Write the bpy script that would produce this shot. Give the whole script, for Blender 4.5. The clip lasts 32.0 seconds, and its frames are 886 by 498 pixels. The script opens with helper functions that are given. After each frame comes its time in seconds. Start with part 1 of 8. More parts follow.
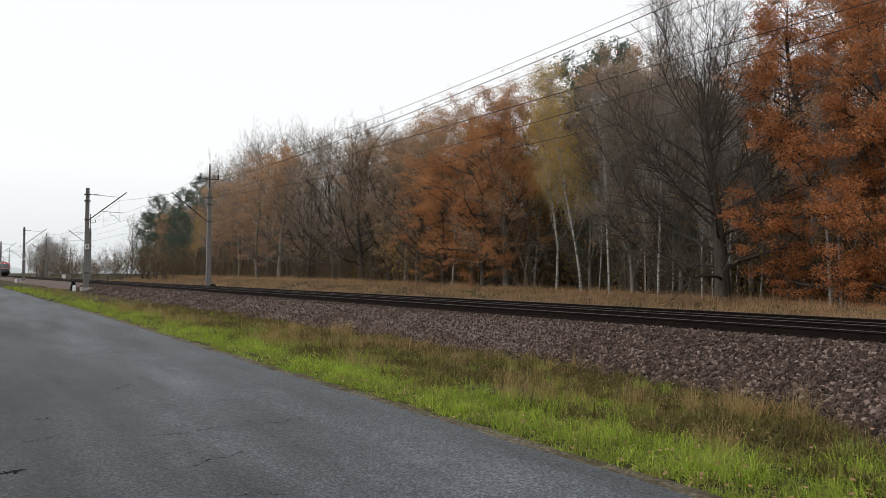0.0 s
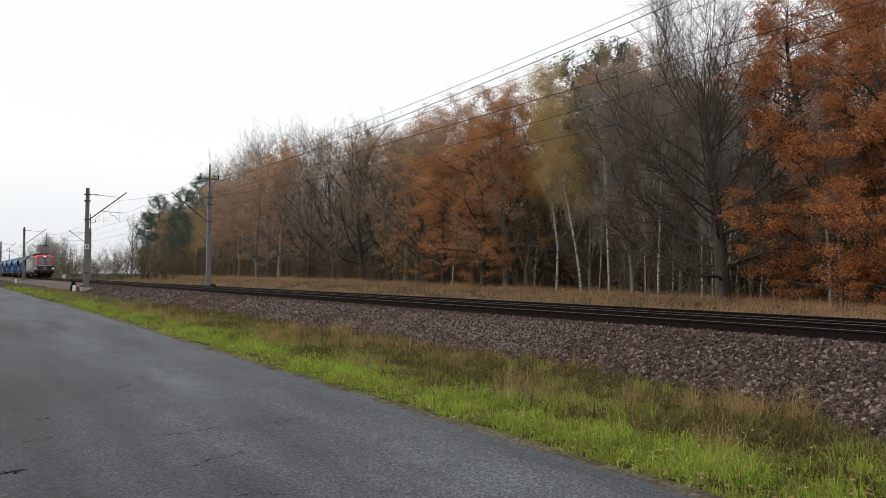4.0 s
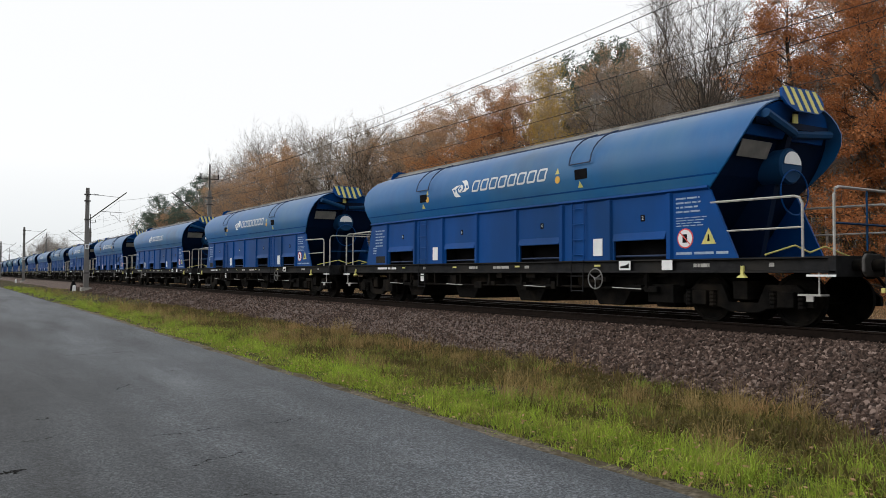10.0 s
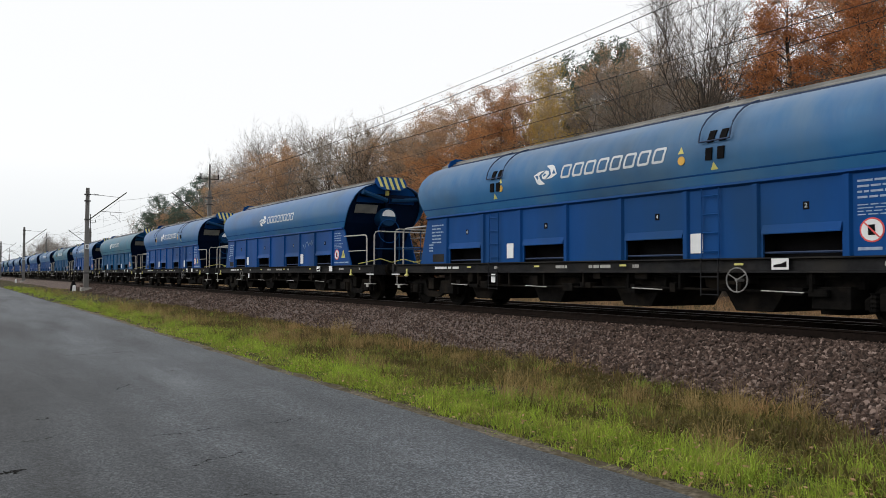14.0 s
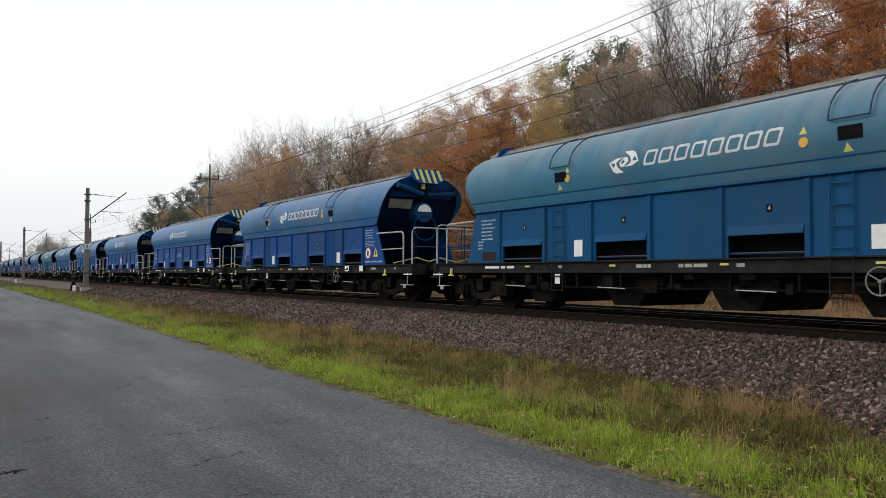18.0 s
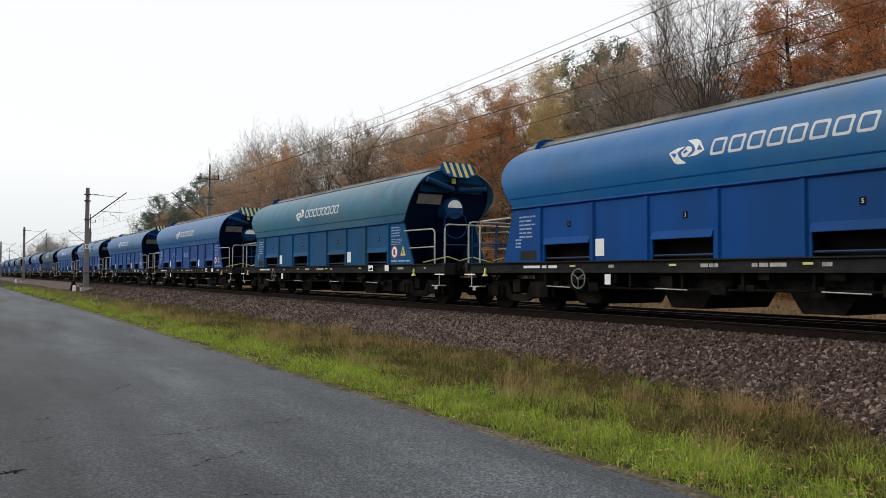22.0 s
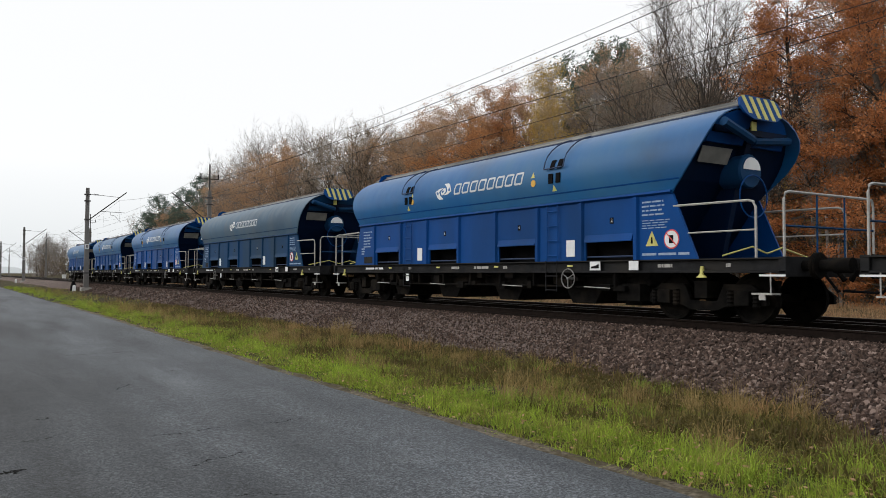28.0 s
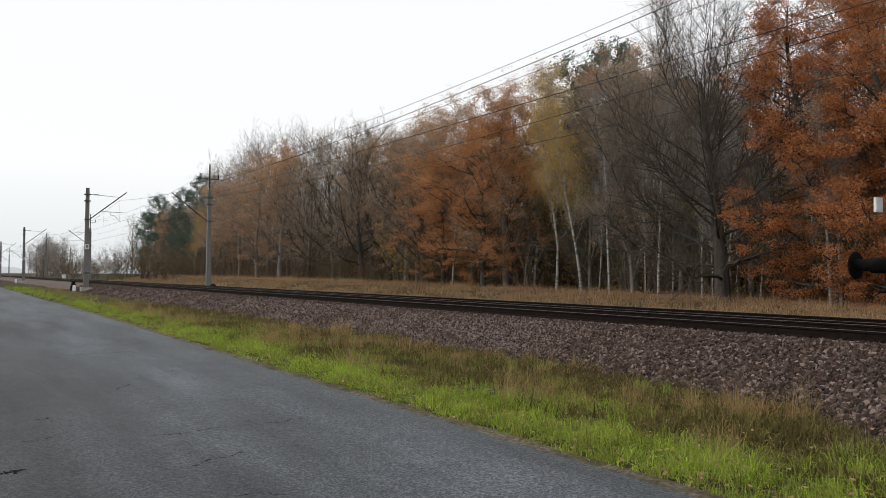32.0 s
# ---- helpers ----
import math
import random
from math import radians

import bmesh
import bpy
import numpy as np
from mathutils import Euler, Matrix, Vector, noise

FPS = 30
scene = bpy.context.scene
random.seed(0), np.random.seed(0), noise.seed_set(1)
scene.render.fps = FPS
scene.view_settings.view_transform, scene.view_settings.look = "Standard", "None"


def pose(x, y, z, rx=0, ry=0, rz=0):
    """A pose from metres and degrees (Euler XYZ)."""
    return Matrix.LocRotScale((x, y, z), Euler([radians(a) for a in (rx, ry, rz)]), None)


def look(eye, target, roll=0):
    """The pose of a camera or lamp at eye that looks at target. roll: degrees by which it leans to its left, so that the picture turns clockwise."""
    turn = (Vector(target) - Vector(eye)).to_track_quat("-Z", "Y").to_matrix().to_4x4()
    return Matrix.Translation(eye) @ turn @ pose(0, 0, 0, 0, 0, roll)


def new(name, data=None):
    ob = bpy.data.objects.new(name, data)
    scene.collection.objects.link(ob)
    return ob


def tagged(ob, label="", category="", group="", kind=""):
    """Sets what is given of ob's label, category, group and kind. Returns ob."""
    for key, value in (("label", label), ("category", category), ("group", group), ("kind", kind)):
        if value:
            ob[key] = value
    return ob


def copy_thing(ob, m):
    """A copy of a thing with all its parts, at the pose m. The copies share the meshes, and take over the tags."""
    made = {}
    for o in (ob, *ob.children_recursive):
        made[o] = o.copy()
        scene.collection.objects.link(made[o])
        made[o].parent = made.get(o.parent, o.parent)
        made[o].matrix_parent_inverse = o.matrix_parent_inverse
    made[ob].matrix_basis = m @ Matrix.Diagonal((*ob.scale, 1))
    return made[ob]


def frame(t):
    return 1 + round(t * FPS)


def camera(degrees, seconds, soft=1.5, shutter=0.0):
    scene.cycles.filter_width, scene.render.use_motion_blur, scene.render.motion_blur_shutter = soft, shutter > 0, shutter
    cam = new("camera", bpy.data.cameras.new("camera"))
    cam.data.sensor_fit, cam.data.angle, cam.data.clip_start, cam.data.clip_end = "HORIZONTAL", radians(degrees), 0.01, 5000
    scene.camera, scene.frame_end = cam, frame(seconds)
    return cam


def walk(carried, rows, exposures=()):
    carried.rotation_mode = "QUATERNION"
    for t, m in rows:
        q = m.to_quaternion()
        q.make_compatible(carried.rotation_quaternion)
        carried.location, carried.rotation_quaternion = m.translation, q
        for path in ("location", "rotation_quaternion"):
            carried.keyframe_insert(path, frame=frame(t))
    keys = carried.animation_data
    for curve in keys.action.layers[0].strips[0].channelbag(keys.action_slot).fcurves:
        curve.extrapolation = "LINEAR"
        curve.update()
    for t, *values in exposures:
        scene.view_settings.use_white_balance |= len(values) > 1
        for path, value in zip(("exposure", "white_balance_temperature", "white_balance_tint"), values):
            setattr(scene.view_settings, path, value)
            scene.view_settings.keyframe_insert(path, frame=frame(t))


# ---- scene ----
D = 13.143            # centre line of the near track, metres from the camera
D2 = 17.14            # centre line of the far track
EYE = Vector((0.0, 0.0, 0.873))
YAW, PITCH = 1.007, 0.033
WAY = Vector((-math.sin(YAW) * math.cos(PITCH), math.cos(YAW) * math.cos(PITCH), math.sin(PITCH)))
cam = camera(59.3, 32.0, soft=0.5, shutter=0.015)
CAM_POSE = look(EYE, EYE + WAY, 0.23)
walk(cam, [(0.0, CAM_POSE), (32.0, CAM_POSE)], exposures=[(0.0, 0.0, 6500, 10), (32.0, 0.0, 6500, 10)])

# ---- light: an overcast November day ----
SUN_EL, SUN_AZ = radians(22), radians(200)
world = bpy.data.worlds.new("overcast_sky")
scene.world = world
world.use_nodes = True
wn, wl = world.node_tree.nodes, world.node_tree.links
sky = wn.new("ShaderNodeTexSky")
sky.sky_type, sky.sun_disc, sky.sun_elevation, sky.sun_rotation = "NISHITA", False, SUN_EL, SUN_AZ
dim = wn.new("ShaderNodeMixRGB")
dim.blend_type, dim.inputs[0].default_value, dim.inputs[2].default_value = "MULTIPLY", 1.0, (0.10, 0.10, 0.10, 1)
cloud = wn.new("ShaderNodeMixRGB")
cloud.inputs[0].default_value, cloud.inputs[2].default_value = 0.9, (0.985, 0.99, 0.995, 1)
wl.new(sky.outputs[0], dim.inputs[1])
wl.new(dim.outputs[0], cloud.inputs[1])
haze = wn.new("ShaderNodeMixRGB")
haze.blend_type, haze.inputs[0].default_value = "MULTIPLY", 1.0
way_up, height, fade = wn.new("ShaderNodeTexCoord"), wn.new("ShaderNodeSeparateXYZ"), wn.new("ShaderNodeValToRGB")
wl.new(way_up.outputs["Generated"], height.inputs[0])
wl.new(height.outputs["Z"], fade.inputs[0])
fade.color_ramp.elements[0].position, fade.color_ramp.elements[1].position = 0.0, 0.13
fade.color_ramp.elements[0].color, fade.color_ramp.elements[1].color = (0.765, 0.80, 0.83, 1), (1, 1, 1, 1)
wl.new(cloud.outputs[0], haze.inputs[1])
wl.new(fade.outputs[0], haze.inputs[2])
wl.new(haze.outputs[0], wn["Background"].inputs["Color"])
wn["Background"].inputs["Strength"].default_value = 1.08
sun = new("sun", bpy.data.lights.new("sun", "SUN"))
sun.data.energy, sun.data.angle, sun.data.color = 1.15, radians(40), (1.0, 0.97, 0.93)
sun.matrix_basis = look((0, 0, 60), (14, 26, 60 - 30 * math.tan(SUN_EL) * 1.4))


# ---- materials ----
def mat(name, c1, c2=None, scale=3.0, rough=0.7, metal=0.0, bump=0.0, bscale=None, detail=6.0, space="Object",
        stretch=(1, 1, 1), island=0.0, c3=None, spec=0.5, big=0.0, emit=0.0, per_object=0.0):
    """A surface that wanders between c1 and c2 (and c3 in large stains), with fine relief."""
    m = bpy.data.materials.new(name)
    m.use_nodes = True
    n, l = m.node_tree.nodes, m.node_tree.links
    b = n["Principled BSDF"]
    b.inputs["Roughness"].default_value, b.inputs["Metallic"].default_value = rough, metal
    b.inputs["Specular IOR Level"].default_value = spec
    c2 = c2 or tuple(v * 0.8 for v in c1)
    tc = n.new("ShaderNodeTexCoord")
    mp = n.new("ShaderNodeMapping")
    mp.inputs["Scale"].default_value = stretch
    l.new(tc.outputs[space], mp.inputs[0])
    t = n.new("ShaderNodeTexNoise")
    t.inputs["Scale"].default_value, t.inputs["Detail"].default_value, t.inputs["Roughness"].default_value = scale, detail, 0.6
    l.new(mp.outputs[0], t.inputs[0])
    r = n.new("ShaderNodeValToRGB")
    r.color_ramp.elements[0].position, r.color_ramp.elements[1].position = 0.32, 0.68
    r.color_ramp.elements[0].color, r.color_ramp.elements[1].color = (*c1, 1), (*c2, 1)
    l.new(t.outputs[0], r.inputs[0])
    out = r.outputs[0]
    if island or per_object:
        g = n.new("ShaderNodeNewGeometry") if island else n.new("ShaderNodeObjectInfo")
        src = g.outputs["Random Per Island"] if island else g.outputs["Random"]
        r2 = n.new("ShaderNodeValToRGB")
        r2.color_ramp.elements[0].color, r2.color_ramp.elements[1].color = (*c1, 1), (*c2, 1)
        if c3:
            e = r2.color_ramp.elements.new(0.8)
            e.color = (*c3, 1)
        l.new(src, r2.inputs[0])
        mx = n.new("ShaderNodeMixRGB")
        mx.inputs[0].default_value = island or per_object
        l.new(out, mx.inputs[1])
        l.new(r2.outputs[0], mx.inputs[2])
        out = mx.outputs[0]
    if big and c3:
        t2 = n.new("ShaderNodeTexNoise")
        t2.inputs["Scale"].default_value, t2.inputs["Detail"].default_value = big, 4
        l.new(mp.outputs[0], t2.inputs[0])
        r3 = n.new("ShaderNodeValToRGB")
        r3.color_ramp.elements[0].position, r3.color_ramp.elements[1].position = 0.48, 0.68
        l.new(t2.outputs[0], r3.inputs[0])
        mx = n.new("ShaderNodeMixRGB")
        mx.inputs[2].default_value = (*c3, 1)
        l.new(r3.outputs[0], mx.inputs[0])
        l.new(out, mx.inputs[1])
        out = mx.outputs[0]
    l.new(out, b.inputs["Base Color"])
    if bump:
        t3 = n.new("ShaderNodeTexNoise")
        t3.inputs["Scale"].default_value, t3.inputs["Detail"].default_value = bscale or scale * 6, 5
        l.new(mp.outputs[0], t3.inputs[0])
        bp = n.new("ShaderNodeBump")
        bp.inputs["Strength"].default_value, bp.inputs["Distance"].default_value = min(1, bump), 0.02
        l.new(t3.outputs[0], bp.inputs["Height"])
        l.new(bp.outputs[0], b.inputs["Normal"])
    if emit:
        b.inputs["Emission Color"].default_value, b.inputs["Emission Strength"].default_value = (*c1, 1), emit
    return m


def asphalt():
    """Worn asphalt: pale and dark chippings, smoother wheel tracks, stains."""
    m = mat("asphalt", (0.0305, 0.0345, 0.0392), (0.0715, 0.078, 0.086), 30, 0.7, bump=0.5, bscale=70, spec=0.35, detail=8)
    n, l = m.node_tree.nodes, m.node_tree.links
    b = n["Principled BSDF"]
    base = b.inputs["Base Color"].links[0].from_socket
    tc = n.new("ShaderNodeTexCoord")
    vo = n.new("ShaderNodeTexVoronoi")
    vo.inputs["Scale"].default_value = 75
    l.new(tc.outputs["Object"], vo.inputs["Vector"])
    r = n.new("ShaderNodeValToRGB")
    r.color_ramp.elements[0].position, r.color_ramp.elements[1].position = 0.25, 0.95
    r.color_ramp.elements[0].color, r.color_ramp.elements[1].color = (0.5, 0.5, 0.51, 1), (1.75, 1.75, 1.72, 1)
    sp = n.new("ShaderNodeSeparateColor")
    l.new(vo.outputs["Color"], sp.inputs[0])
    l.new(sp.outputs[0], r.inputs[0])
    mx = n.new("ShaderNodeMixRGB")
    mx.blend_type, mx.inputs[0].default_value = "MULTIPLY", 1.0
    l.new(base, mx.inputs[1])
    l.new(r.outputs[0], mx.inputs[2])
    mp = n.new("ShaderNodeMapping")
    mp.inputs["Scale"].default_value = (0.16, 1.1, 1.0)
    l.new(tc.outputs["Object"], mp.inputs[0])
    big = n.new("ShaderNodeTexNoise")
    big.inputs["Scale"].default_value, big.inputs["Detail"].default_value = 1.0, 5
    l.new(mp.outputs[0], big.inputs["Vector"])
    r2 = n.new("ShaderNodeValToRGB")
    r2.color_ramp.elements[0].position, r2.color_ramp.elements[1].position = 0.3, 0.7
    r2.color_ramp.elements[0].color, r2.color_ramp.elements[1].color = (0.52, 0.53, 0.54, 1), (1.30, 1.30, 1.30, 1)
    l.new(big.outputs[0], r2.inputs[0])
    m2 = n.new("ShaderNodeMixRGB")
    m2.blend_type, m2.inputs[0].default_value = "MULTIPLY", 1.0
    l.new(mx.outputs[0], m2.inputs[1])
    l.new(r2.outputs[0], m2.inputs[2])
    pat = n.new("ShaderNodeTexNoise")
    pat.inputs["Scale"].default_value, pat.inputs["Detail"].default_value, pat.inputs["Roughness"].default_value = 1.4, 7, 0.7
    l.new(tc.outputs["Object"], pat.inputs["Vector"])
    r3 = n.new("ShaderNodeValToRGB")
    r3.color_ramp.elements[0].position, r3.color_ramp.elements[1].position = 0.35, 0.62
    r3.color_ramp.elements[0].color, r3.color_ramp.elements[1].color = (0.84, 0.85, 0.86, 1), (1.08, 1.07, 1.06, 1)
    l.new(pat.outputs[0], r3.inputs[0])
    m3 = n.new("ShaderNodeMixRGB")
    m3.blend_type, m3.inputs[0].default_value = "MULTIPLY", 1.0
    l.new(m2.outputs[0], m3.inputs[1])
    l.new(r3.outputs[0], m3.inputs[2])
    sx = n.new("ShaderNodeSeparateXYZ")
    l.new(tc.outputs["Object"], sx.inputs[0])
    wob = n.new("ShaderNodeMath")
    wob.operation = "MULTIPLY_ADD"
    wob.inputs[1].default_value = 1.6
    l.new(big.outputs[0], wob.inputs[0])
    l.new(sx.outputs["Y"], wob.inputs[2])
    r4 = n.new("ShaderNodeMapRange")
    r4.inputs["From Min"].default_value, r4.inputs["From Max"].default_value = 1.1, 3.3
    r4.inputs["To Min"].default_value, r4.inputs["To Max"].default_value = 0.56, 1.50
    l.new(wob.outputs[0], r4.inputs["Value"])
    m4 = n.new("ShaderNodeMixRGB")
    m4.blend_type, m4.inputs[0].default_value = "MULTIPLY", 1.0
    l.new(m3.outputs[0], m4.inputs[1])
    l.new(r4.outputs[0], m4.inputs[2])
    l.new(m4.outputs[0], b.inputs["Base Color"])
    return m


ASPHALT = asphalt()
SOIL = mat("grassy_soil", (0.026, 0.021, 0.012), (0.085, 0.066, 0.033), 9, 0.95, bump=1.0, c3=(0.045, 0.05, 0.016), big=0.5, spec=0.1)
GRIT = mat("road_edge_grit", (0.058, 0.048, 0.034), (0.23, 0.195, 0.145), 22, 0.95, bump=1.0, c3=(0.075, 0.062, 0.035), big=2.5, spec=0.1)
BALLAST = mat("ballast_base", (0.034, 0.0265, 0.0235), (0.22, 0.172, 0.152), 15, 0.95, bump=1.0, bscale=22, spec=0.06)
STONE = mat("ballast_stone", (0.018, 0.013, 0.0108), (0.285, 0.213, 0.18), 7, 0.8, island=0.9, c3=(0.108, 0.072, 0.058), spec=0.12)
STONE_ONE = mat("ballast_single_stone", (0.027, 0.020, 0.017), (0.22, 0.168, 0.142), 9, 0.8, per_object=0.7, spec=0.3)
RAIL_STEEL = mat("rusty_rail", (0.009, 0.0065, 0.0055), (0.019, 0.0135, 0.011), 9, 0.9, metal=0.0, bump=0.3, spec=0.06)
RAIL_TOP = mat("worn_rail_top", (0.10, 0.092, 0.088), (0.065, 0.06, 0.057), 4, 0.62, metal=0.3, spec=0.2)
SLEEPER = mat("sleeper", (0.022, 0.018, 0.015), (0.048, 0.040, 0.035), 8, 0.95, bump=0.5, spec=0.06)
CONCRETE = mat("concrete", (0.30, 0.29, 0.27), (0.42, 0.40, 0.37), 5, 0.9, bump=0.4, c3=(0.2, 0.19, 0.17), big=1.2)
DARK_STEEL = mat("dark_steel", (0.045, 0.043, 0.042), (0.085, 0.08, 0.076), 6, 0.7, metal=0.3, bump=0.2)
# grimy black, set darker still to carry the shade under the train
RUNNING = mat("grimy_shaded_gear", (0.0024, 0.0024, 0.0024), (0.0085, 0.0078, 0.007), 7, 0.88, bump=0.5, c3=(0.016, 0.013, 0.010), big=2, spec=0.06)
BLACK = mat("black_opening", (0.006, 0.006, 0.007), (0.010, 0.010, 0.011), 4, 0.85, spec=0.03)
SOLE = mat("soot_grey_frame", (0.012, 0.0125, 0.0138), (0.024, 0.0245, 0.026), 5, 0.78, bump=0.2, c3=(0.028, 0.0265, 0.0245), big=1.2, spec=0.07)
FADED = mat("faded_stencil_white", (0.16, 0.24, 0.37), (0.30, 0.38, 0.48), 9, 0.7)
WHITE = mat("white_paint", (0.62, 0.64, 0.65), (0.74, 0.75, 0.75), 5, 0.6)
LETTER = mat("worn_letter_white", (0.44, 0.48, 0.52), (0.58, 0.61, 0.63), 4, 0.65)
RAILING = mat("pale_railing", (0.28, 0.27, 0.25), (0.44, 0.43, 0.41), 9, 0.6)
YELLOW = mat("yellow_paint", (0.44, 0.41, 0.10), (0.56, 0.52, 0.16), 6, 0.6)
RED = mat("red_sign_paint", (0.55, 0.05, 0.05), (0.62, 0.07, 0.06), 6, 0.6)
WIRE = mat("dark_wire", (0.02, 0.02, 0.02), (0.04, 0.04, 0.038), 9, 0.6, metal=0.3)


def paint(name, base, worn, dust, fac, rough=0.40, spec=0.26):
    """Weathered wagon paint: streaks run down it, dust lies on it in patches."""
    return mat(name, base, worn, 2.2, rough, stretch=(1.0, 1.0, 0.35), c3=dust, big=fac, bump=0.06, bscale=5, spec=spec)


PAINTS = [
    paint("bright_blue_paint", (0.0037, 0.0856, 0.2530), (0.0065, 0.1042, 0.2837), (0.0251, 0.1135, 0.2418), 0.5),
    paint("faded_blue_paint", (0.0112, 0.1004, 0.2558), (0.0205, 0.1190, 0.2743), (0.0558, 0.1302, 0.2278), 0.6, 0.5),
    paint("teal_blue_paint", (0.0205, 0.1256, 0.2083), (0.0298, 0.1442, 0.2209), (0.0605, 0.1302, 0.1823), 0.6, 0.55),
    paint("grimy_blue_paint", (0.0427, 0.0950, 0.1568), (0.0570, 0.1092, 0.1615), (0.0712, 0.1045, 0.1377), 0.7, 0.6),
]


def dusty_top(m, amount):
    """Pale dust that has settled along the top of the tank and washed down in streaks."""
    n, l = m.node_tree.nodes, m.node_tree.links
    b = n["Principled BSDF"]
    base = b.inputs["Base Color"].links[0].from_socket
    tc = n.new("ShaderNodeTexCoord")
    sx = n.new("ShaderNodeSeparateXYZ")
    l.new(tc.outputs["Object"], sx.inputs[0])
    mp = n.new("ShaderNodeMapping")
    mp.inputs["Scale"].default_value = (2.2, 0.5, 0.5)
    one = n.new("ShaderNodeObjectInfo")
    apart = n.new("ShaderNodeMath")
    apart.operation, apart.inputs[1].default_value = "MULTIPLY", 90.0
    l.new(one.outputs["Random"], apart.inputs[0])
    shift = n.new("ShaderNodeCombineXYZ")
    l.new(apart.outputs[0], shift.inputs[0])
    l.new(shift.outputs[0], mp.inputs["Location"])
    l.new(tc.outputs["Object"], mp.inputs[0])
    # broad soot stains, in other places on each wagon
    mp2 = n.new("ShaderNodeMapping")
    mp2.inputs["Scale"].default_value = (0.35, 0.5, 0.6)
    l.new(shift.outputs[0], mp2.inputs["Location"])
    l.new(tc.outputs["Object"], mp2.inputs[0])
    soot = n.new("ShaderNodeTexNoise")
    soot.inputs["Scale"].default_value, soot.inputs["Detail"].default_value = 1.0, 5
    l.new(mp2.outputs[0], soot.inputs["Vector"])
    dirty = n.new("ShaderNodeMapRange")
    dirty.inputs["From Min"].default_value, dirty.inputs["From Max"].default_value = 0.52, 0.75
    dirty.inputs["To Max"].default_value = 0.62
    l.new(soot.outputs[0], dirty.inputs["Value"])
    sm = n.new("ShaderNodeMixRGB")
    sm.inputs[2].default_value = (0.025, 0.045, 0.075, 1)
    l.new(dirty.outputs[0], sm.inputs[0])
    l.new(base, sm.inputs[1])
    base = sm.outputs[0]
    t = n.new("ShaderNodeTexNoise")
    t.inputs["Scale"].default_value, t.inputs["Detail"].default_value, t.inputs["Roughness"].default_value = 1.3, 6, 0.65
    l.new(mp.outputs[0], t.inputs["Vector"])
    add = n.new("ShaderNodeMath")
    add.operation, add.inputs[1].default_value = "MULTIPLY_ADD", 0.9
    l.new(t.outputs[0], add.inputs[0])
    l.new(sx.outputs["Z"], add.inputs[2])
    r = n.new("ShaderNodeMapRange")
    r.inputs["From Min"].default_value, r.inputs["From Max"].default_value = 3.75, 4.55
    r.inputs["To Min"].default_value, r.inputs["To Max"].default_value = 0.0, amount
    l.new(add.outputs[0], r.inputs["Value"])
    mx = n.new("ShaderNodeMixRGB")
    mx.inputs[2].default_value = (0.30, 0.33, 0.34, 1)
    l.new(r.outputs[0], mx.inputs[0])
    l.new(base, mx.inputs[1])
    l.new(mx.outputs[0], b.inputs["Base Color"])


for m, amount in zip(PAINTS, (0.16, 0.34, 0.5, 0.42)):
    dusty_top(m, amount)
WALLS = [
    paint("blue_wall_paint", (0.0013, 0.0463, 0.1972), (0.0020, 0.0552, 0.2247), (0.0039, 0.0404, 0.1459), 0.6, 0.5, 0.09),
    paint("dull_blue_wall_paint", (0.0020, 0.0473, 0.1853), (0.0039, 0.0552, 0.2090), (0.0078, 0.0473, 0.1429), 0.6, 0.55, 0.09),
    paint("teal_wall_paint", (0.0030, 0.0591, 0.1541), (0.0050, 0.0670, 0.1700), (0.0108, 0.0552, 0.1232), 0.6, 0.6, 0.09),
    paint("grimy_wall_paint", (0.0050, 0.0394, 0.1105), (0.0069, 0.0434, 0.1134), (0.0158, 0.0414, 0.0789), 0.6, 0.6, 0.09),
]
# end paint with grime and the shade under the overhang in its colour
END_SHADE_GRIME = paint("shaded_grimy_end_paint", (0.001, 0.007, 0.026), (0.0014, 0.010, 0.036), (0.003, 0.005, 0.011), 0.8, 0.6, 0.07)
SEAM = mat("dark_seam", (0.006, 0.02, 0.06), (0.01, 0.03, 0.08), 4, 0.7)
LOCO_GREY = paint("loco_grey", (0.0820, 0.0813, 0.0766), (0.1445, 0.1425, 0.1344), (0.0470, 0.0437, 0.0376), 0.55, 0.4, 0.5)
LOCO_DARK = paint("loco_sill_grey", (0.0195, 0.0195, 0.0180), (0.0315, 0.0307, 0.0277), (0.0150, 0.0135, 0.0112), 0.6, 0.6)
LOCO_ROOF = paint("loco_roof_grey", (0.14, 0.14, 0.134), (0.19, 0.187, 0.176), (0.09, 0.085, 0.075), 0.6, 0.5)
LOCO_RED = paint("loco_red", (0.48, 0.035, 0.045), (0.52, 0.045, 0.055), (0.38, 0.05, 0.05), 0.6, 0.4)
GLASS = mat("windscreen_glass", (0.055, 0.085, 0.088), (0.11, 0.15, 0.152), 1.6, 0.06, spec=0.5)
GLASS.node_tree.nodes["Principled BSDF"].inputs["IOR"].default_value = 1.6
LAMP_ON = mat("lit_headlamp", (1.0, 0.93, 0.75), (1.0, 0.93, 0.75), 1, 0.4, emit=9.0)
LAMP_GLASS = mat("lamp_glass", (0.10, 0.105, 0.11), (0.17, 0.175, 0.18), 6, 0.15, spec=0.9)


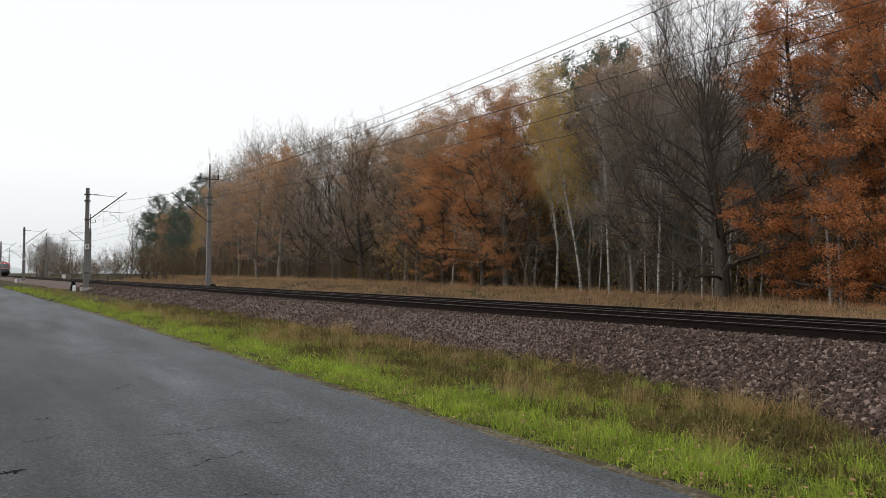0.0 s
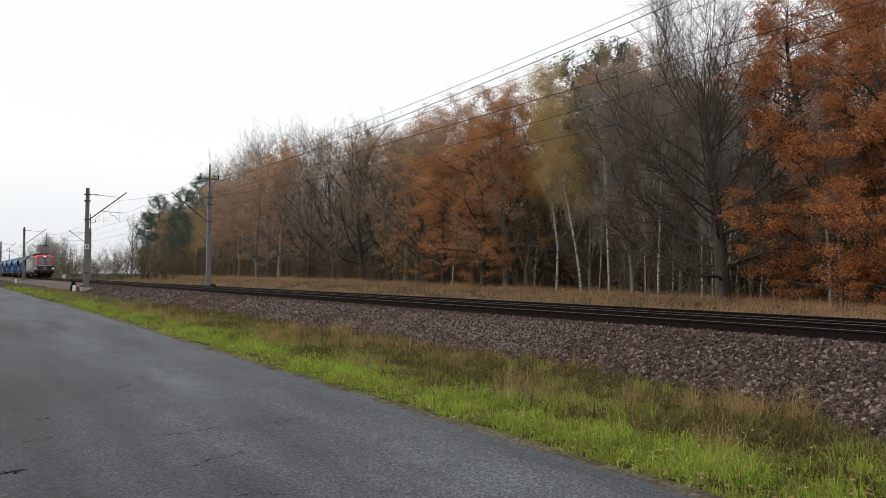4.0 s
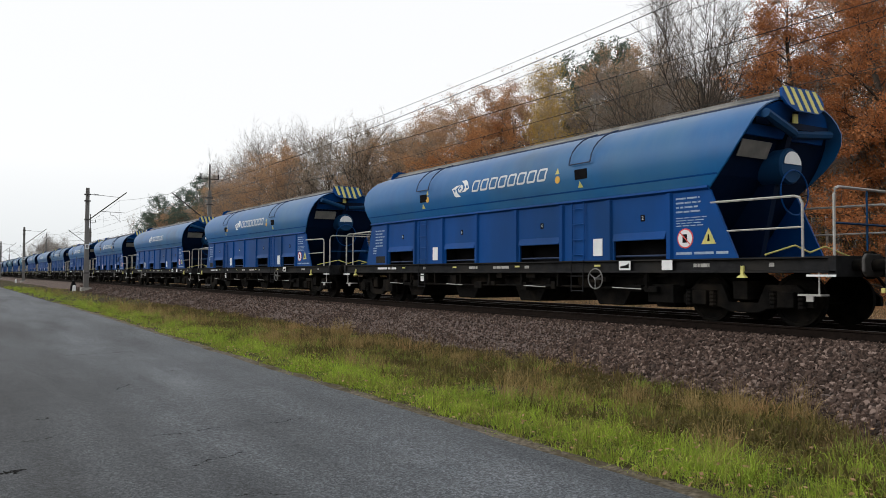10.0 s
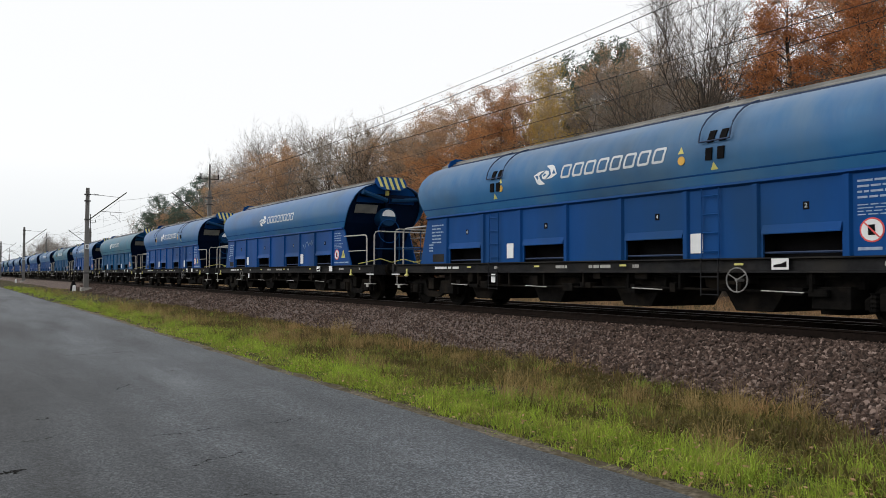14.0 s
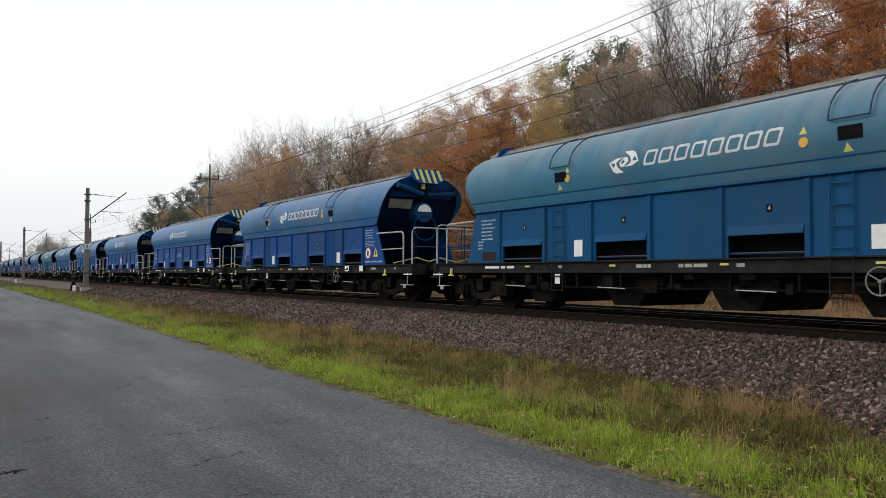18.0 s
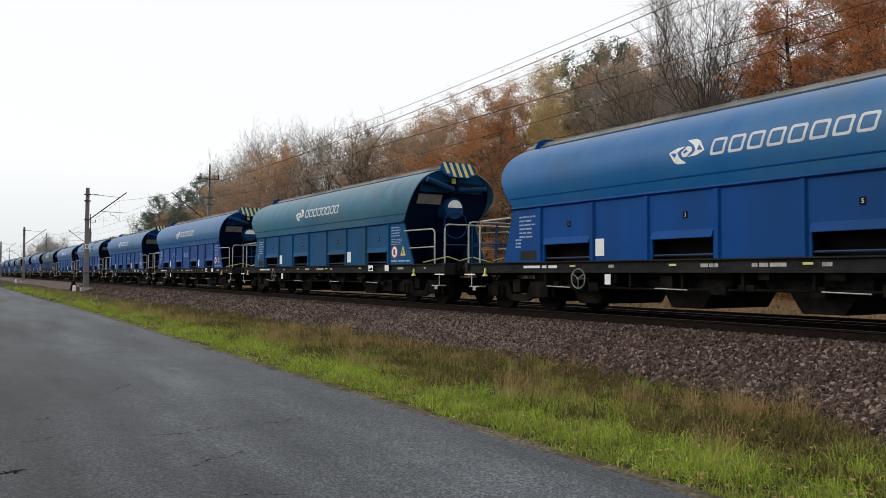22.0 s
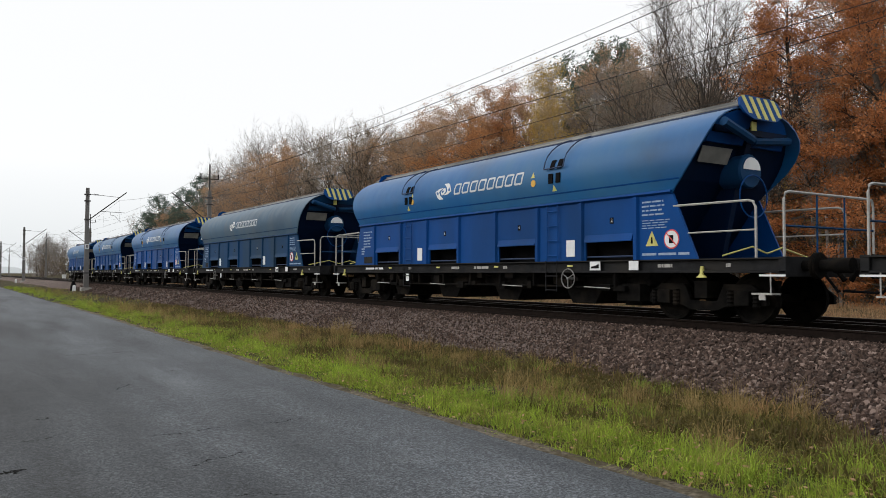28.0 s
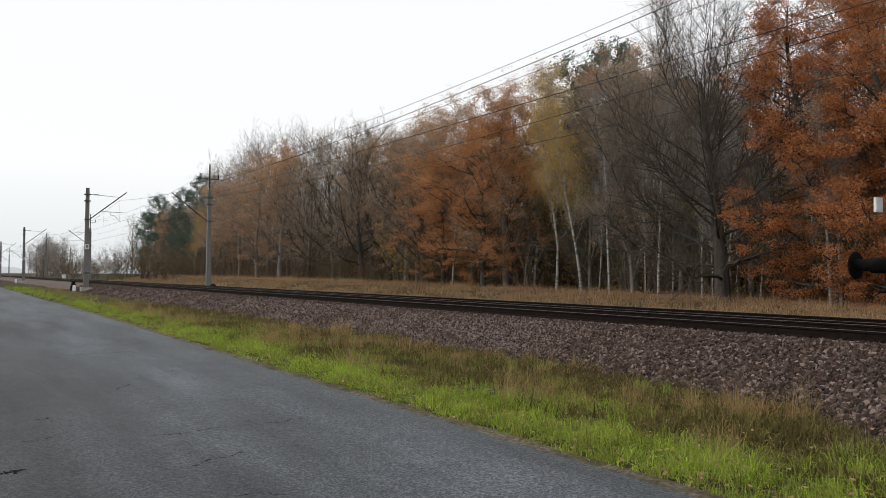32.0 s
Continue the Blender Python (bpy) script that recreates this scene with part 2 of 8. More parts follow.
# ---- mesh tools ----
class Geo:
    """Gathers the faces of one mesh."""

    def __init__(self):
        self.v, self.f = [], []

    def add(self, v, f):
        k = len(self.v)
        self.v += [tuple(p) for p in v]
        self.f += [tuple(i + k for i in q) for q in f]
        return self

    def box(self, x0, x1, y0, y1, z0, z1):
        v = [(x, y, z) for x in (x0, x1) for y in (y0, y1) for z in (z0, z1)]
        return self.add(v, [(0, 1, 3, 2), (4, 6, 7, 5), (0, 4, 5, 1), (2, 3, 7, 6), (0, 2, 6, 4), (1, 5, 7, 3)])

    def obox(self, m, sx, sy, sz):
        v = [m @ Vector((x * sx / 2, y * sy / 2, z * sz / 2)) for x in (-1, 1) for y in (-1, 1) for z in (-1, 1)]
        return self.add(v, [(0, 1, 3, 2), (4, 6, 7, 5), (0, 4, 5, 1), (2, 3, 7, 6), (0, 2, 6, 4), (1, 5, 7, 3)])

    def loft(self, rings, cap=True):
        n, f = len(rings[0]), []
        for i in range(len(rings) - 1):
            for j in range(n):
                f.append((i * n + j, i * n + (j + 1) % n, (i + 1) * n + (j + 1) % n, (i + 1) * n + j))
        if cap:
            f += [tuple(range(n))[::-1], tuple(range((len(rings) - 1) * n, len(rings) * n))]
        return self.add([p for r in rings for p in r], f)

    def prism(self, poly, axis, a, b):
        put = {"x": lambda p, t: (t, p[0], p[1]), "y": lambda p, t: (p[0], t, p[1]), "z": lambda p, t: (p[0], p[1], t)}[axis]
        return self.loft([[put(p, a) for p in poly], [put(p, b) for p in poly]])

    def tube(self, pts, r, n=6, r1=None, cap=True):
        pts = [Vector(p) for p in pts]
        rings = []
        for i, p in enumerate(pts):
            d = (pts[min(i + 1, len(pts) - 1)] - pts[max(i - 1, 0)]).normalized()
            s = d.cross(Vector((0, 0, 1)) if abs(d.z) < 0.9 else Vector((0, 1, 0))).normalized()
            u = s.cross(d)
            rr = r if r1 is None else r + (r1 - r) * i / (len(pts) - 1)
            rings.append([p + (s * math.cos(a) + u * math.sin(a)) * rr for a in (2 * math.pi * k / n for k in range(n))])
        return self.loft(rings, cap)

    def lathe(self, c, prof, n=20, axis="y"):
        rings = []
        for r, o in prof:
            ring = []
            for k in range(n):
                a = 2 * math.pi * k / n
                p, q = r * math.cos(a), r * math.sin(a)
                ring.append(Vector(c) + Vector({"y": (p, o, q), "x": (o, p, q), "z": (p, q, o)}[axis]))
            rings.append(ring)
        return self.loft(rings)

    def ob(self, name, material, parent=None, label="", smooth=False, bevel=0.0, weld=False):
        me = bpy.data.meshes.new(name)
        me.from_pydata(self.v, [], self.f)
        bm = bmesh.new()
        bm.from_mesh(me)
        if weld:
            bmesh.ops.remove_doubles(bm, verts=bm.verts, dist=0.0005)
        bmesh.ops.recalc_face_normals(bm, faces=bm.faces)
        if bevel:
            es = [e for e in bm.edges if len(e.link_faces) == 2 and e.calc_face_angle(0) > 0.5]
            bmesh.ops.bevel(bm, geom=es, offset=bevel, segments=2, affect="EDGES", profile=0.5, clamp_overlap=True)
        bm.to_mesh(me)
        bm.free()
        if smooth:
            me.shade_smooth()
            me.set_sharp_from_angle(angle=radians(35))
        me.materials.append(material)
        o = new(name, me)
        if parent:
            o.parent = parent
        if label:
            tagged(o, label)
        return o


def quick(name, v, f, material, parent=None):
    """A large mesh straight from arrays."""
    me = bpy.data.meshes.new(name)
    v, f = np.asarray(v, dtype=np.float32), np.asarray(f, dtype=np.int32)
    me.vertices.add(len(v))
    me.vertices.foreach_set("co", v.ravel())
    me.loops.add(f.size)
    me.loops.foreach_set("vertex_index", f.ravel())
    me.polygons.add(len(f))
    me.polygons.foreach_set("loop_start", np.arange(0, f.size, f.shape[1], dtype=np.int32))
    me.update(calc_edges=True)
    me.shade_flat()
    me.materials.append(material)
    o = new(name, me)
    if parent:
        o.parent = parent
    return o


def thing(name, label, category, m=None, group="", kind=""):
    e = new(name)
    e.empty_display_size = 0.3
    tagged(e, label, category, group, kind)
    if m:
        e.matrix_basis = m
    return e


# ---- ground, road, tracks ----
def toe(x):
    """Where the ballast slope meets the verge, by the place along the track."""
    q = x
    x = max(-60, x)
    return 9.9 - 1.1 / (1 + math.exp((-9.0 - x) * 0.9)) - 1.9 / (1 + math.exp((-5.2 - x) * 1.6)) + 0.25 * math.sin(q * 0.9) + 0.15 * math.sin(q * 2.3 + 1)


def ground_z(x, y):
    """The height of the ground, rail top being 0."""
    far = 0.0
    if y < 4.6:
        z = -0.68
    elif y < 8.5:
        z = -0.68 - 0.10 * (y - 4.6) / 3.9
    elif y < 21.5:
        z = -0.78
    else:
        # the land rises to the forest edge, more so down the line
        t = min(1, (y - 21.5) / 12.5)
        edge = float(np.interp(-x, (0, 22, 37, 75, 150, 300), (-0.62, -0.56, -0.36, 0.12, 0.38, 0.5)))
        z = -0.82 + (edge + 0.82) * t * t * (3 - 2 * t)
    if y > 4.9:
        far = 0.05 * noise.noise((x * 0.35, y * 0.35, 1.0)) + 0.02 * noise.noise((x * 1.7, y * 1.7, 4.0))
    return z + far


def make_ground():
    xs = [-3000, -1600, -900, -600, -450] + list(np.arange(-360, -60, 6.0)) + list(np.arange(-60, 14, 0.6)) + list(np.arange(14, 80, 6)) + [120, 250, 600, 1500]
    ys = [-1500, -600, -250, -100, -40, -15, -6, -2] + list(np.arange(2, 4.4, 0.8)) + list(np.arange(4.4, 11, 0.3)) + list(np.arange(11, 44, 1.0)) + [50, 60, 80, 110, 160, 260, 500, 1000, 2500]
    v = [(x, y, ground_z(x, y)) for x in xs for y in ys]
    n = len(ys)
    f = [(i * n + j, (i + 1) * n + j, (i + 1) * n + j + 1, i * n + j + 1) for i in range(len(xs) - 1) for j in range(n - 1)]
    g = quick("ground", v, f, SOIL)
    tagged(g, "uneven verge soil under dry and green grass", "ground", kind="structure")


def make_road():
    xs = [-1500, -700, -400] + list(np.arange(-300, -40, 4.0)) + list(np.arange(-40, 12, 0.25)) + [20, 40, 80, 200]
    rows = []
    for x in xs:
        e = 4.36 + 0.05 * noise.noise((x * 0.8, 0, 0)) + 0.03 * noise.noise((x * 3.1, 5, 0)) + 0.18 * min(1, max(0, (-x - 12) / 16))
        rows.append([(x, y, z) for y, z in ((-1.75, -0.70), (-1.7, -0.635), (-0.5, -0.62), (1.4, -0.605), (3.0, -0.615), (e - 0.25, -0.632), (e - 0.03, -0.64), (e, -0.70))])
    v = [p for r in rows for p in r]
    f = [(i * 8 + j, (i + 1) * 8 + j, (i + 1) * 8 + j + 1, i * 8 + j + 1) for i in range(len(xs) - 1) for j in range(7)]
    road = quick("road", v, f, ASPHALT)
    tagged(road, "worn grey asphalt road with fine cracks", "road", kind="structure")
    # the cracks: thin dark channels filled with dirt
    crack = mat("crack_dirt", (0.006, 0.006, 0.006), (0.013, 0.013, 0.012), 8, 0.98, spec=0.05)
    rng = random.Random(5)
    def road_z(y):
        prof = ((-1.7, -0.635), (-0.5, -0.62), (1.4, -0.605), (3.0, -0.615), (4.11, -0.632), (4.33, -0.64))
        for (a, za), (b, zb) in zip(prof, prof[1:]):
            if a <= y <= b:
                return za + (zb - za) * (y - a) / (b - a) + 0.0012
        return -0.638
    for x0, y0, x1, y1, wide in ((-7.44, 1.55, -7.52, 2.27, 0.013), (-7.53, 2.65, -7.60, 3.12, 0.011), (-6.14, 1.60, -6.30, 1.84, 0.010), (-6.30, 1.84, -6.39, 2.15, 0.010), (-6.67, 0.30, -6.69, 0.51, 0.030), (-6.72, 0.36, -6.60, 0.46, 0.022),
                                 (-10.58, 1.80, -11.13, 2.07, 0.011), (-8.86, 0.74, -8.94, 0.90, 0.014), (-12.3, 2.80, -12.4, 3.0, 0.018), (-7.76, 0.55, -7.93, 0.90, 0.010), (-5.2, 1.6, -5.05, 1.95, 0.007), (-15.4, 1.6, -15.9, 3.4, 0.020)):
        g, n = Geo(), 40
        pts = []
        for i in range(n + 1):
            t = i / n
            pts.append((x0 + (x1 - x0) * t + rng.uniform(-0.012, 0.012) + 0.03 * math.sin(t * 7 + x0), y0 + (y1 - y0) * t + rng.uniform(-0.012, 0.012) + 0.015 * math.sin(t * 11 + y0)))
        for i in range(n):
            if rng.random() < 0.13:
                continue
            a, b = (Vector((*q, road_z(q[1]))) for q in pts[i:i + 2])
            s = Vector((-(b - a).y, (b - a).x, 0)).normalized() * wide * rng.choice((0.3, 0.6, 0.9, 1.3, 1.8)) / 2
            g.add([a - s, b - s, b + s, a + s], [(0, 1, 2, 3)])
        g.ob("crack", crack, road, "dark dirt-filled crack in the asphalt")
    xs2 = list(np.arange(-45, 2, 0.3))
    rows = []
    for x in xs2:
        e = 4.36 + 0.05 * noise.noise((x * 0.8, 0, 0)) + 0.03 * noise.noise((x * 3.1, 5, 0)) + 0.18 * min(1, max(0, (-x - 12) / 16))
        w = 0.31 + 0.16 * noise.noise((x * 1.3, 9, 0)) + 0.08 * noise.noise((x * 4.1, 2, 0))
        rows.append([(x, e - 0.10, -0.662), (x, e + 0.35 * w, -0.636), (x, e + w, -0.69)])
    v = [p for r in rows for p in r]
    f = [(i * 3 + j, (i + 1) * 3 + j, (i + 1) * 3 + j + 1, i * 3 + j + 1) for i in range(len(xs2) - 1) for j in range(2)]
    o = quick("road_shoulder", v, f, GRIT)
    tagged(o, "narrow strip of sandy grit along the asphalt edge", "shoulder", kind="structure")


def stone_mesh(name, seed):
    rng = random.Random(seed)
    bm = bmesh.new()
    bmesh.ops.create_cube(bm, size=0.9)
    for v in bm.verts:
        v.co += Vector((rng.uniform(-0.24, 0.24), rng.uniform(-0.24, 0.24), rng.uniform(-0.2, 0.2)))
        v.co.z *= 0.62
        v.co.x *= 1.25
    bmesh.ops.triangulate(bm, faces=bm.faces)
    return bm


def bed_z(x, y):
    """The ballast's surface."""
    a = toe(x)
    if y < 11.6:
        t = min(1, max(0, (y - a) / (11.6 - a)))
        return -0.80 + 0.59 * t ** 0.9
    if y < D + 1.6:
        return -0.21
    if y < D2 - 1.7:
        return -0.26
    if y < D2 + 1.6:
        return -0.33
    return -0.33 - 0.62 * (y - D2 - 1.6) / 1.9


def make_tracks():
    xs = list(np.arange(-700, -60, 8.0)) + list(np.arange(-60, 14, 0.4)) + list(np.arange(14, 400, 12))
    rows = []
    for x in xs:
        a = toe(x)
        ys = [a + (11.6 - a) * k / 9 for k in range(10)] + [12.0, D + 0.6, D + 1.5, D + 1.7, D2 - 1.8, D2 - 1.6, D2 + 1.5, D2 + 1.7, D2 + 2.6, D2 + 3.5]
        rows.append([(x, y, bed_z(x, y) + (0.025 * noise.noise((x * 4, y * 4, 0)) if y < 12 else 0)) for y in ys])
    n = len(rows[0])
    v = [p for r in rows for p in r]
    f = [(i * n + j, (i + 1) * n + j, (i + 1) * n + j + 1, i * n + j + 1) for i in range(len(xs) - 1) for j in range(n - 1)]
    bed = quick("ballast_bed", v, f, BALLAST)
    tagged(bed, "sloping railway bed of grey-brown crushed stone", "ballast", kind="structure")
    # rails
    prof = [(-0.075, -0.172), (0.075, -0.172), (0.075, -0.158), (0.012, -0.14), (0.012, -0.045), (0.036, -0.032), (0.036, -0.004), (-0.036, -0.004), (-0.036, -0.032), (-0.012, -0.045), (-0.012, -0.14), (-0.075, -0.158)]
    for yc, zc in ((D, 0.0), (D2, -0.10)):
        tr = thing("railway_track", "pair of rusty steel rails on sleepers in crushed stone", "railway track", pose(0, yc, zc), "railway tracks", "structure")
        for s in (-0.754, 0.754):
            rail = Geo().prism([(s + a, b) for a, b in prof], "x", -700, 400).ob("rail", RAIL_STEEL, tr, "rust-brown steel rail")
            Geo().prism([(s - 0.033, -0.0035), (s + 0.033, -0.0035), (s + 0.026, 0.0), (s - 0.026, 0.0)], "x", -700, 400).ob("running_surface", RAIL_TOP, rail, "bright worn top of the rail")
        sl = Geo().prism([(-1.25, -0.40), (1.25, -0.40), (1.25, -0.235), (1.15, -0.2), (-1.15, -0.2), (-1.25, -0.235)], "x", -0.125, 0.125).ob("sleeper", SLEEPER, tr)
        cl = Geo()
        for s in (-0.754, 0.754):
            for o in (-0.13, 0.13):
                cl.box(-0.07, 0.07, s + o - 0.045, s + o + 0.045, -0.2, -0.165)
                cl.lathe((0, s + o, 0), [(0.03, -0.165), (0.03, -0.125), (0.014, -0.12)], 6, "z")
        clip = cl.ob("rail_fastening", RAIL_STEEL, sl)
        sl.location.x = 9.0
        for i in range(1, 170 if yc == D else 90):
            o = new("sleeper", sl.data)
            o.parent, o.location.x = tr, 9.0 - 0.6 * i
            if i < 34:
                k = new("rail_fastening", clip.data)
                k.parent = o


def scatter_stones():
    rng = np.random.RandomState(3)
    protos = []
    for s in range(14):
        bm = stone_mesh("stone", s)
        if s >= 8:
            bm.free()
            bm = bmesh.new()
            c = np.random.RandomState(s).uniform(0.75, 1.25, 6) * 0.5
            q = [bm.verts.new(Vector(d) * k) for d, k in zip(((1.2, 0, 0), (0, 1, 0), (-1.2, 0, 0), (0, -1, 0), (0, 0, 0.65), (0, 0, -0.65)), c)]
            for i in range(4):
                bm.faces.new((q[i], q[(i + 1) % 4], q[4]))
                bm.faces.new((q[(i + 1) % 4], q[i], q[5]))
            bm.verts.index_update()
        bm.verts.ensure_lookup_table()
        bm.faces.ensure_lookup_table()
        protos.append((np.array([v.co for v in bm.verts]), np.array([[v.index for v in q.verts] for q in bm.faces])))
        bm.free()
    V, F, k = [], [], 0
    spots = []
    for x0, x1, per in ((-3.0, 0.0, 400), (-8.0, -3.0, 500), (-14, -8, 460), (-24, -14, 330), (-44, -24, 170), (-85, -44, 60)):
        span = 12.55 - 7.2
        for _ in range(int((x1 - x0) * span * per)):
            x, y = rng.uniform(x0, x1), rng.uniform(7.2, 12.55)
            a = toe(x)
            if y < a + 0.1 and rng.rand() > math.exp((y - a - 0.1) * 4.0):
                continue
            spots.append((x, y))
    for x, y in spots:
        pv, pf = protos[rng.randint(8) if x > -12 else 8 + rng.randint(6)]
        s = rng.uniform(0.028, 0.058) * (1.0 if x > -24 else 1.25 if x > -44 else 1.8)
        e = Euler((rng.uniform(0, 6), rng.uniform(0, 6), rng.uniform(0, 6))).to_matrix()
        z = (bed_z(x, y) if y > toe(x) else ground_z(x, y)) + s * rng.uniform(0.1, 0.5)
        V.append(pv @ np.array(e).T * s + (x, y, z))
        F.append(pf + k)
        k += len(pv)
    bed = bpy.data.objects["ballast_bed"]
    st = quick("ballast_stones", np.concatenate(V), np.concatenate(F), STONE, bed)
    st["label"], st["kind"] = "angular crushed stones in grey, brown and purple", "stuff"
    for i in range(8):
        me = bpy.data.meshes.new("ballast_stone")
        stone_mesh("s", 40 + i).to_mesh(me)
        me.materials.append(STONE_ONE)
        for j in range(18):
            x, y = rng.uniform(-9, -3), rng.uniform(9.3, 11.9)
            if y < toe(x):
                continue
            s = rng.uniform(0.035, 0.065)
            o = new("ballast_stone", me)
            o.parent = bed
            o.matrix_basis = Matrix.LocRotScale((x, y, bed_z(x, y) + s * 0.45), Euler((rng.uniform(0, 6), rng.uniform(0, 6), 0)), (s, s, s))


# ---- the train ----
PITCH_W, LOCO_HALF = 19.35, 9.49
HANDWHEEL = mat("dull_handwheel", (0.13, 0.13, 0.125), (0.21, 0.205, 0.20), 8, 0.6)
WHEEL_STEEL = mat("wheel_rim_steel", (0.020, 0.0165, 0.014), (0.036, 0.03, 0.026), 6, 0.7, metal=0.2)


def wheel(parent, u, y, r, name="wheel"):
    s = -1 if y < 0 else 1
    w = Geo().lathe((u, y, r), [(0.10, -0.10 * s), (0.13, 0.07 * s), (r * 0.55, 0.03 * s), (r * 0.84, 0.045 * s), (r * 0.86, 0.065 * s), (r, 0.065 * s), (r, -0.045 * s), (r + 0.028, -0.05 * s), (r + 0.028, -0.075 * s), (r * 0.86, -0.075 * s), (r * 0.5, -0.03 * s)], 22).ob(name, RUNNING, parent, "dark steel railway wheel", smooth=True)
    if r < 0.5:
        return w
    ring = []
    for q, o in ((0.88, 0.066), (0.985, 0.066), (0.985, 0.071), (0.88, 0.071), (0.88, 0.066)):
        ring.append([(u + q * r * math.cos(a), y + o * s, r + q * r * math.sin(a)) for a in np.linspace(0, 2 * math.pi, 28, endpoint=False)])
    Geo().loft(ring, False).ob("tyre", WHEEL_STEEL, w, "bare steel tyre ring")
    return w


def buffer(parent, u, y, d):
    """A buffer whose head stands at u, pointing along d."""
    b = Geo().lathe((u, y, 1.05), [(0.13, -0.60 * d), (0.13, -0.3 * d), (0.10, -0.3 * d), (0.10, -0.06 * d)], 14, "x").ob("buffer", RUNNING, parent, "grimy steel buffer", smooth=True)
    Geo().lathe((u, y, 1.05), [(0.21, -0.05 * d), (0.225, -0.035 * d), (0.2, -0.008 * d), (0.1, -0.001 * d)], 18, "x").ob("buffer_head", RUNNING, b, smooth=True)


def bars(parent, name, u0, u1, z0, z1, y, n, material, label="", rng=None, gap=0.45, slant=0.0):
    """n lines of writing that cannot be read, as plain bars on the near side."""
    g = Geo()
    rng = rng or random.Random(int((u0 + z0) * 1000))
    h = (z1 - z0) / n
    for i in range(n):
        a = z1 - i * h
        x = u0
        e = u1 - (u1 - u0) * rng.uniform(0, 0.25)
        while x < e - 0.02:
            w = min(rng.uniform(0.1, 0.4) * (u1 - u0), e - x)
            g.box(x, x + w, y - 0.003, y, a - h * (1 - gap), a)
            x += w + 0.045 * (u1 - u0)
    o = g.ob(name, material, parent, label)
    o["kind"] = "stuff"
    return o


def digits(parent, text, u, y, z, size, material, label):
    c = bpy.data.curves.new("digits", "FONT")
    c.body, c.size, c.extrude, c.align_x, c.align_y = text, size, 0.0015, "CENTER", "CENTER"
    tmp = new("tmp", c)
    me = bpy.data.meshes.new_from_object(tmp.evaluated_get(bpy.context.evaluated_depsgraph_get()))
    bpy.data.objects.remove(tmp)
    me.materials.clear()
    me.materials.append(material)
    o = new("numeral", me)
    o.parent = parent
    o.matrix_basis = pose(u, y, z, 90, 0, 0)
    return tagged(o, label)


def emblem(parent, place, h, material, label):
    """Two bent white shapes round a tilted gap."""
    half = [(-0.50, 0.04), (-0.30, 0.22), (-0.06, 0.24), (-0.20, 0.12), (-0.26, 0.0), (-0.16, -0.24), (0.06, -0.50), (-0.18, -0.50), (-0.30, -0.40)]
    core = [(-0.14, -0.02), (-0.02, 0.24), (0.10, 0.18), (0.16, 0.0), (0.02, -0.24), (-0.08, -0.2)]
    g = Geo()
    for q in (half, [(-a, -b) for a, b in half], core):
        top = [place(a * h, b * h, 0.0) for a, b in q]
        low = [place(a * h, b * h, 0.006) for a, b in q]
        g.loft([low, top])
    return g.ob("emblem", material, parent, label)


def letter_blocks(parent, place, u0, u1, z0, z1, material, label, slant, stroke):
    """The maker's lettering as plain outlined blocks of its size and colour."""
    n = 8
    w = (u1 - u0) / n
    for i in range(n):
        a, b, c = u0 + i * w, u0 + i * w + w * 0.80, stroke
        def outline(e):
            k = c * (0.95 - 0.45 * (e > 0))
            l, r, d, t = a + e, b - e, z0 + e, z1 - e
            q = [(l, d + k), (l + k * 0.3, d + k * 0.3), (l + k, d), ((l + r) / 2, d), (r - k, d), (r - k * 0.3, d + k * 0.3), (r, d + k), (r, (d + t) / 2)]
            q += [(r, t - k), (r - k * 0.3, t - k * 0.3), (r - k, t), ((l + r) / 2, t), (l + k, t), (l + k * 0.3, t - k * 0.3), (l, t - k), (l, (d + t) / 2)]
            return q
        loops = [[place(x + (z - z0) * slant, z, dep) for x, z in outline(e)] for e, dep in ((0, 0.006), (0, 0.0), (c, 0.0), (c, 0.006), (0, 0.006))]
        g = Geo().loft(loops, False)
        g.ob("lettering_block", material, parent, label)


# the hopper wagon, its centre at 0, its front along +x, the near side at -y
HALF = [(1.36, 2.50), (1.44, 2.74), (1.50, 2.98), (1.515, 3.20), (1.47, 3.42), (1.37, 3.62), (1.20, 3.80), (0.98, 3.94), (0.72, 4.04), (0.46, 4.10)]
SHIFT = 0.38   # the frame stands this far ahead of the tank
RIBS = (-5.53, -3.76, -2.20, -0.50, 1.20, 2.90, 4.42, 6.05)
CHUTES = ((-5.40, -3.86), (-2.07, -0.60), (1.33, 2.82), (4.54, 5.95))


def half_y(z):
    for (a, b), (c, d) in zip(HALF, HALF[1:]):
        if b <= z <= d:
            return a + (c - a) * (z - b) / (d - b)
    return 1.36


def front_u(z):
    return 6.98 + 0.95 * math.sin(min(1.0, (z - 2.5) / 1.25) * math.pi / 2)


def rear_u(z):
    return -6.56 - 0.34 * math.sin(math.pi * min(1.0, max(0.0, (z - 2.5) / 1.85)))


def on_shell(u, z, lift):
    return (u, -half_y(z) - 0.007 + lift, z)


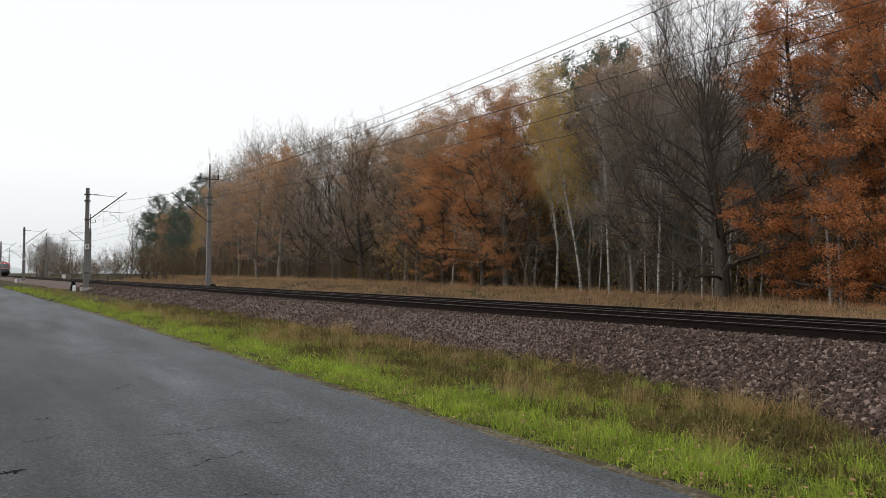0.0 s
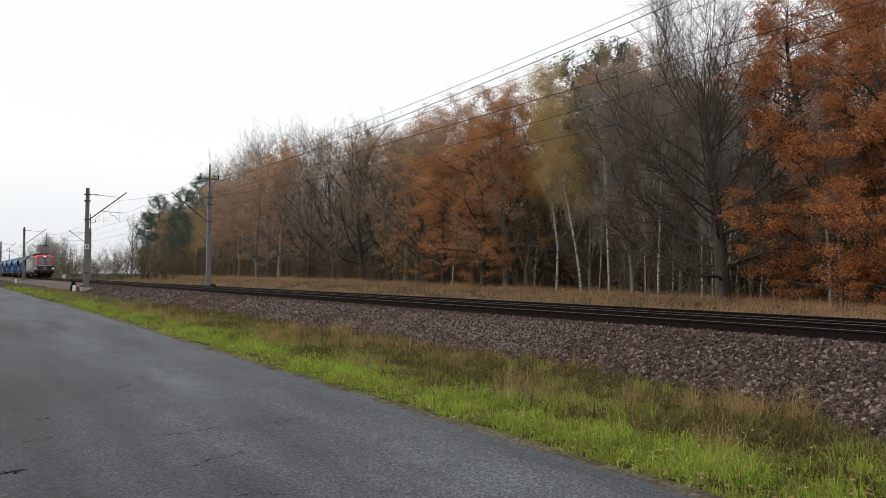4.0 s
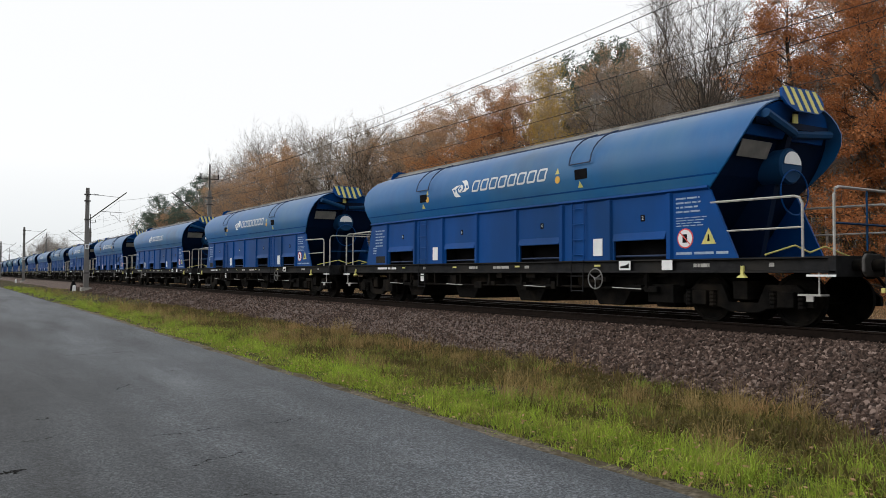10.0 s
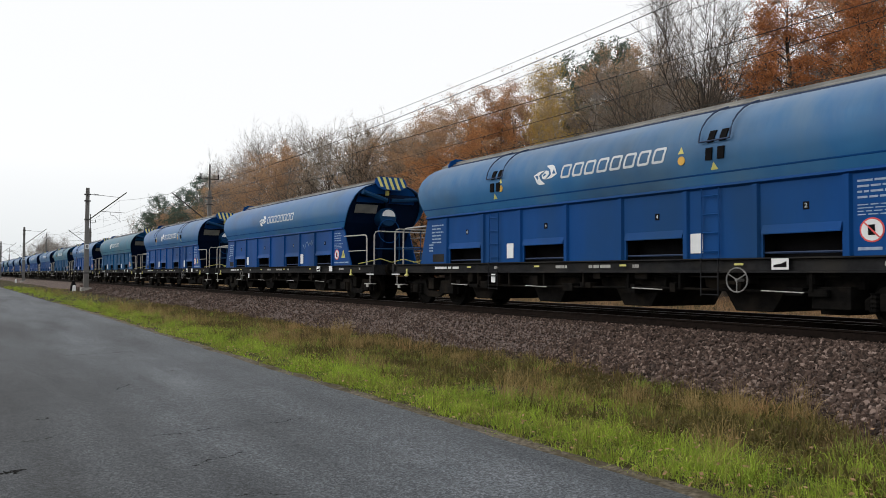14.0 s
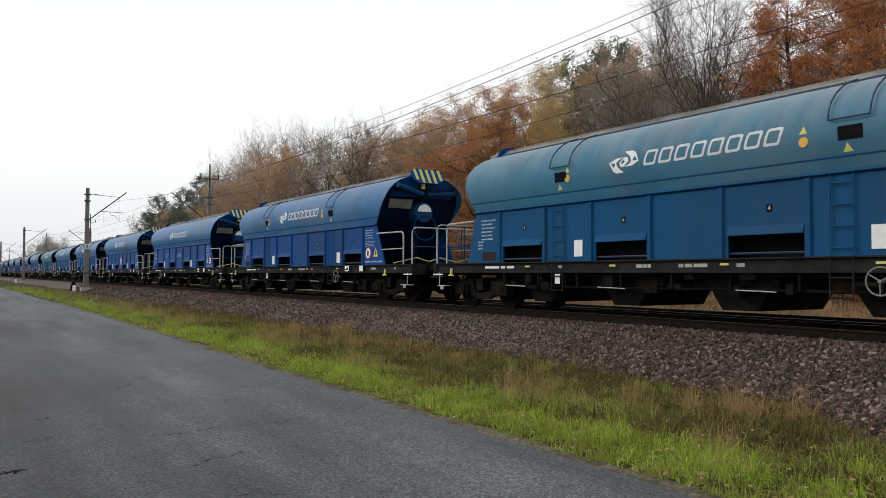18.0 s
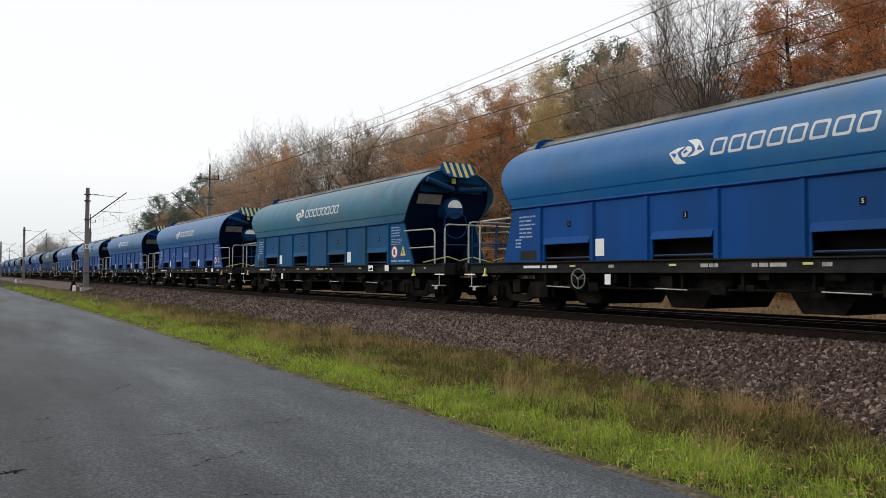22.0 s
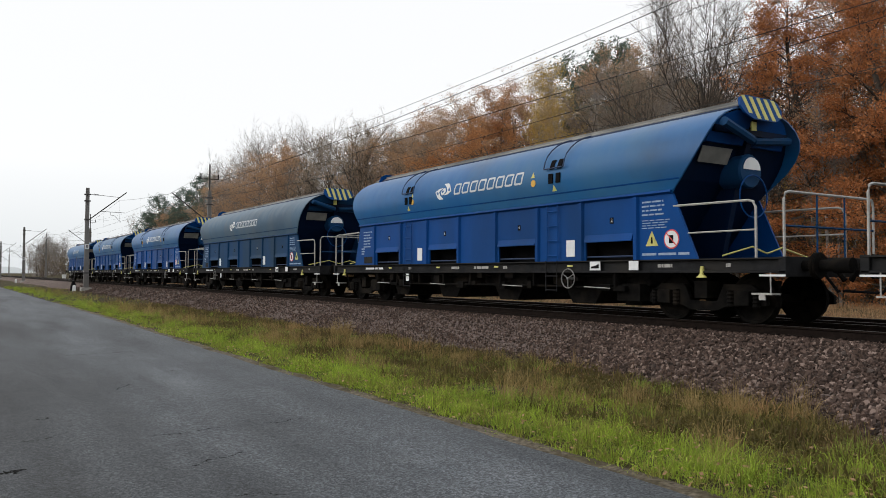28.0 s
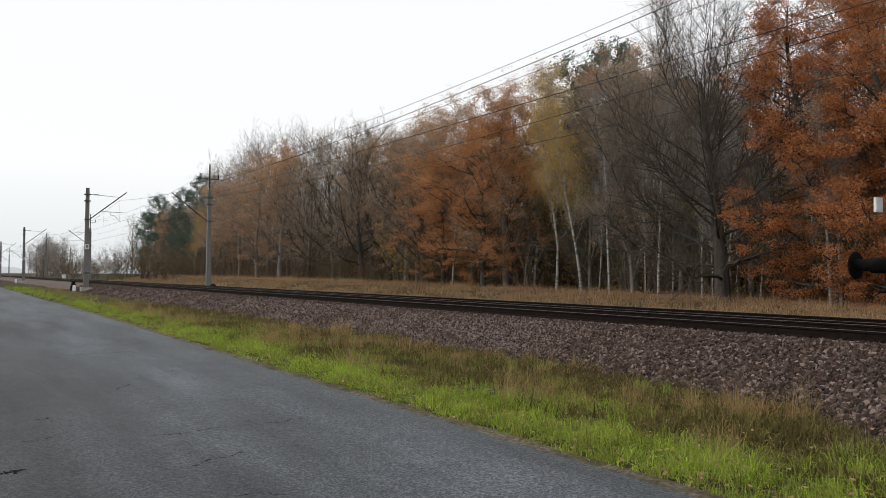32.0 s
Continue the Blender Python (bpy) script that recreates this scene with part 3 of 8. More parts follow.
def make_wagon(root, numbers, plain):
    """plain: the side without ladders stands near."""
    # upper tank
    ring_r = [(rear_u(z), -y, z) for y, z in HALF] + [(rear_u(z), y, z) for y, z in reversed(HALF)]
    ring_f = [(front_u(z), -y, z) for y, z in HALF] + [(front_u(z), y, z) for y, z in reversed(HALF)]
    n = len(ring_r)
    tank = Geo()
    mids = [[tuple(a + (b - a) * t for a, b in zip(p, q)) for p, q in zip(ring_r, ring_f)] for t in (0.0, 0.25, 0.5, 0.75, 1.0)]
    v = [p for r in mids for p in r]
    f = [(i * n + j, i * n + j + 1, (i + 1) * n + j + 1, (i + 1) * n + j) for i in range(4) for j in range(n - 1)]
    tank.add(v, f)
    inner = [[(p[0], p[1] * 0.985, p[2] - 0.02) for p in r] for r in (mids[0], mids[-1])]
    k = len(tank.v)
    tank.add(inner[0] + inner[1], [(j, n + j, n + j + 1, j + 1) for j in range(n - 1)])
    tank.f += [(j, j + 1, k + j + 1, k + j) for j in range(n - 1)]
    tank.f += [(4 * n + j + 1, 4 * n + j, k + n + j, k + n + j + 1) for j in range(n - 1)]
    tank = tank.ob("tank", PAINTS[0], root, "curved steel hopper tank in blue paint", smooth=True)
    for s in (-1, 1):
        Geo().prism([(s * (half_y(2.735) - 0.012), 2.715), (s * (half_y(2.735) + 0.006), 2.735), (s * (half_y(2.76) + 0.004), 2.755)], "x", rear_u(2.73) + 0.02, front_u(2.73) - 0.02).ob("seam", WALLS[0], tank, "weld seam along the tank")
        Geo().prism([(s * 1.34, 2.46), (s * 1.415, 2.50), (s * 1.40, 2.545), (s * 1.34, 2.53)], "x", -6.60, 6.98).ob("knee_rail", WALLS[0], tank, "folded edge under the tank")
        # lower side wall: bay by bay, with the chute openings cut out
        y0, y1 = s * 1.30, s * 1.345
        holes = CHUTES if s < 0 else ()
        us = sorted({-7.0, 7.58, *RIBS, *(q for c in holes for q in c)})
        zs = (1.19, 1.62, 2.5)
        wall, m = Geo(), len(us)

        def lean(u, z):
            t = (z - 1.19) / 1.31
            return u + 0.40 * t if u == -7.0 else u - 0.60 * t if u == 7.58 else u
        cells = {(i, j) for i in range(m - 1) for j in range(2) if not (j == 0 and any(c[0] <= us[i] and us[i + 1] <= c[1] for c in holes))}
        pts = [(lean(u, z), y, z) for y in (y0, y1) for z in zs for u in us]
        at = lambda k, i, j: k * 3 * m + j * m + i
        faces = []
        for i, j in cells:
            for k in (0, 1):
                faces.append((at(k, i, j), at(k, i + 1, j), at(k, i + 1, j + 1), at(k, i, j + 1)))
            for (p, q), side in ((((i, j), (i + 1, j)), (i, j - 1)), (((i, j + 1), (i + 1, j + 1)), (i, j + 1)), (((i, j), (i, j + 1)), (i - 1, j)), (((i + 1, j), (i + 1, j + 1)), (i + 1, j))):
                if side not in cells:
                    faces.append((at(0, *p), at(0, *q), at(1, *q), at(1, *p)))
        wall.add(pts, faces).ob("side_wall", WALLS[0], root, "lower side wall in blue paint")
        for u in RIBS if s < 0 else ():
            Geo().prism([(u - 0.075, s * 1.346), (u + 0.075, s * 1.346), (u + 0.045, s * 1.405), (u - 0.045, s * 1.405)], "z", 1.19, 2.47).ob("rib", WALLS[0], root)
        for a, b in CHUTES if s < 0 else ():
            hood = Geo().prism([(s * 1.346, 1.745), (s * 1.40, 1.60), (s * 1.40, 1.585), (s * 1.30, 1.585)], "x", a, b).ob("chute_hood", WALLS[0], root, "sloping blue hood over the chute")
            dark = Geo().prism([(s * 1.27, 1.63), (s * 0.95, 1.63), (s * 0.90, 1.2), (s * 0.85, 1.2), (s * 0.85, 1.70), (s * 1.27, 1.70)], "x", a - 0.05, b + 0.05)
            for u in (a - 0.05, b + 0.02):
                dark.box(u, u + 0.03, min(s * 0.86, s * 1.29), max(s * 0.86, s * 1.29), 1.19, 1.69)
            dark.ob("chute_back", BLACK, hood, "black inside of the discharge chute")
            if s < 0:
                Geo().tube([(a, s * 1.28, 1.27), (b, s * 1.28, 1.27)], 0.022).ob("chute_bar", SEAM, hood)
        # frame
        Geo().prism([(s * 1.30, 0.93), (s * 1.40, 0.93), (s * 1.40, 0.955), (s * 1.33, 0.97), (s * 1.33, 1.15), (s * 1.41, 1.165), (s * 1.41, 1.19), (s * 1.30, 1.19)], "x", -9.05 + SHIFT, 9.05 + SHIFT).ob("sole_beam", SOLE, root, "soot-grey steel frame beam")
        # ladders with the arched grips over them
        for c in (-3.24, 3.48) if (s < 0) != plain else ():
            lad = Geo()
            for o in (-0.19, 0.19):
                lad.tube([(c + o, s * 1.40, 1.2), (c + o, s * 1.40, 2.48)], 0.014, 5)
            for k in range(4):
                lad.tube([(c - 0.19, s * 1.40, 1.32 + k * 0.34), (c + 0.19, s * 1.40, 1.32 + k * 0.34)], 0.013, 5)
            lad.ob("ladder", WALLS[0], root, "narrow blue ladder on the side wall")
            low = Geo()
            for o in (-0.19, 0.19):
                low.tube([(c + o, s * 1.43, 0.5), (c + o, s * 1.43, 1.2)], 0.014, 5)
            for z in (0.53, 0.85):
                low.tube([(c - 0.19, s * 1.43, z), (c + 0.19, s * 1.43, z)], 0.014, 5)
            low.ob("lower_steps", SOLE, root, "dark steps under the ladder")
            arch = Geo()
            for o in (-0.12, 0.55):
                arch.tube([(c + o, s * (half_y(z) + 0.06), z + 0.03) for z in (3.3, 3.45, 3.6, 3.75, 3.88, 3.98, 4.06)], 0.016, 5)
            arch.tube([(c - 0.12, s * (half_y(3.32) + 0.06), 3.32), (c + 0.55, s * (half_y(3.32) + 0.06), 3.32)], 0.016, 5)
            arch.ob("grip_rail", SEAM, root, "thin arched grip rails over the tank")
            Geo().prism([(s * (half_y(3.02) + 0.004), 2.98), (s * (half_y(3.2) + 0.012), 3.2), (s * (half_y(3.2) - 0.05), 3.2), (s * (half_y(3.02) - 0.06), 2.98)], "x", c + 0.02, c + 0.41).ob("step_recess", BLACK, root, "black step opening in the tank")
        for c, t in (((-2.74, -2.47), (3.92, 4.20)) if not plain else ((-3.67, -3.41), (2.98, 3.26))) if s < 0 else ():
            Geo().box(c, t, min(s * 1.35, s * 1.36), max(s * 1.35, s * 1.36), 1.29, 1.66).ob("notice_board", WHITE, root, "white notice board on the side wall")
        if s < 0:
            hw = Geo()
            hu = -4.1 if plain else 4.1
            ring = [(hu + 0.215 * math.cos(a), -1.47, 0.80 + 0.215 * math.sin(a)) for a in np.linspace(0, 2 * math.pi, 21)]
            hw.tube(ring, 0.014, 5)
            for a in (0.5, 2.6, 4.7):
                hw.tube([(hu, -1.47, 0.8), (hu + 0.215 * math.cos(a), -1.47, 0.8 + 0.215 * math.sin(a))], 0.011, 5)
            hw.tube([(hu, -1.2, 0.8), (hu, -1.49, 0.8)], 0.03, 6)
            hw.ob("brake_handwheel", HANDWHEEL, root, "dull grey three-spoked brake handwheel")
        # platform rails along the side, bent down to a post
        for inn, out, top in ((7.0, 8.84, 2.2), (-6.72, -8.02, 2.28)):
            d = 1 if out > 0 else -1
            rl = Geo()
            rl.tube([(inn, s * 1.33, top + 0.02), (out - 0.14 * d, s * 1.36, top), (out - 0.05 * d, s * 1.36, top - 0.03), (out, s * 1.36, top - 0.13), (out, s * 1.36, 1.19)], 0.024, 6)
            rl = rl.ob("platform_railing", RAILING, root, "pale tubular railing of the end platform")
            Geo().tube([(inn + 0.35 * d, s * 1.33, 1.68), (out, s * 1.36, 1.68)], 0.017, 5).ob("middle_rail", RAILING if d > 0 else WALLS[1], rl)
    # a hooped rail across each end
    for u, top in ((9.0 + SHIFT, 2.3), (-8.93 + SHIFT, 2.3)):
        hoop = Geo().tube([(u, -1.36, 1.19), (u, -1.36, top - 0.13), (u, -1.32, top - 0.03), (u, -1.23, top), (u, 1.23, top), (u, 1.32, top - 0.03), (u, 1.36, top - 0.13), (u, 1.36, 1.19)], 0.025, 6).ob("end_hoop", RAILING, root, "pale hooped rail across the platform end")
        mid = Geo().tube([(u, -1.36, 1.72), (u, 1.36, 1.72)], 0.02, 5)
        for yy in (-0.42, 0.42):
            mid.tube([(u, yy, 1.19), (u, yy, top)], 0.018, 5)
        mid.ob("middle_rail", WALLS[3], hoop, "dark blue middle rail")
    # end sheets: they slope back under the tank
    for d, top, low in ((1, front_u(4.05) - 0.10, 6.06), (-1, rear_u(4.05) + 0.10, -5.50)):
        bend = top - 0.62 * d
        pu = lambda z: bend + (top - bend) * (z - 2.74) / (4.05 - 2.74) if z > 2.74 else low + (bend - low) * (z - 1.22) / (2.74 - 1.22)
        pts = [(-1.29, 1.22), (-1.29, 2.46)] + [(-y * 0.98, z - 0.02) for y, z in HALF]
        pts += [(-y, z) for y, z in reversed(pts)]
        sheet = Geo()
        nh = len(pts) // 2
        for k in range(nh - 1):
            q = [pts[k], pts[k + 1], pts[2 * nh - 2 - k], pts[2 * nh - 1 - k]]
            sheet.loft([[(pu(z) + w * d, y, z) for y, z in q] for w in (0.0, -0.03)])
        # sky-lit upper part of the end, painted in the brighter wall blue
        for yy in (-1, 1):
            Geo().loft([[(pu(z) + w * d, y * yy, z) for y, z in ((0.08, 3.42), (1.16, 3.42), (1.12, 3.74), (0.9, 3.92), (0.6, 4.02), (0.08, 4.02))] for w in (0.012, 0.10)]).ob("end_panel", WALLS[0], root, "blue upper panel of the end")
        sheet = sheet.ob("end_sheet", END_SHADE_GRIME, root, "sloping blue end sheet under the tank", weld=True)
        Geo().prism([(pu(3.95), 3.95), (pu(3.95) + 0.08 * d, 3.9), (pu(2.6) + 0.35 * d, 2.6), (pu(1.3) + 1.0 * d, 1.22), (pu(1.3), 1.22)], "y", -0.07, 0.07).ob("end_post", END_SHADE_GRIME, root, "blue stiffening post in the middle of the end")
        Geo().prism([(-1.1 * 1, 3.60), (1.1, 3.60), (1.1, 3.72), (-1.1, 3.72)], "x", pu(3.65), pu(3.65) + 0.16 * d).ob("end_beam", END_SHADE_GRIME, root, "blue cross beam on the end")
        hub = Geo().lathe((pu(2.9) + 0.40 * d, 0.05, 2.92), [(0.34, -0.5 * d), (0.34, 0.0), (0.31, 0.04 * d), (0.1, 0.05 * d)], 24, "x").ob("end_drum", WALLS[3], root, "round blue drum on the end", smooth=True)
        Geo().loft([[(pu(2.9) + 0.46 * d, 0.05 + 0.26 * math.cos(a), 2.95 + 0.24 * math.sin(a)) for a in np.linspace(0.0, math.pi, 14)], [(pu(2.9) + 0.466 * d, 0.05 + 0.26 * math.cos(a), 2.95 + 0.24 * math.sin(a)) for a in np.linspace(0.0, math.pi, 14)]]).ob("drum_label", WHITE, hub, "white half-round label on the drum")
        Geo().tube([(pu(2.5) + 0.75 * d, 0.05 + 0.42 * math.cos(a), 2.42 + 0.42 * math.sin(a)) for a in np.linspace(0, 2 * math.pi, 25)], 0.016, 5).ob("roof_handwheel", WALLS[1], root, "large thin blue handwheel")
        Geo().obox(pose(pu(3.2) + 0.06 * d, -0.72, 3.2, 0, 25 * d, 0), 0.02, 0.86, 0.32).ob("end_plate", ROOF_GREY, root, "pale grey plate on the end sheet")
        Geo().obox(pose(pu(3.78) + 0.2 * d, -0.1, 3.76), 0.03, 0.14, 0.17).ob("yellow_tag", YELLOW, root, "small yellow tag under the roof cap")
        yb = Geo()
        for q, w in (((-1.3, 1.24), (-0.45, 1.42)), ((-0.45, 1.42), (0.0, 1.30)), ((0.0, 1.30), (0.45, 1.42)), ((0.45, 1.42), (1.3, 1.24))):
            yb.tube([((8.1 if d > 0 else -7.5), q[0], q[1]), ((8.1 if d > 0 else -7.5), w[0], w[1])], 0.018, 5)
        yb.ob("kick_bar", YELLOW, root, "bent yellow bar across the platform")
        Geo().tube([(pu(3.7) + 0.34 * d, -1.12, 3.74), (pu(3.5) + 0.30 * d, -0.1, 3.50)], 0.09, 8).ob("end_pipe", WALLS[3], root, "thick blue pipe slanting to the middle post")
        Geo().tube([(pu(3.5) + 0.14 * d, 0.15, 3.52), (pu(3.5) + 0.2 * d, 1.2, 3.60)], 0.085, 8).ob("end_pipe", WALLS[3], root, "thick blue pipe across the end")
        # striped cap at the roof's end
        ce = top + (0.24 if d > 0 else 0.06) * d
        capm = [(-0.64, 4.10), (-0.54, 3.95), (-0.34, 3.85), (0.34, 3.85), (0.54, 3.95), (0.64, 4.10), (0.58, 4.26), (0.42, 4.33), (-0.42, 4.33), (-0.58, 4.26)]
        cap = Geo().loft([[(ce - (z - 3.9) * 0.3 * d, y, z) for y, z in capm], [(ce - 0.05 * d - (z - 3.9) * 0.3 * d, y, z) for y, z in capm]]).ob("roof_cap", WALLS[1], root, "roof end cap with yellow and blue warning stripes")
        for j in range(5):
            a = -0.46 + j * 0.225
            low = 3.87 if 0 < j < 4 else 3.96
            q = ((a + 0.02, low), (a + 0.13, low), (a + 0.03, 4.31), (a - 0.08, 4.31))
            Geo().loft([[(ce + w * d - (z - 3.9) * 0.3 * d, y, z) for y, z in q] for w in (0.004, 0.001)]).ob("warning_stripe", YELLOW, cap)
        # headstock, platform, buffers, coupling
        e = 9.05 * d + SHIFT
        Geo().box(min(e, e - 0.14 * d), max(e, e - 0.14 * d), -1.4, 1.4, 0.86, 1.20).ob("headstock", SOLE, root, "black steel headstock", bevel=0.01)
        p0, p1 = (6.9, 9.05 + SHIFT) if d > 0 else (-9.05 + SHIFT, -6.4)
        Geo().box(p0, p1, -1.30, 1.30, 1.165, 1.195).ob("platform", SOLE, root, "grey end platform of steel plate")
        for y in (-0.875, 0.875):
            buffer(root, 9.675 * d, y, d)
        Geo().tube([(e, 0, 1.0), (9.5 * d, 0, 0.98), (9.62 * d, 0, 0.80)], 0.05, 6).ob("coupling", RUNNING, root, "black screw coupling")
        Geo().tube([(e, -0.3, 0.92), (e + 0.25 * d, -0.3, 0.6), (9.64 * d, -0.2, 0.62)], 0.025, 6).ob("brake_hose", BLACK, root)
        Geo().box(e - 0.45 * d - 0.2, e - 0.45 * d + 0.2, -1.42, -1.18, 0.55, 0.58).box(e - 0.45 * d - 0.06, e - 0.45 * d + 0.06, -1.41, -1.38, 0.46, 0.55).tube([(e - 0.3 * d, -1.38, 0.56), (e - 0.3 * d, -1.38, 0.95)], 0.014, 5).ob("step_plate", RAILING, root, "pale foot step on a hanger")
        Geo().loft([[(7.72 * d - 0.03, -1.415, 1.05), (7.72 * d + 0.03, -1.415, 1.05), (7.72 * d + 0.03, -1.38, 1.05), (7.72 * d - 0.03, -1.38, 1.05)], [(7.72 * d - 0.03, -1.43, 0.90), (7.72 * d + 0.03, -1.43, 0.90), (7.72 * d + 0.03, -1.38, 0.90), (7.72 * d - 0.03, -1.38, 0.90)], [(7.72 * d - 0.1, -1.45, 0.84), (7.72 * d + 0.1, -1.45, 0.84), (7.72 * d + 0.1, -1.38, 0.84), (7.72 * d - 0.1, -1.38, 0.84)]]).ob("towing_hook", YELLOW, root, "yellow towing hook")
        Geo().box(min(e, e - 0.5 * d), max(e, e - 0.5 * d), -1.412, -1.402, 0.865, 0.90).ob("white_edge", WHITE, root, "white painted edge on the headstock corner")
        # bogie
        bc = 7.1 * d + SHIFT
        bg = Geo()
        bg.box(bc - 0.15, bc + 0.15, -1.15, 1.15, 0.45, 0.78)
        for y in (-1.02, 1.02):
            bg.prism([(bc - 1.35, 0.50), (bc - 1.05, 0.72), (bc - 0.45, 0.72), (bc - 0.30, 0.40), (bc + 0.30, 0.40), (bc + 0.45, 0.72), (bc + 1.05, 0.72), (bc + 1.35, 0.50), (bc + 1.35, 0.34), (bc + 0.5, 0.30), (bc + 0.3, 0.22), (bc - 0.3, 0.22), (bc - 0.5, 0.30), (bc - 1.35, 0.34)], "y", y - 0.05, y + 0.05)
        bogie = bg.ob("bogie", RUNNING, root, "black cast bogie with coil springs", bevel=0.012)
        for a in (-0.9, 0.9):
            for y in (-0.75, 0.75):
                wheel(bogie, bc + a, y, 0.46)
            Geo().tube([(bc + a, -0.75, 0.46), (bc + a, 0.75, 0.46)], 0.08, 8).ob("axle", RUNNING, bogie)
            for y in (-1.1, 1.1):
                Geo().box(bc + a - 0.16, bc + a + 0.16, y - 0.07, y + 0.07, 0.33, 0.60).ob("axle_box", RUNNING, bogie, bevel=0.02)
                if y > 0:
                    continue
                for o in (-0.27, 0.27):
                    Geo().lathe((bc + a + o, y, 0), [(r, z) for k in range(5) for r, z in ((0.055, 0.30 + k * 0.07), (0.075, 0.33 + k * 0.07))], 7, "z").ob("coil_spring", RUNNING, bogie, "worn black coil spring")
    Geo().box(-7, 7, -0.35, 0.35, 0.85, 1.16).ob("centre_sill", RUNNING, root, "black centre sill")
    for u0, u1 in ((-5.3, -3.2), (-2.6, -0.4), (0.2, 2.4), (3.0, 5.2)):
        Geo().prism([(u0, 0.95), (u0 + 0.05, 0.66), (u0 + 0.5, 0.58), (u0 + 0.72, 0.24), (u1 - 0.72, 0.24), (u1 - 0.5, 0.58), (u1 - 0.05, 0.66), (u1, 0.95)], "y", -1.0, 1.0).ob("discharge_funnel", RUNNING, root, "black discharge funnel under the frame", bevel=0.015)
    ru = random.Random(31)
    gear = Geo()
    for k in range(22):
        u, w, h = ru.uniform(-5.6, 5.4), ru.uniform(0.08, 0.4), ru.uniform(0.06, 0.26)
        z0 = ru.uniform(0.48, 0.8)
        gear.box(u, u + w, -1.3, -1.05, z0, z0 + h)
    for u in np.linspace(-5.4, 5.4, 9):
        gear.box(u - 0.03, u + 0.03, -1.33, -0.4, 0.62, 0.93)
    gear.tube([(-5.6, -1.22, 0.62), (-2, -1.24, 0.6), (2, -1.22, 0.63), (5.6, -1.24, 0.6)], 0.03, 6)
    gear.tube([(-5.8, -1.15, 0.86), (5.8, -1.15, 0.86)], 0.022, 6)
    # cross member, brake cylinder and valve boxes between the end funnels and the bogies
    for u0, u1 in ((-6.2, -5.35), (5.25, 6.1)):
        um = 0.5 * (u0 + u1)
        gear.box(u0, u1, -1.0, 1.0, 0.66, 1.0).box(um - 0.34, um + 0.32, -1.2, 0.6, 0.34, 0.7).box(u0 + 0.05, um + 0.1, -0.9, 0.9, 0.24, 0.5)
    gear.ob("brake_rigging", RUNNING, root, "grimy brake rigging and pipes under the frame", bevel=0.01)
    for u in (-4.35, -1.5, 1.3, 4.1):
        Geo().box(u - 0.09, u + 0.09, -1.415, -1.405, 1.06, 1.10).ob("yellow_mark", YELLOW, root, "small yellow mark on the frame beam")
    Geo().lathe((1.7, -0.95, 0.72), [(0.1, -0.55), (0.19, -0.5), (0.19, 0.5), (0.1, 0.55)], 14, "x").ob("air_reservoir", RUNNING, root, "black air reservoir", smooth=True)
    for u in (-4.9, -1.6, 1.9, 4.9):
        Geo().tube([(u - 0.4, -1.36, 0.62), (u + 0.4, -1.36, 0.60)], 0.011, 5).ob("operating_rod", RAILING, root, "pale operating rod under the frame")
    # roof cover
    roof_p = [(-0.50, 4.09), (-0.50, 4.15), (-0.30, 4.24), (0.0, 4.27), (0.30, 4.24), (0.50, 4.15), (0.50, 4.09)]
    cover = Geo().prism(roof_p, "x", rear_u(4.05) - 0.42, front_u(4.05) - 0.03).ob("roof_cover", ROOF_GREY, root, "long grey roof hatch", smooth=True)
    for s in (-1, 1):
        Geo().box(rear_u(4.05) + 0.05, front_u(4.05) - 0.05, min(s * 0.5, s * 0.56), max(s * 0.5, s * 0.56), 4.055, 4.115).ob("hatch_rail", SEAM, cover, "dark rail under the roof hatch")
        Geo().box(rear_u(4.05) - 0.3, front_u(4.05) - 0.1, min(s * 0.36, s * 0.40), max(s * 0.36, s * 0.40), 4.19, 4.245).ob("hatch_bead", ROOF_GREY, cover, "raised grey bead along the hatch")
    # writing on the near side: plain bars where it cannot be read
    y = -1.346
    rng = random.Random(4)
    bars(root, "data_line", -6.35, -5.70, 1.72, 2.30, y, 6, FADED, "faded white data lines", rng, 0.62)
    bars(root, "data_panel", -6.5, -6.25, 1.5, 1.75, y, 3, FADED, "faded white data lines", rng, 0.5)
    Geo().box(-6.3, -5.70, -1.352, y, 1.24, 1.46).ob("card_holder", SOLE, root, "dark card holder")
    bars(root, "notice_line", 6.2, 6.85, 2.02, 2.36, y, 4, FADED, "white notice lines", rng, 0.62)
    bars(root, "notice_line", 6.2, 6.95, 1.78, 1.98, y, 4, FADED, "white notice lines", rng, 0.65)
    bars(root, "notice_line", 6.2, 7.4, 1.26, 1.32, y, 1, FADED, "white notice line", rng, 0.2)
    bars(root, "frame_number", -6.2, -4.6, 1.03, 1.10, -1.335, 1, WHITE, "white number on the frame, too small to read", rng, 0.1)
    for u, w in ((-3.3, 0.2), (-0.9, 0.5), (0.2, 0.8), (1.5, 0.2), (6.6, 0.4), (8.2, 0.12)):
        bars(root, "frame_mark", u, u + w, 1.02, 1.10, -1.335, 1, RAILING, "small pale marks on the frame", rng, 0.15)
    for u, w in ((4.75, 0.32), (5.9, 0.26)):
        Geo().box(u, u + w, -1.42, -1.412, 0.98, 1.17).ob("label_card", WHITE, root, "white label card on the frame")
    Geo().prism([(4.79, 1.02), (5.03, 1.02), (5.03, 1.12), (4.93, 1.08), (4.79, 1.06)], "y", -1.4235, -1.4205).ob("card_mark", BLACK, root, "black drawing on the label card")
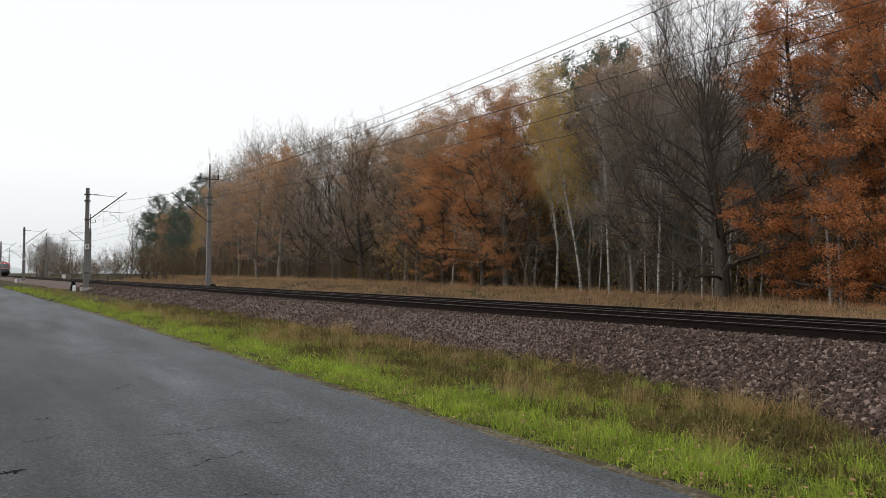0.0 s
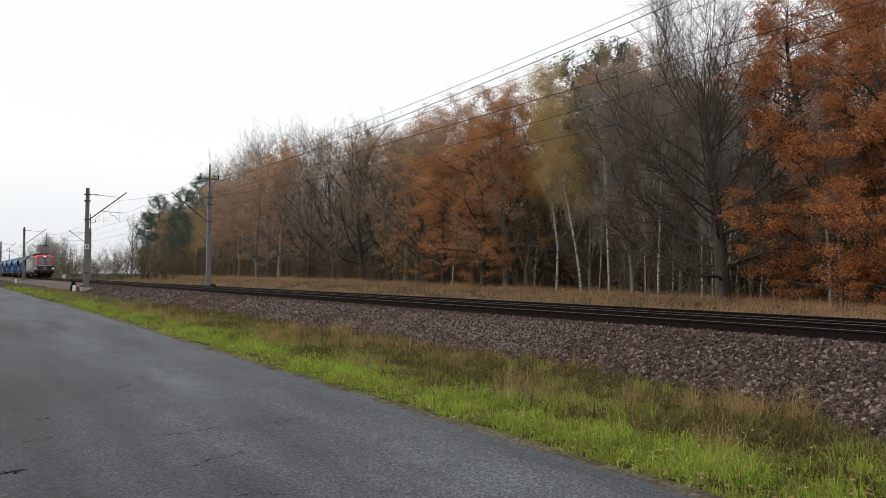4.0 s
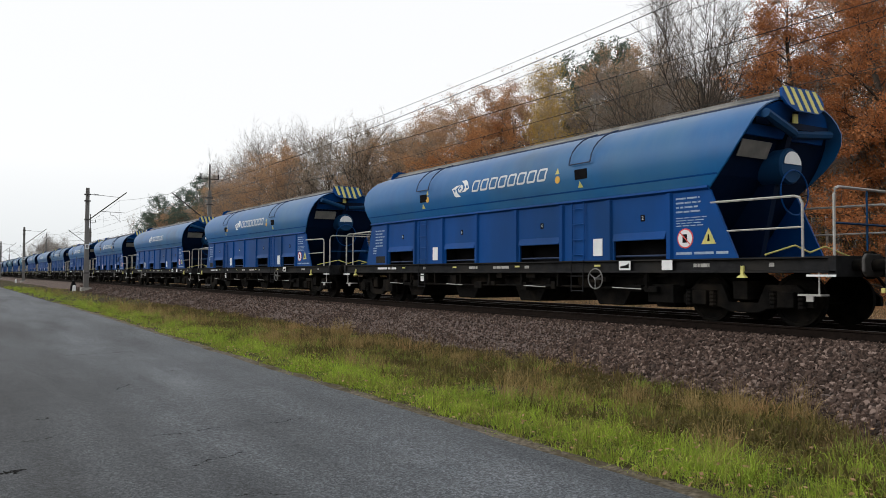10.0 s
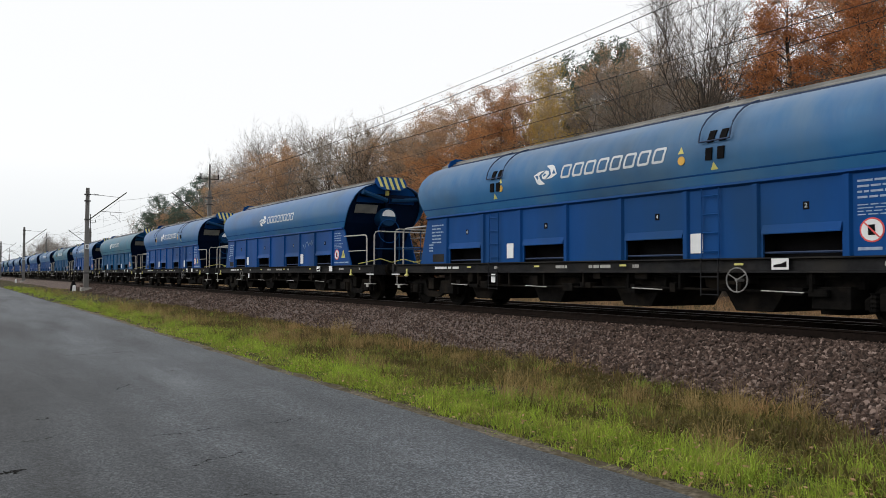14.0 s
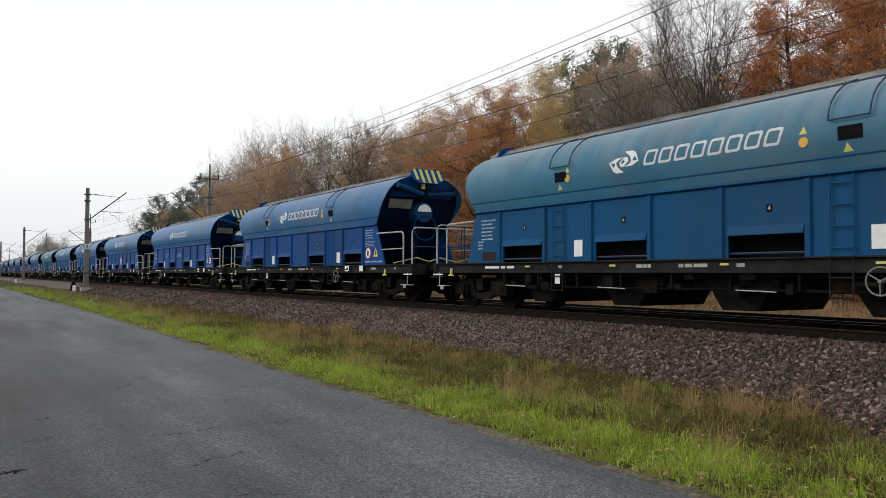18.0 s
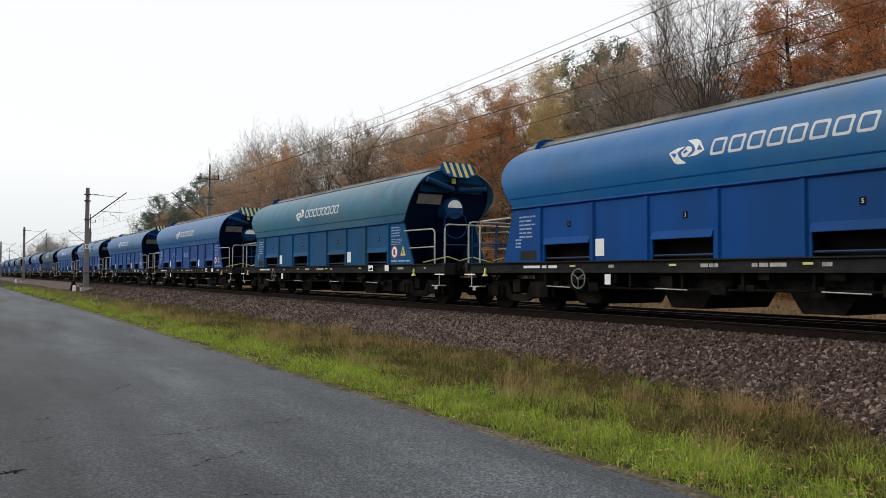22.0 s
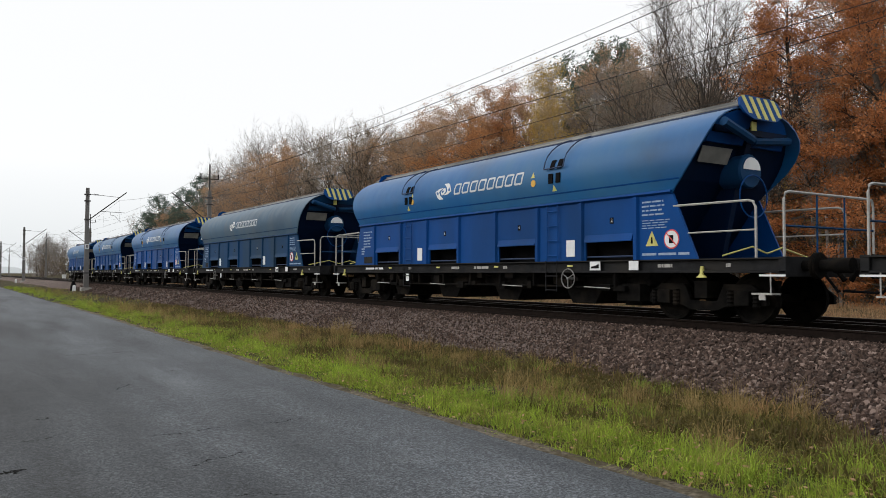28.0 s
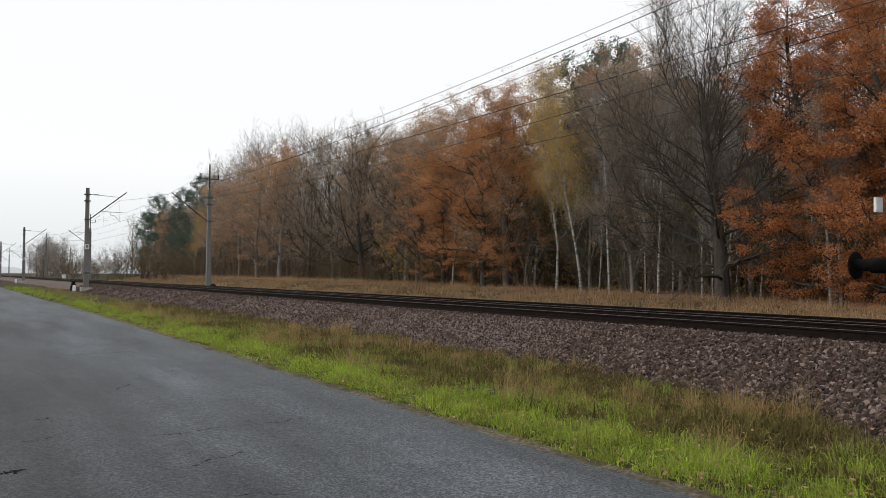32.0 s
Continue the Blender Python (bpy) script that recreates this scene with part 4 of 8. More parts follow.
    Geo().box(-3.35, -3.18, -1.40, -1.39, 0.68, 0.9).ob("label_card", WHITE, root, "white label card on the frame")
    # signs: a round prohibition sign and yellow triangles
    cu, tu = 6.42, 6.96
    sg = Geo().lathe((cu, y - 0.006, 1.58), [(0.19, 0.0), (0.19, 0.005)], 24).ob("prohibition_sign", RED, root, "round white sign with a red rim and a bar across")
    Geo().lathe((cu, y - 0.009, 1.58), [(0.165, 0.0), (0.165, 0.003)], 24).ob("sign_face", WHITE, sg)
    Geo().box(cu - 0.06, cu + 0.05, y - 0.012, y - 0.0095, 1.50, 1.66).ob("sign_figure", BLACK, sg)
    Geo().obox(pose(cu, y - 0.013, 1.58, 0, 45, 0), 0.32, 0.003, 0.022).ob("sign_bar", RED, sg)
    tri = Geo().prism([(tu - 0.16, 1.46), (tu + 0.16, 1.46), (tu, 1.76)], "y", y - 0.006, y).ob("warning_sign", YELLOW, root, "yellow warning triangle with a black mark")
    Geo().prism([(tu - 0.03, 1.51), (tu + 0.03, 1.51), (tu + 0.012, 1.64), (tu - 0.012, 1.64)], "y", y - 0.009, y - 0.0065).ob("triangle_mark", BLACK, tri, "black mark on the triangle")
    for c in (-3.24, 3.48) if not plain else ():
        g = Geo().loft([[on_shell(c + 0.08, 2.80, 0), on_shell(c + 0.24, 2.80, 0), on_shell(c + 0.16, 2.94, 0)], [on_shell(c + 0.08, 2.80, 0.006), on_shell(c + 0.24, 2.80, 0.006), on_shell(c + 0.16, 2.94, 0.006)]])
        g.ob("warning_triangle", YELLOW, root, "yellow warning triangle")
        o = c + (-0.56 if c > 0 else 0.44)
        Geo().lathe((o, -half_y(3.05) - 0.008, 3.04), [(0.085, 0.0), (0.085, 0.006)], 16).ob("round_sticker", STICKER, root, "round orange-yellow sticker")
        Geo().loft([[on_shell(o - 0.07, 3.17, e), on_shell(o + 0.07, 3.17, e), on_shell(o, 3.30, e)] for e in (0, 0.006)]).ob("warning_triangle", YELLOW, root, "yellow warning triangle")
    emblem(root, lambda a, b, c: on_shell(-1.06 + a * 1.95 + b * 0.3, 3.20 + b, c), 0.43, WHITE, "white emblem of two bent shapes")
    letter_blocks(root, on_shell, -0.54, 2.56, 3.06, 3.36, LETTER, "off-white lettering as a plain block", 0.3, 0.048)
    for (a, b), num in zip(CHUTES, numbers):
        u = (a + b) / 2 + 0.1
        pl = Geo().box(u - 0.055, u + 0.055, y - 0.004, y, 1.965, 2.095).ob("numeral_plate", BLACK, root, "small black plate with a white numeral")
        digits(pl, num, u, y - 0.006, 2.03, 0.11, LETTER, "white numeral " + num)
    return root


STICKER = mat("orange_sticker", (0.50, 0.27, 0.03), (0.62, 0.36, 0.05), 6, 0.6)
ROOF_GREY = mat("roof_hatch_grey", (0.15, 0.147, 0.137), (0.25, 0.245, 0.225), 3, 0.7, c3=(0.10, 0.10, 0.095), big=0.8)
# paint of each wagon, front to rear: 0 bright, 1 faded, 2 teal, 3 grimy
SLOTTED = (5, 9, 23)
WAGON_PAINT = [0, 0, 0, 0, 0, 1, 0, 0, 2, 0, 2, 1, 0, 0, 0, 0, 2, 0, 0, 0, 0, 3, 1, 0, 3, 0, 1, 1]
LOOKS = ("clean bright blue", "faded dusty blue", "faded teal-blue", "grimy blue-grey")


def repaint(root, kind):
    """Gives a copied wagon its own paint."""
    if kind == 0:
        return
    for o in root.children_recursive:
        if o.type == "MESH" and o.data.materials:
            m = o.data.materials[0]
            new_m = PAINTS[kind] if m == PAINTS[0] else WALLS[kind] if m == WALLS[0] else None
            if new_m:
                o.material_slots[0].link = "OBJECT"
                o.material_slots[0].material = new_m


def wagon_label(kind):
    return LOOKS[kind] + " bogie hopper wagon with white lettering, on the rails"


def make_wagons():
    made = []
    first = {}
    for i, kind in enumerate(WAGON_PAINT):
        odd = i in (2, 6, 8, 12, 13, 15, 16, 17, 18, 20, 22, 24, 27)
        if odd not in first:
            w = thing("hopper_wagon", wagon_label(kind), "railway wagon", pose(0, D, 0), "hopper wagons of the train")
            first[odd] = make_wagon(w, "1357" if odd else "8642", odd)
        else:
            w = copy_thing(first[odd], pose(0, D, 0))
            w["label"] = wagon_label(kind)
        made.append((w, kind))
    for w, kind in made:
        repaint(w, kind)
    # on some the step openings are four narrow slots
    for k in SLOTTED:
        for o in list(made[k][0].children):
            if o.name.startswith("step_recess"):
                bpy.data.objects.remove(o)
        for c in (-3.24, 3.48):
            for a in (c + 0.0, c + 0.26):
                for z0, z1 in ((2.98, 3.20), (3.30, 3.52)):
                    zs = np.linspace(z0, z1, 4)
                    Geo().loft([[on_shell(a + (z - 2.98) * 0.12, z, e) for z in zs] + [on_shell(a + 0.14 + (z - 2.98) * 0.12, z, e) for z in zs[::-1]] for e in (-0.02, 0.004)]).ob("step_slot", BLACK, made[k][0], "narrow black step slot in the tank")
    # some lack the second card on the frame, some have the notice board before the ladder
    for k in (1, 5, 14, 19, 26):
        for o in list(made[k][0].children):
            if o.name.startswith("label_card") and max(v.co.x for v in o.data.vertices) > 6.0:
                bpy.data.objects.remove(o)
    for k in (5, 9):
        for o in made[k][0].children:
            if o.name.startswith("notice_board") and min(v.co.x for v in o.data.vertices) > 0:
                o.location.x -= 0.92
    # on some the two signs have changed places
    for k in (3, 9, 12, 13, 14, 23):
        for o in made[k][0].children:
            if o.name.startswith("prohibition_sign"):
                o.location.x += 0.54
            elif o.name.startswith("warning_sign"):
                o.location.x -= 0.50
    # the tail boards of the last wagon
    for yy in (-1.36, 1.36):
        Geo().box(-9.03, -8.99, yy - 0.09, yy + 0.09, 1.84, 2.06).ob("tail_board", WHITE, made[27][0], "white reflecting tail board on the railing")
    # spray paint that only some wagons bear
    w = made[13][0]
    heart = [(0.0, -0.36), (0.22, -0.14), (0.36, 0.08), (0.34, 0.26), (0.22, 0.34), (0.09, 0.31), (0.0, 0.20), (-0.09, 0.31), (-0.22, 0.34), (-0.34, 0.26), (-0.36, 0.08), (-0.22, -0.14)]
    pink = mat("pink_spray", (0.26, 0.035, 0.14), (0.36, 0.06, 0.19), 8, 0.6)
    pale = mat("pale_spray_fill", (0.46, 0.52, 0.56), (0.62, 0.66, 0.68), 6, 0.6)
    teal = mat("teal_spray", (0.06, 0.22, 0.34), (0.10, 0.28, 0.40), 8, 0.6)
    rim = Geo().prism([(0.36 + a * 1.1, 1.82 + b * 1.1) for a, b in heart], "y", -1.349, -1.3455).ob("heart_outline", pink, w, "dark pink sprayed heart outline")
    Geo().prism([(0.36 + a * 0.86, 1.82 + b * 0.86) for a, b in heart], "y", -1.3515, -1.3495).ob("heart_fill", pale, rim, "pale sprayed filling of the heart")
    for k in range(3):
        z = 1.94 - 0.09 * k
        h = 0.22 - 0.05 * k
        Geo().loft([[(0.38 + u * h, yy, z + q + 0.035 * math.cos(u * 3)) for u, q in ((-1, 0), (-0.5, 0.02), (0, 0.0), (0.5, 0.02), (1, 0), (1, 0.035), (0.5, 0.05), (0, 0.03), (-0.5, 0.05), (-1, 0.035))] for yy in (-1.3535, -1.352)]).ob("heart_stroke", teal, rim, "teal stroke across the heart")
    spray = mat("pale_spray", (0.22, 0.30, 0.40), (0.30, 0.38, 0.46), 8, 0.6)
    for k, u in ((18, 1.45), (12, -3.2), (17, -3.1), (4, -5.3), (22, 1.5), (6, 3.2)):
        g, rr = Geo(), random.Random(k * 7 + int(u))
        pts = [(u + j * 0.085 + rr.uniform(-0.03, 0.03), -1.35, 2.05 + rr.uniform(-0.16, 0.16)) for j in range(13)]
        g.tube(pts, 0.009, 4).ob("scribble", spray, made[k][0], "unreadable pale sprayed scribble")
    # short sprayed words that can be read
    for k, u, z, word in ((19, 0.30, 1.98, "VOLT 371"), (17, 0.25, 1.98, "VOLT 403"), (12, 0.25, 2.0, "VOLT 400")):
        o = digits(made[k][0], word, u, -1.349, z, 0.30, spray, "pale sprayed letters on the side wall")
        o.name = "sprayed_word"
        o.matrix_basis = pose(u, -1.349, z, 90, 0, 0) @ Matrix.Diagonal((0.72, 1.15, 1, 1))
    # a dark tag over the front chute of one wagon
    soot = mat("black_spray", (0.006, 0.010, 0.022), (0.010, 0.016, 0.032), 8, 0.7)
    rr = random.Random(52)
    for j in range(7):
        u, g = 4.62 + 0.19 * j, Geo()
        pts = [(u + rr.uniform(-0.10, 0.14), -1.352, 2.08 + rr.uniform(-0.24, 0.22)) for _ in range(5)]
        g.tube(pts, 0.020, 4).ob("tag_stroke", soot, made[3][0], "black sprayed stroke of an unreadable tag")
    # a patch of newer blue paint on the teal wagon
    Geo().box(-2.95, -2.42, -1.3475, -1.3455, 1.58, 1.95).ob("paint_patch", WALLS[0], made[8][0], "square patch of newer blue paint")
    return [w for w, k in made]


# ---- the locomotive, its centre at 0, its front along +x, the near side at -y ----
def full_ring(z, uf, w, cut, wide):
    front = [(uf, 0.0), (uf - 0.01, w * 0.6), (uf - 0.04, w), (uf - (uf - cut) * 0.42, w + (wide - w) * 0.70), (cut, wide)]
    half = front + [(-u, y) for u, y in reversed(front)]
    other = [(u, -y) for u, y in reversed(half[1:-1])]
    return [(u, y, z) for u, y in half + other]


def nose_u(z):
    """Where the middle of the nose stands at height z."""
    if z < 2.38:
        return 9.06 - 0.06 * (z - 1.37)
    if z < 3.62:
        return 9.0 - (z - 2.38) * 0.46
    if z < 3.78:
        return 8.43 - (z - 3.62) * 1.1
    return 8.254 - (z - 3.78) * 3.4


def nose_y(z):
    return 1.16 - 0.02 * max(0, z - 2.38)


def on_nose(y, z, lift=0.0):
    return (nose_u(z) - 0.03 * (abs(y) / 1.16) ** 2 + lift, y, z)


def make_loco():
    loco = thing("locomotive", "grey electric locomotive with red cab ends and raised pantograph", "locomotive", pose(0, D, 0))
    Geo().loft([full_ring(0.98, 9.02, 1.12, 8.3, 1.46), full_ring(1.36, 9.03, 1.14, 8.3, 1.485)]).ob("sill", LOCO_DARK, loco, "dark grey dirty lower body band")
    Geo().loft([full_ring(z, nose_u(z), nose_y(z), 8.18 - max(0, z - 2.38) * 0.15, 1.5) for z in (1.365, 1.9, 2.38, 2.9, 3.37)]).ob("body", LOCO_GREY, loco, "grey steel body side", smooth=True)
    # roof: sloped light side panels, then the flat top
    for s in (-1, 1):
        for a, b in ((-5.45, -1.75), (-1.70, 1.95), (2.0, 5.45)):
            Geo().prism([(s * 1.49, 3.39), (s * 1.05, 3.83), (s * 0.9, 3.83), (s * 0.9, 3.39)], "x", a, b).ob("roof_panel", LOCO_ROOF, loco, "light grey sloping roof panel", bevel=0.01)
        g = Geo().box(-5.5, 6.15, min(s * 1.49, s * 1.525), max(s * 1.49, s * 1.525), 3.35, 3.42).ob("gutter", BLACK, loco, "black rain gutter with studs")
        for k in range(38 if s < 0 else 0):
            Geo().box(-5.35 + k * 0.3, -5.27 + k * 0.3, min(s * 1.52, s * 1.535), max(s * 1.52, s * 1.535), 3.37, 3.40).ob("stud", LOCO_ROOF, g)
        for a, b in ((-5.1, -3.8), (4.25, 5.65)):
            v = Geo().obox(pose((a + b) / 2, s * 1.275, 3.615, -45 * s, 0, 0), b - a, 0.44, 0.05).ob("roof_vent", BLACK, loco, "black slatted roof vent in a grey frame")
            for u in (a, b):
                Geo().obox(pose(u, s * 1.275, 3.615, -45 * s, 0, 0), 0.06, 0.48, 0.075).ob("vent_frame", LOCO_ROOF, v, "grey frame of the vent")
            for q in (-0.16, 0.16):
                Geo().obox(pose((a + b) / 2, s * (1.275 - q), 3.615 + q, -45 * s, 0, 0), b - a, 0.045, 0.075).ob("vent_frame", LOCO_ROOF, v, "grey frame of the vent")
            for k in range(5):
                Geo().obox(pose((a + b) / 2, s * (1.275 + 0.07 * (k - 2) * 1.0) + 0.0, 3.615 - 0.07 * (k - 2) + 0.028, -45 * s, 0, 0), b - a, 0.02, 0.03).ob("slat", SOLE, v)
    Geo().box(-6.2, 6.2, -1.05, 1.05, 3.38, 3.86).ob("roof_deck", RUNNING, loco, "sooty flat roof deck")
    # red cabs: hood over each end
    for d in (1, -1):
        rings = []
        for z, wide, back in ((3.37, 1.5, 6.2), (3.6, 1.30, 6.1), (3.78, 1.08, 6.0), (3.90, 0.8, 5.9), (3.955, 0.45, 5.85)):
            uf = nose_u(z) if z < 3.62 else nose_u(z) - 0.0
            w = 1.12 if z < 3.5 else 1.02 if z < 3.7 else 0.8 if z < 3.85 else 0.5 if z < 3.93 else 0.25
            w = min(w, wide - 0.05)
            cut = 8.05 if z < 3.5 else 7.7 if z < 3.7 else 7.2 if z < 3.85 else 6.9
            ring = [(back, -wide), (cut, -wide), (uf - (uf - cut) * 0.42, -(w + (wide - w) * 0.7)), (uf - 0.04, -w), (uf, 0), (uf - 0.04, w), (uf - (uf - cut) * 0.42, w + (wide - w) * 0.7), (cut, wide), (back, wide)]
            rings.append([(u * d, y * d, z) for u, y in ring])
        Geo().loft(rings).ob("cab_roof", LOCO_RED, loco, "bright red cab roof", smooth=True)
        # red sweep round the windscreen
        for s in (-1, 1):
            def skin(z, t):
                u0, y0 = 8.18 - max(0, z - 2.38) * 0.15, 1.5
                uf, w = nose_u(z), nose_y(z)
                p = [(u0, y0), (uf - (uf - u0) * 0.42, w + (y0 - w) * 0.70), (uf - 0.04, w)]
                t2 = t * 2
                i = min(1, int(t2))
                f = t2 - i
                return ((p[i][0] + (p[i + 1][0] - p[i][0]) * f) * d, s * (p[i][1] + (p[i + 1][1] - p[i][1]) * f), z)
            sw = Geo()
            zs = (2.30, 2.38, 2.55, 2.75, 2.95, 3.15, 3.30, 3.372)
            starts = (0.93, 0.86, 0.78, 0.70, 0.60, 0.47, 0.28, 0.02)
            rows = []
            for z, t0 in zip(zs, starts):
                row = []
                for k in range(6):
                    t = t0 + (1.0 - t0) * k / 5
                    p = Vector(skin(z, t))
                    out = Vector((d * (0.2 + t), s * (1.2 - t), 0)).normalized() * 0.012
                    row.append(p + out)
                rows.append(row)
            vs = [p for r in rows for p in r]
            sw.add(vs, [(i * 6 + j, i * 6 + j + 1, (i + 1) * 6 + j + 1, (i + 1) * 6 + j) for i in range(len(zs) - 1) for j in range(5)])
            sw.ob("red_sweep", LOCO_RED, loco, "red paint sweeping from the roof down the cab corner", smooth=True)
        face = lambda pts, lift: [tuple(c * (d if i < 2 else 1) for i, c in enumerate(on_nose(y, z, lift))) for y, z in pts]
        plate = lambda pts, a, b: Geo().loft([face(pts, a), face(pts, b)])
        plate([(-1.14, 2.30), (-0.4, 2.30), (0.4, 2.30), (1.14, 2.30), (1.14, 2.53), (0.4, 2.53), (-0.4, 2.53), (-1.14, 2.53)], -0.01, 0.015).ob("red_band", LOCO_RED, loco, "red band under the windscreen")
        plate([(-1.15, 3.44), (-0.4, 3.48), (0.4, 3.48), (1.15, 3.44), (1.10, 3.66), (0.4, 3.70), (-0.4, 3.70), (-1.10, 3.66)], -0.05, 0.012).ob("red_brow", LOCO_RED, loco, "red brow over the windscreen")
        scr = [(-1.02, 2.56), (-0.35, 2.54), (0.35, 2.54), (1.02, 2.56), (0.95, 3.44), (0.35, 3.47), (-0.35, 3.47), (-0.95, 3.44)]
        seal = [(y * 1.04, 2.52 if z < 3 else z + 0.03) for y, z in scr]
        plate(seal, -0.01, 0.016).ob("windscreen_seal", BLACK, loco, "black rubber seal")
        plate(scr, -0.01, 0.024).ob("windscreen", GLASS, loco, "dark windscreen that mirrors the sky")
        for y0, y1, z1 in ((0.12, -0.10, 3.42), (0.22, 0.04, 3.36), (0.42, 0.02, 3.05)):
            Geo().tube([tuple(c * (d if i < 2 else 1) for i, c in enumerate(on_nose(y0, 2.5, 0.05))), tuple(c * (d if i < 2 else 1) for i, c in enumerate(on_nose(y1, z1, 0.05)))], 0.022, 5).ob("wiper", BLACK, loco, "black parked wiper")
        plate([(-0.07, 3.57), (0.09, 3.57), (0.08, 3.66), (-0.06, 3.66)], -0.02, 0.045).ob("top_lamp", LAMP_ON, loco, "lit headlamp over the windscreen")
        plate([(-0.26, 3.52), (0.30, 3.52), (0.24, 3.70), (-0.20, 3.70)], -0.05, 0.03).ob("lamp_panel", LOCO_ROOF, loco, "grey lamp panel in the red brow")
        plate([(-1.02, 1.40), (-0.35, 1.40), (0.35, 1.40), (1.02, 1.40), (1.02, 2.27), (0.35, 2.27), (-0.35, 2.27), (-1.02, 2.27)], -0.02, 0.02).ob("nose_panel", LOCO_GREY, loco, "dark grey nose panel")
        for k in range(4):
            z = 1.47 + 0.152 * k
            for a, b in ((-1.0, -0.22 - 0.02 * k), (0.28 - 0.02 * k, 1.0)):
                q = [(a, z), ((a + b) / 2, z), (b, z), (b, z + 0.096), ((a + b) / 2, z + 0.096), (a, z + 0.096)]
                Geo().loft([face(q, 0.0), face(q, 0.028)]).ob("grille_slot", BLACK, loco, "black horizontal grille slot")
        for a, b in ((-0.92, -0.68), (-0.64, -0.42), (-0.38, -0.16), (0.62, 0.78), (0.8, 0.95)):
            q = [(a, 2.12), (b, 2.12), (b, 2.21 if a < 0 else 2.18), (a, 2.21 if a < 0 else 2.18)]
            Geo().loft([face(q, 0.015), face(q, 0.026)]).ob("number_bar", WHITE, loco, "plain white bar of the number on the nose")
        emblem(loco, lambda a, b, c: tuple(k * (d if i < 2 else 1) for i, k in enumerate(on_nose(0.14 + a * 1.3 + b * 0.3, 2.16 + b, 0.03 - c))), 0.2, WHITE, "small white emblem on the nose")
        for s in (-1, 1):
            def corner(t, z, lift):
                uf, w, u0 = nose_u(z), nose_y(z), 8.18
                a, b = Vector((uf - 0.04, w, z)), Vector((uf - (uf - u0) * 0.42, w + (1.5 - w) * 0.70, z))
                p = a + (b - a) * t
                nrm = Vector(((b - a).y, -(b - a).x, 0)).normalized()
                if nrm.x < 0:
                    nrm = -nrm
                p = p + nrm * lift
                return (p.x * d, p.y * s * d, z)
            def cplate(t0, t1, z0, z1, a, b):
                q = [(t0, z0), (t1, z0), (t1, z1), (t0, z1)]
                return Geo().loft([[corner(t, z, a) for t, z in q], [corner(t, z, b) for t, z in q]])
            hl = cplate(-0.2, 1.0, 1.40, 2.08, -0.02, 0.012).ob("headlight", BLACK, loco, "headlight in a black frame")
            cplate(-0.06, 0.88, 1.46, 2.02, 0.0, 0.02).ob("headlight_glass", LAMP_GLASS, hl, "clear headlight glass")
            def disc(tc, zc, r, a, b):
                q = [(tc + r * 2.6 * math.cos(k * 0.4488), zc + r * math.sin(k * 0.4488)) for k in range(14)]
                return Geo().loft([[corner(t, z, a) for t, z in q], [corner(t, z, b) for t, z in q]])
            disc(0.42, 1.86, 0.105, 0.015, 0.028).ob("upper_lamp", SOLE, hl, "unlit dark upper lamp")
            disc(0.42, 1.60, 0.10, 0.015, 0.026).ob("reflector", RAILING, hl, "pale lamp reflector")
            disc(0.45, 1.60, 0.06, 0.02, 0.034).ob("lamp", LAMP_ON, hl, "lit headlamp bulb")
            buffer(loco, 9.49 * d, 0.875 * s, d)
            Geo().prism([(0.875 * s + a, 1.05 + b) for a, b in ((-0.28, -0.1), (-0.2, -0.18), (0.2, -0.18), (0.28, -0.1), (0.28, 0.1), (0.2, 0.18), (-0.2, 0.18), (-0.28, 0.1))], "x", 9.42 * d, 9.475 * d).ob("buffer_plate", DARK_STEEL, loco, "broad worn black buffer plate", bevel=0.015)
            Geo().box(min(8.95 * d, 9.1 * d), max(8.95 * d, 9.1 * d), s * 0.875 - 0.26, s * 0.875 + 0.26, 0.85, 1.30).ob("buffer_shroud", LOCO_DARK, loco, "worn grey buffer housing", bevel=0.02)
            # corner steps
            stp = Geo().box(min(8.35 * d, 8.95 * d), max(8.35 * d, 8.95 * d), min(s * 1.36, s * 1.46), max(s * 1.36, s * 1.46), 0.50, 1.36)
            stp = stp.ob("corner_step", LOCO_DARK, loco, "grey corner step unit", bevel=0.015)
            for z0 in (0.60, 0.98):
                Geo().box(min(8.45 * d, 8.83 * d), max(8.45 * d, 8.83 * d), min(s * 1.455, s * 1.466), max(s * 1.455, s * 1.466), z0, z0 + 0.22).ob("step_hole", BLACK, stp, "black foot opening")
            Geo().box(min(8.96 * d, 9.02 * d), max(8.96 * d, 9.02 * d), min(s * 1.2, s * 1.44), max(s * 1.2, s * 1.44), 0.63, 0.70).ob("yellow_marker", YELLOW, loco, "yellow marker on the step")
        Geo().box(min(8.5 * d, 8.98 * d), max(8.5 * d, 8.98 * d), -1.35, 1.35, 0.80, 1.34).ob("headstock", RUNNING, loco, "black headstock", bevel=0.02)
        Geo().prism([(8.4 * d, 0.18), (9.0 * d, 0.16), (9.05 * d, 0.5), (8.8 * d, 0.80), (8.4 * d, 0.80)], "y", -0.98, 0.98).ob("snow_plough", RUNNING, loco, "black snow plough", bevel=0.02)
        Geo().tube([(9.0 * d, 0, 1.02), (9.3 * d, 0, 1.0), (9.45 * d, 0.02, 0.75), (9.3 * d, 0.02, 0.6)], 0.05, 6).ob("coupling", RUNNING, loco, "black screw coupling")
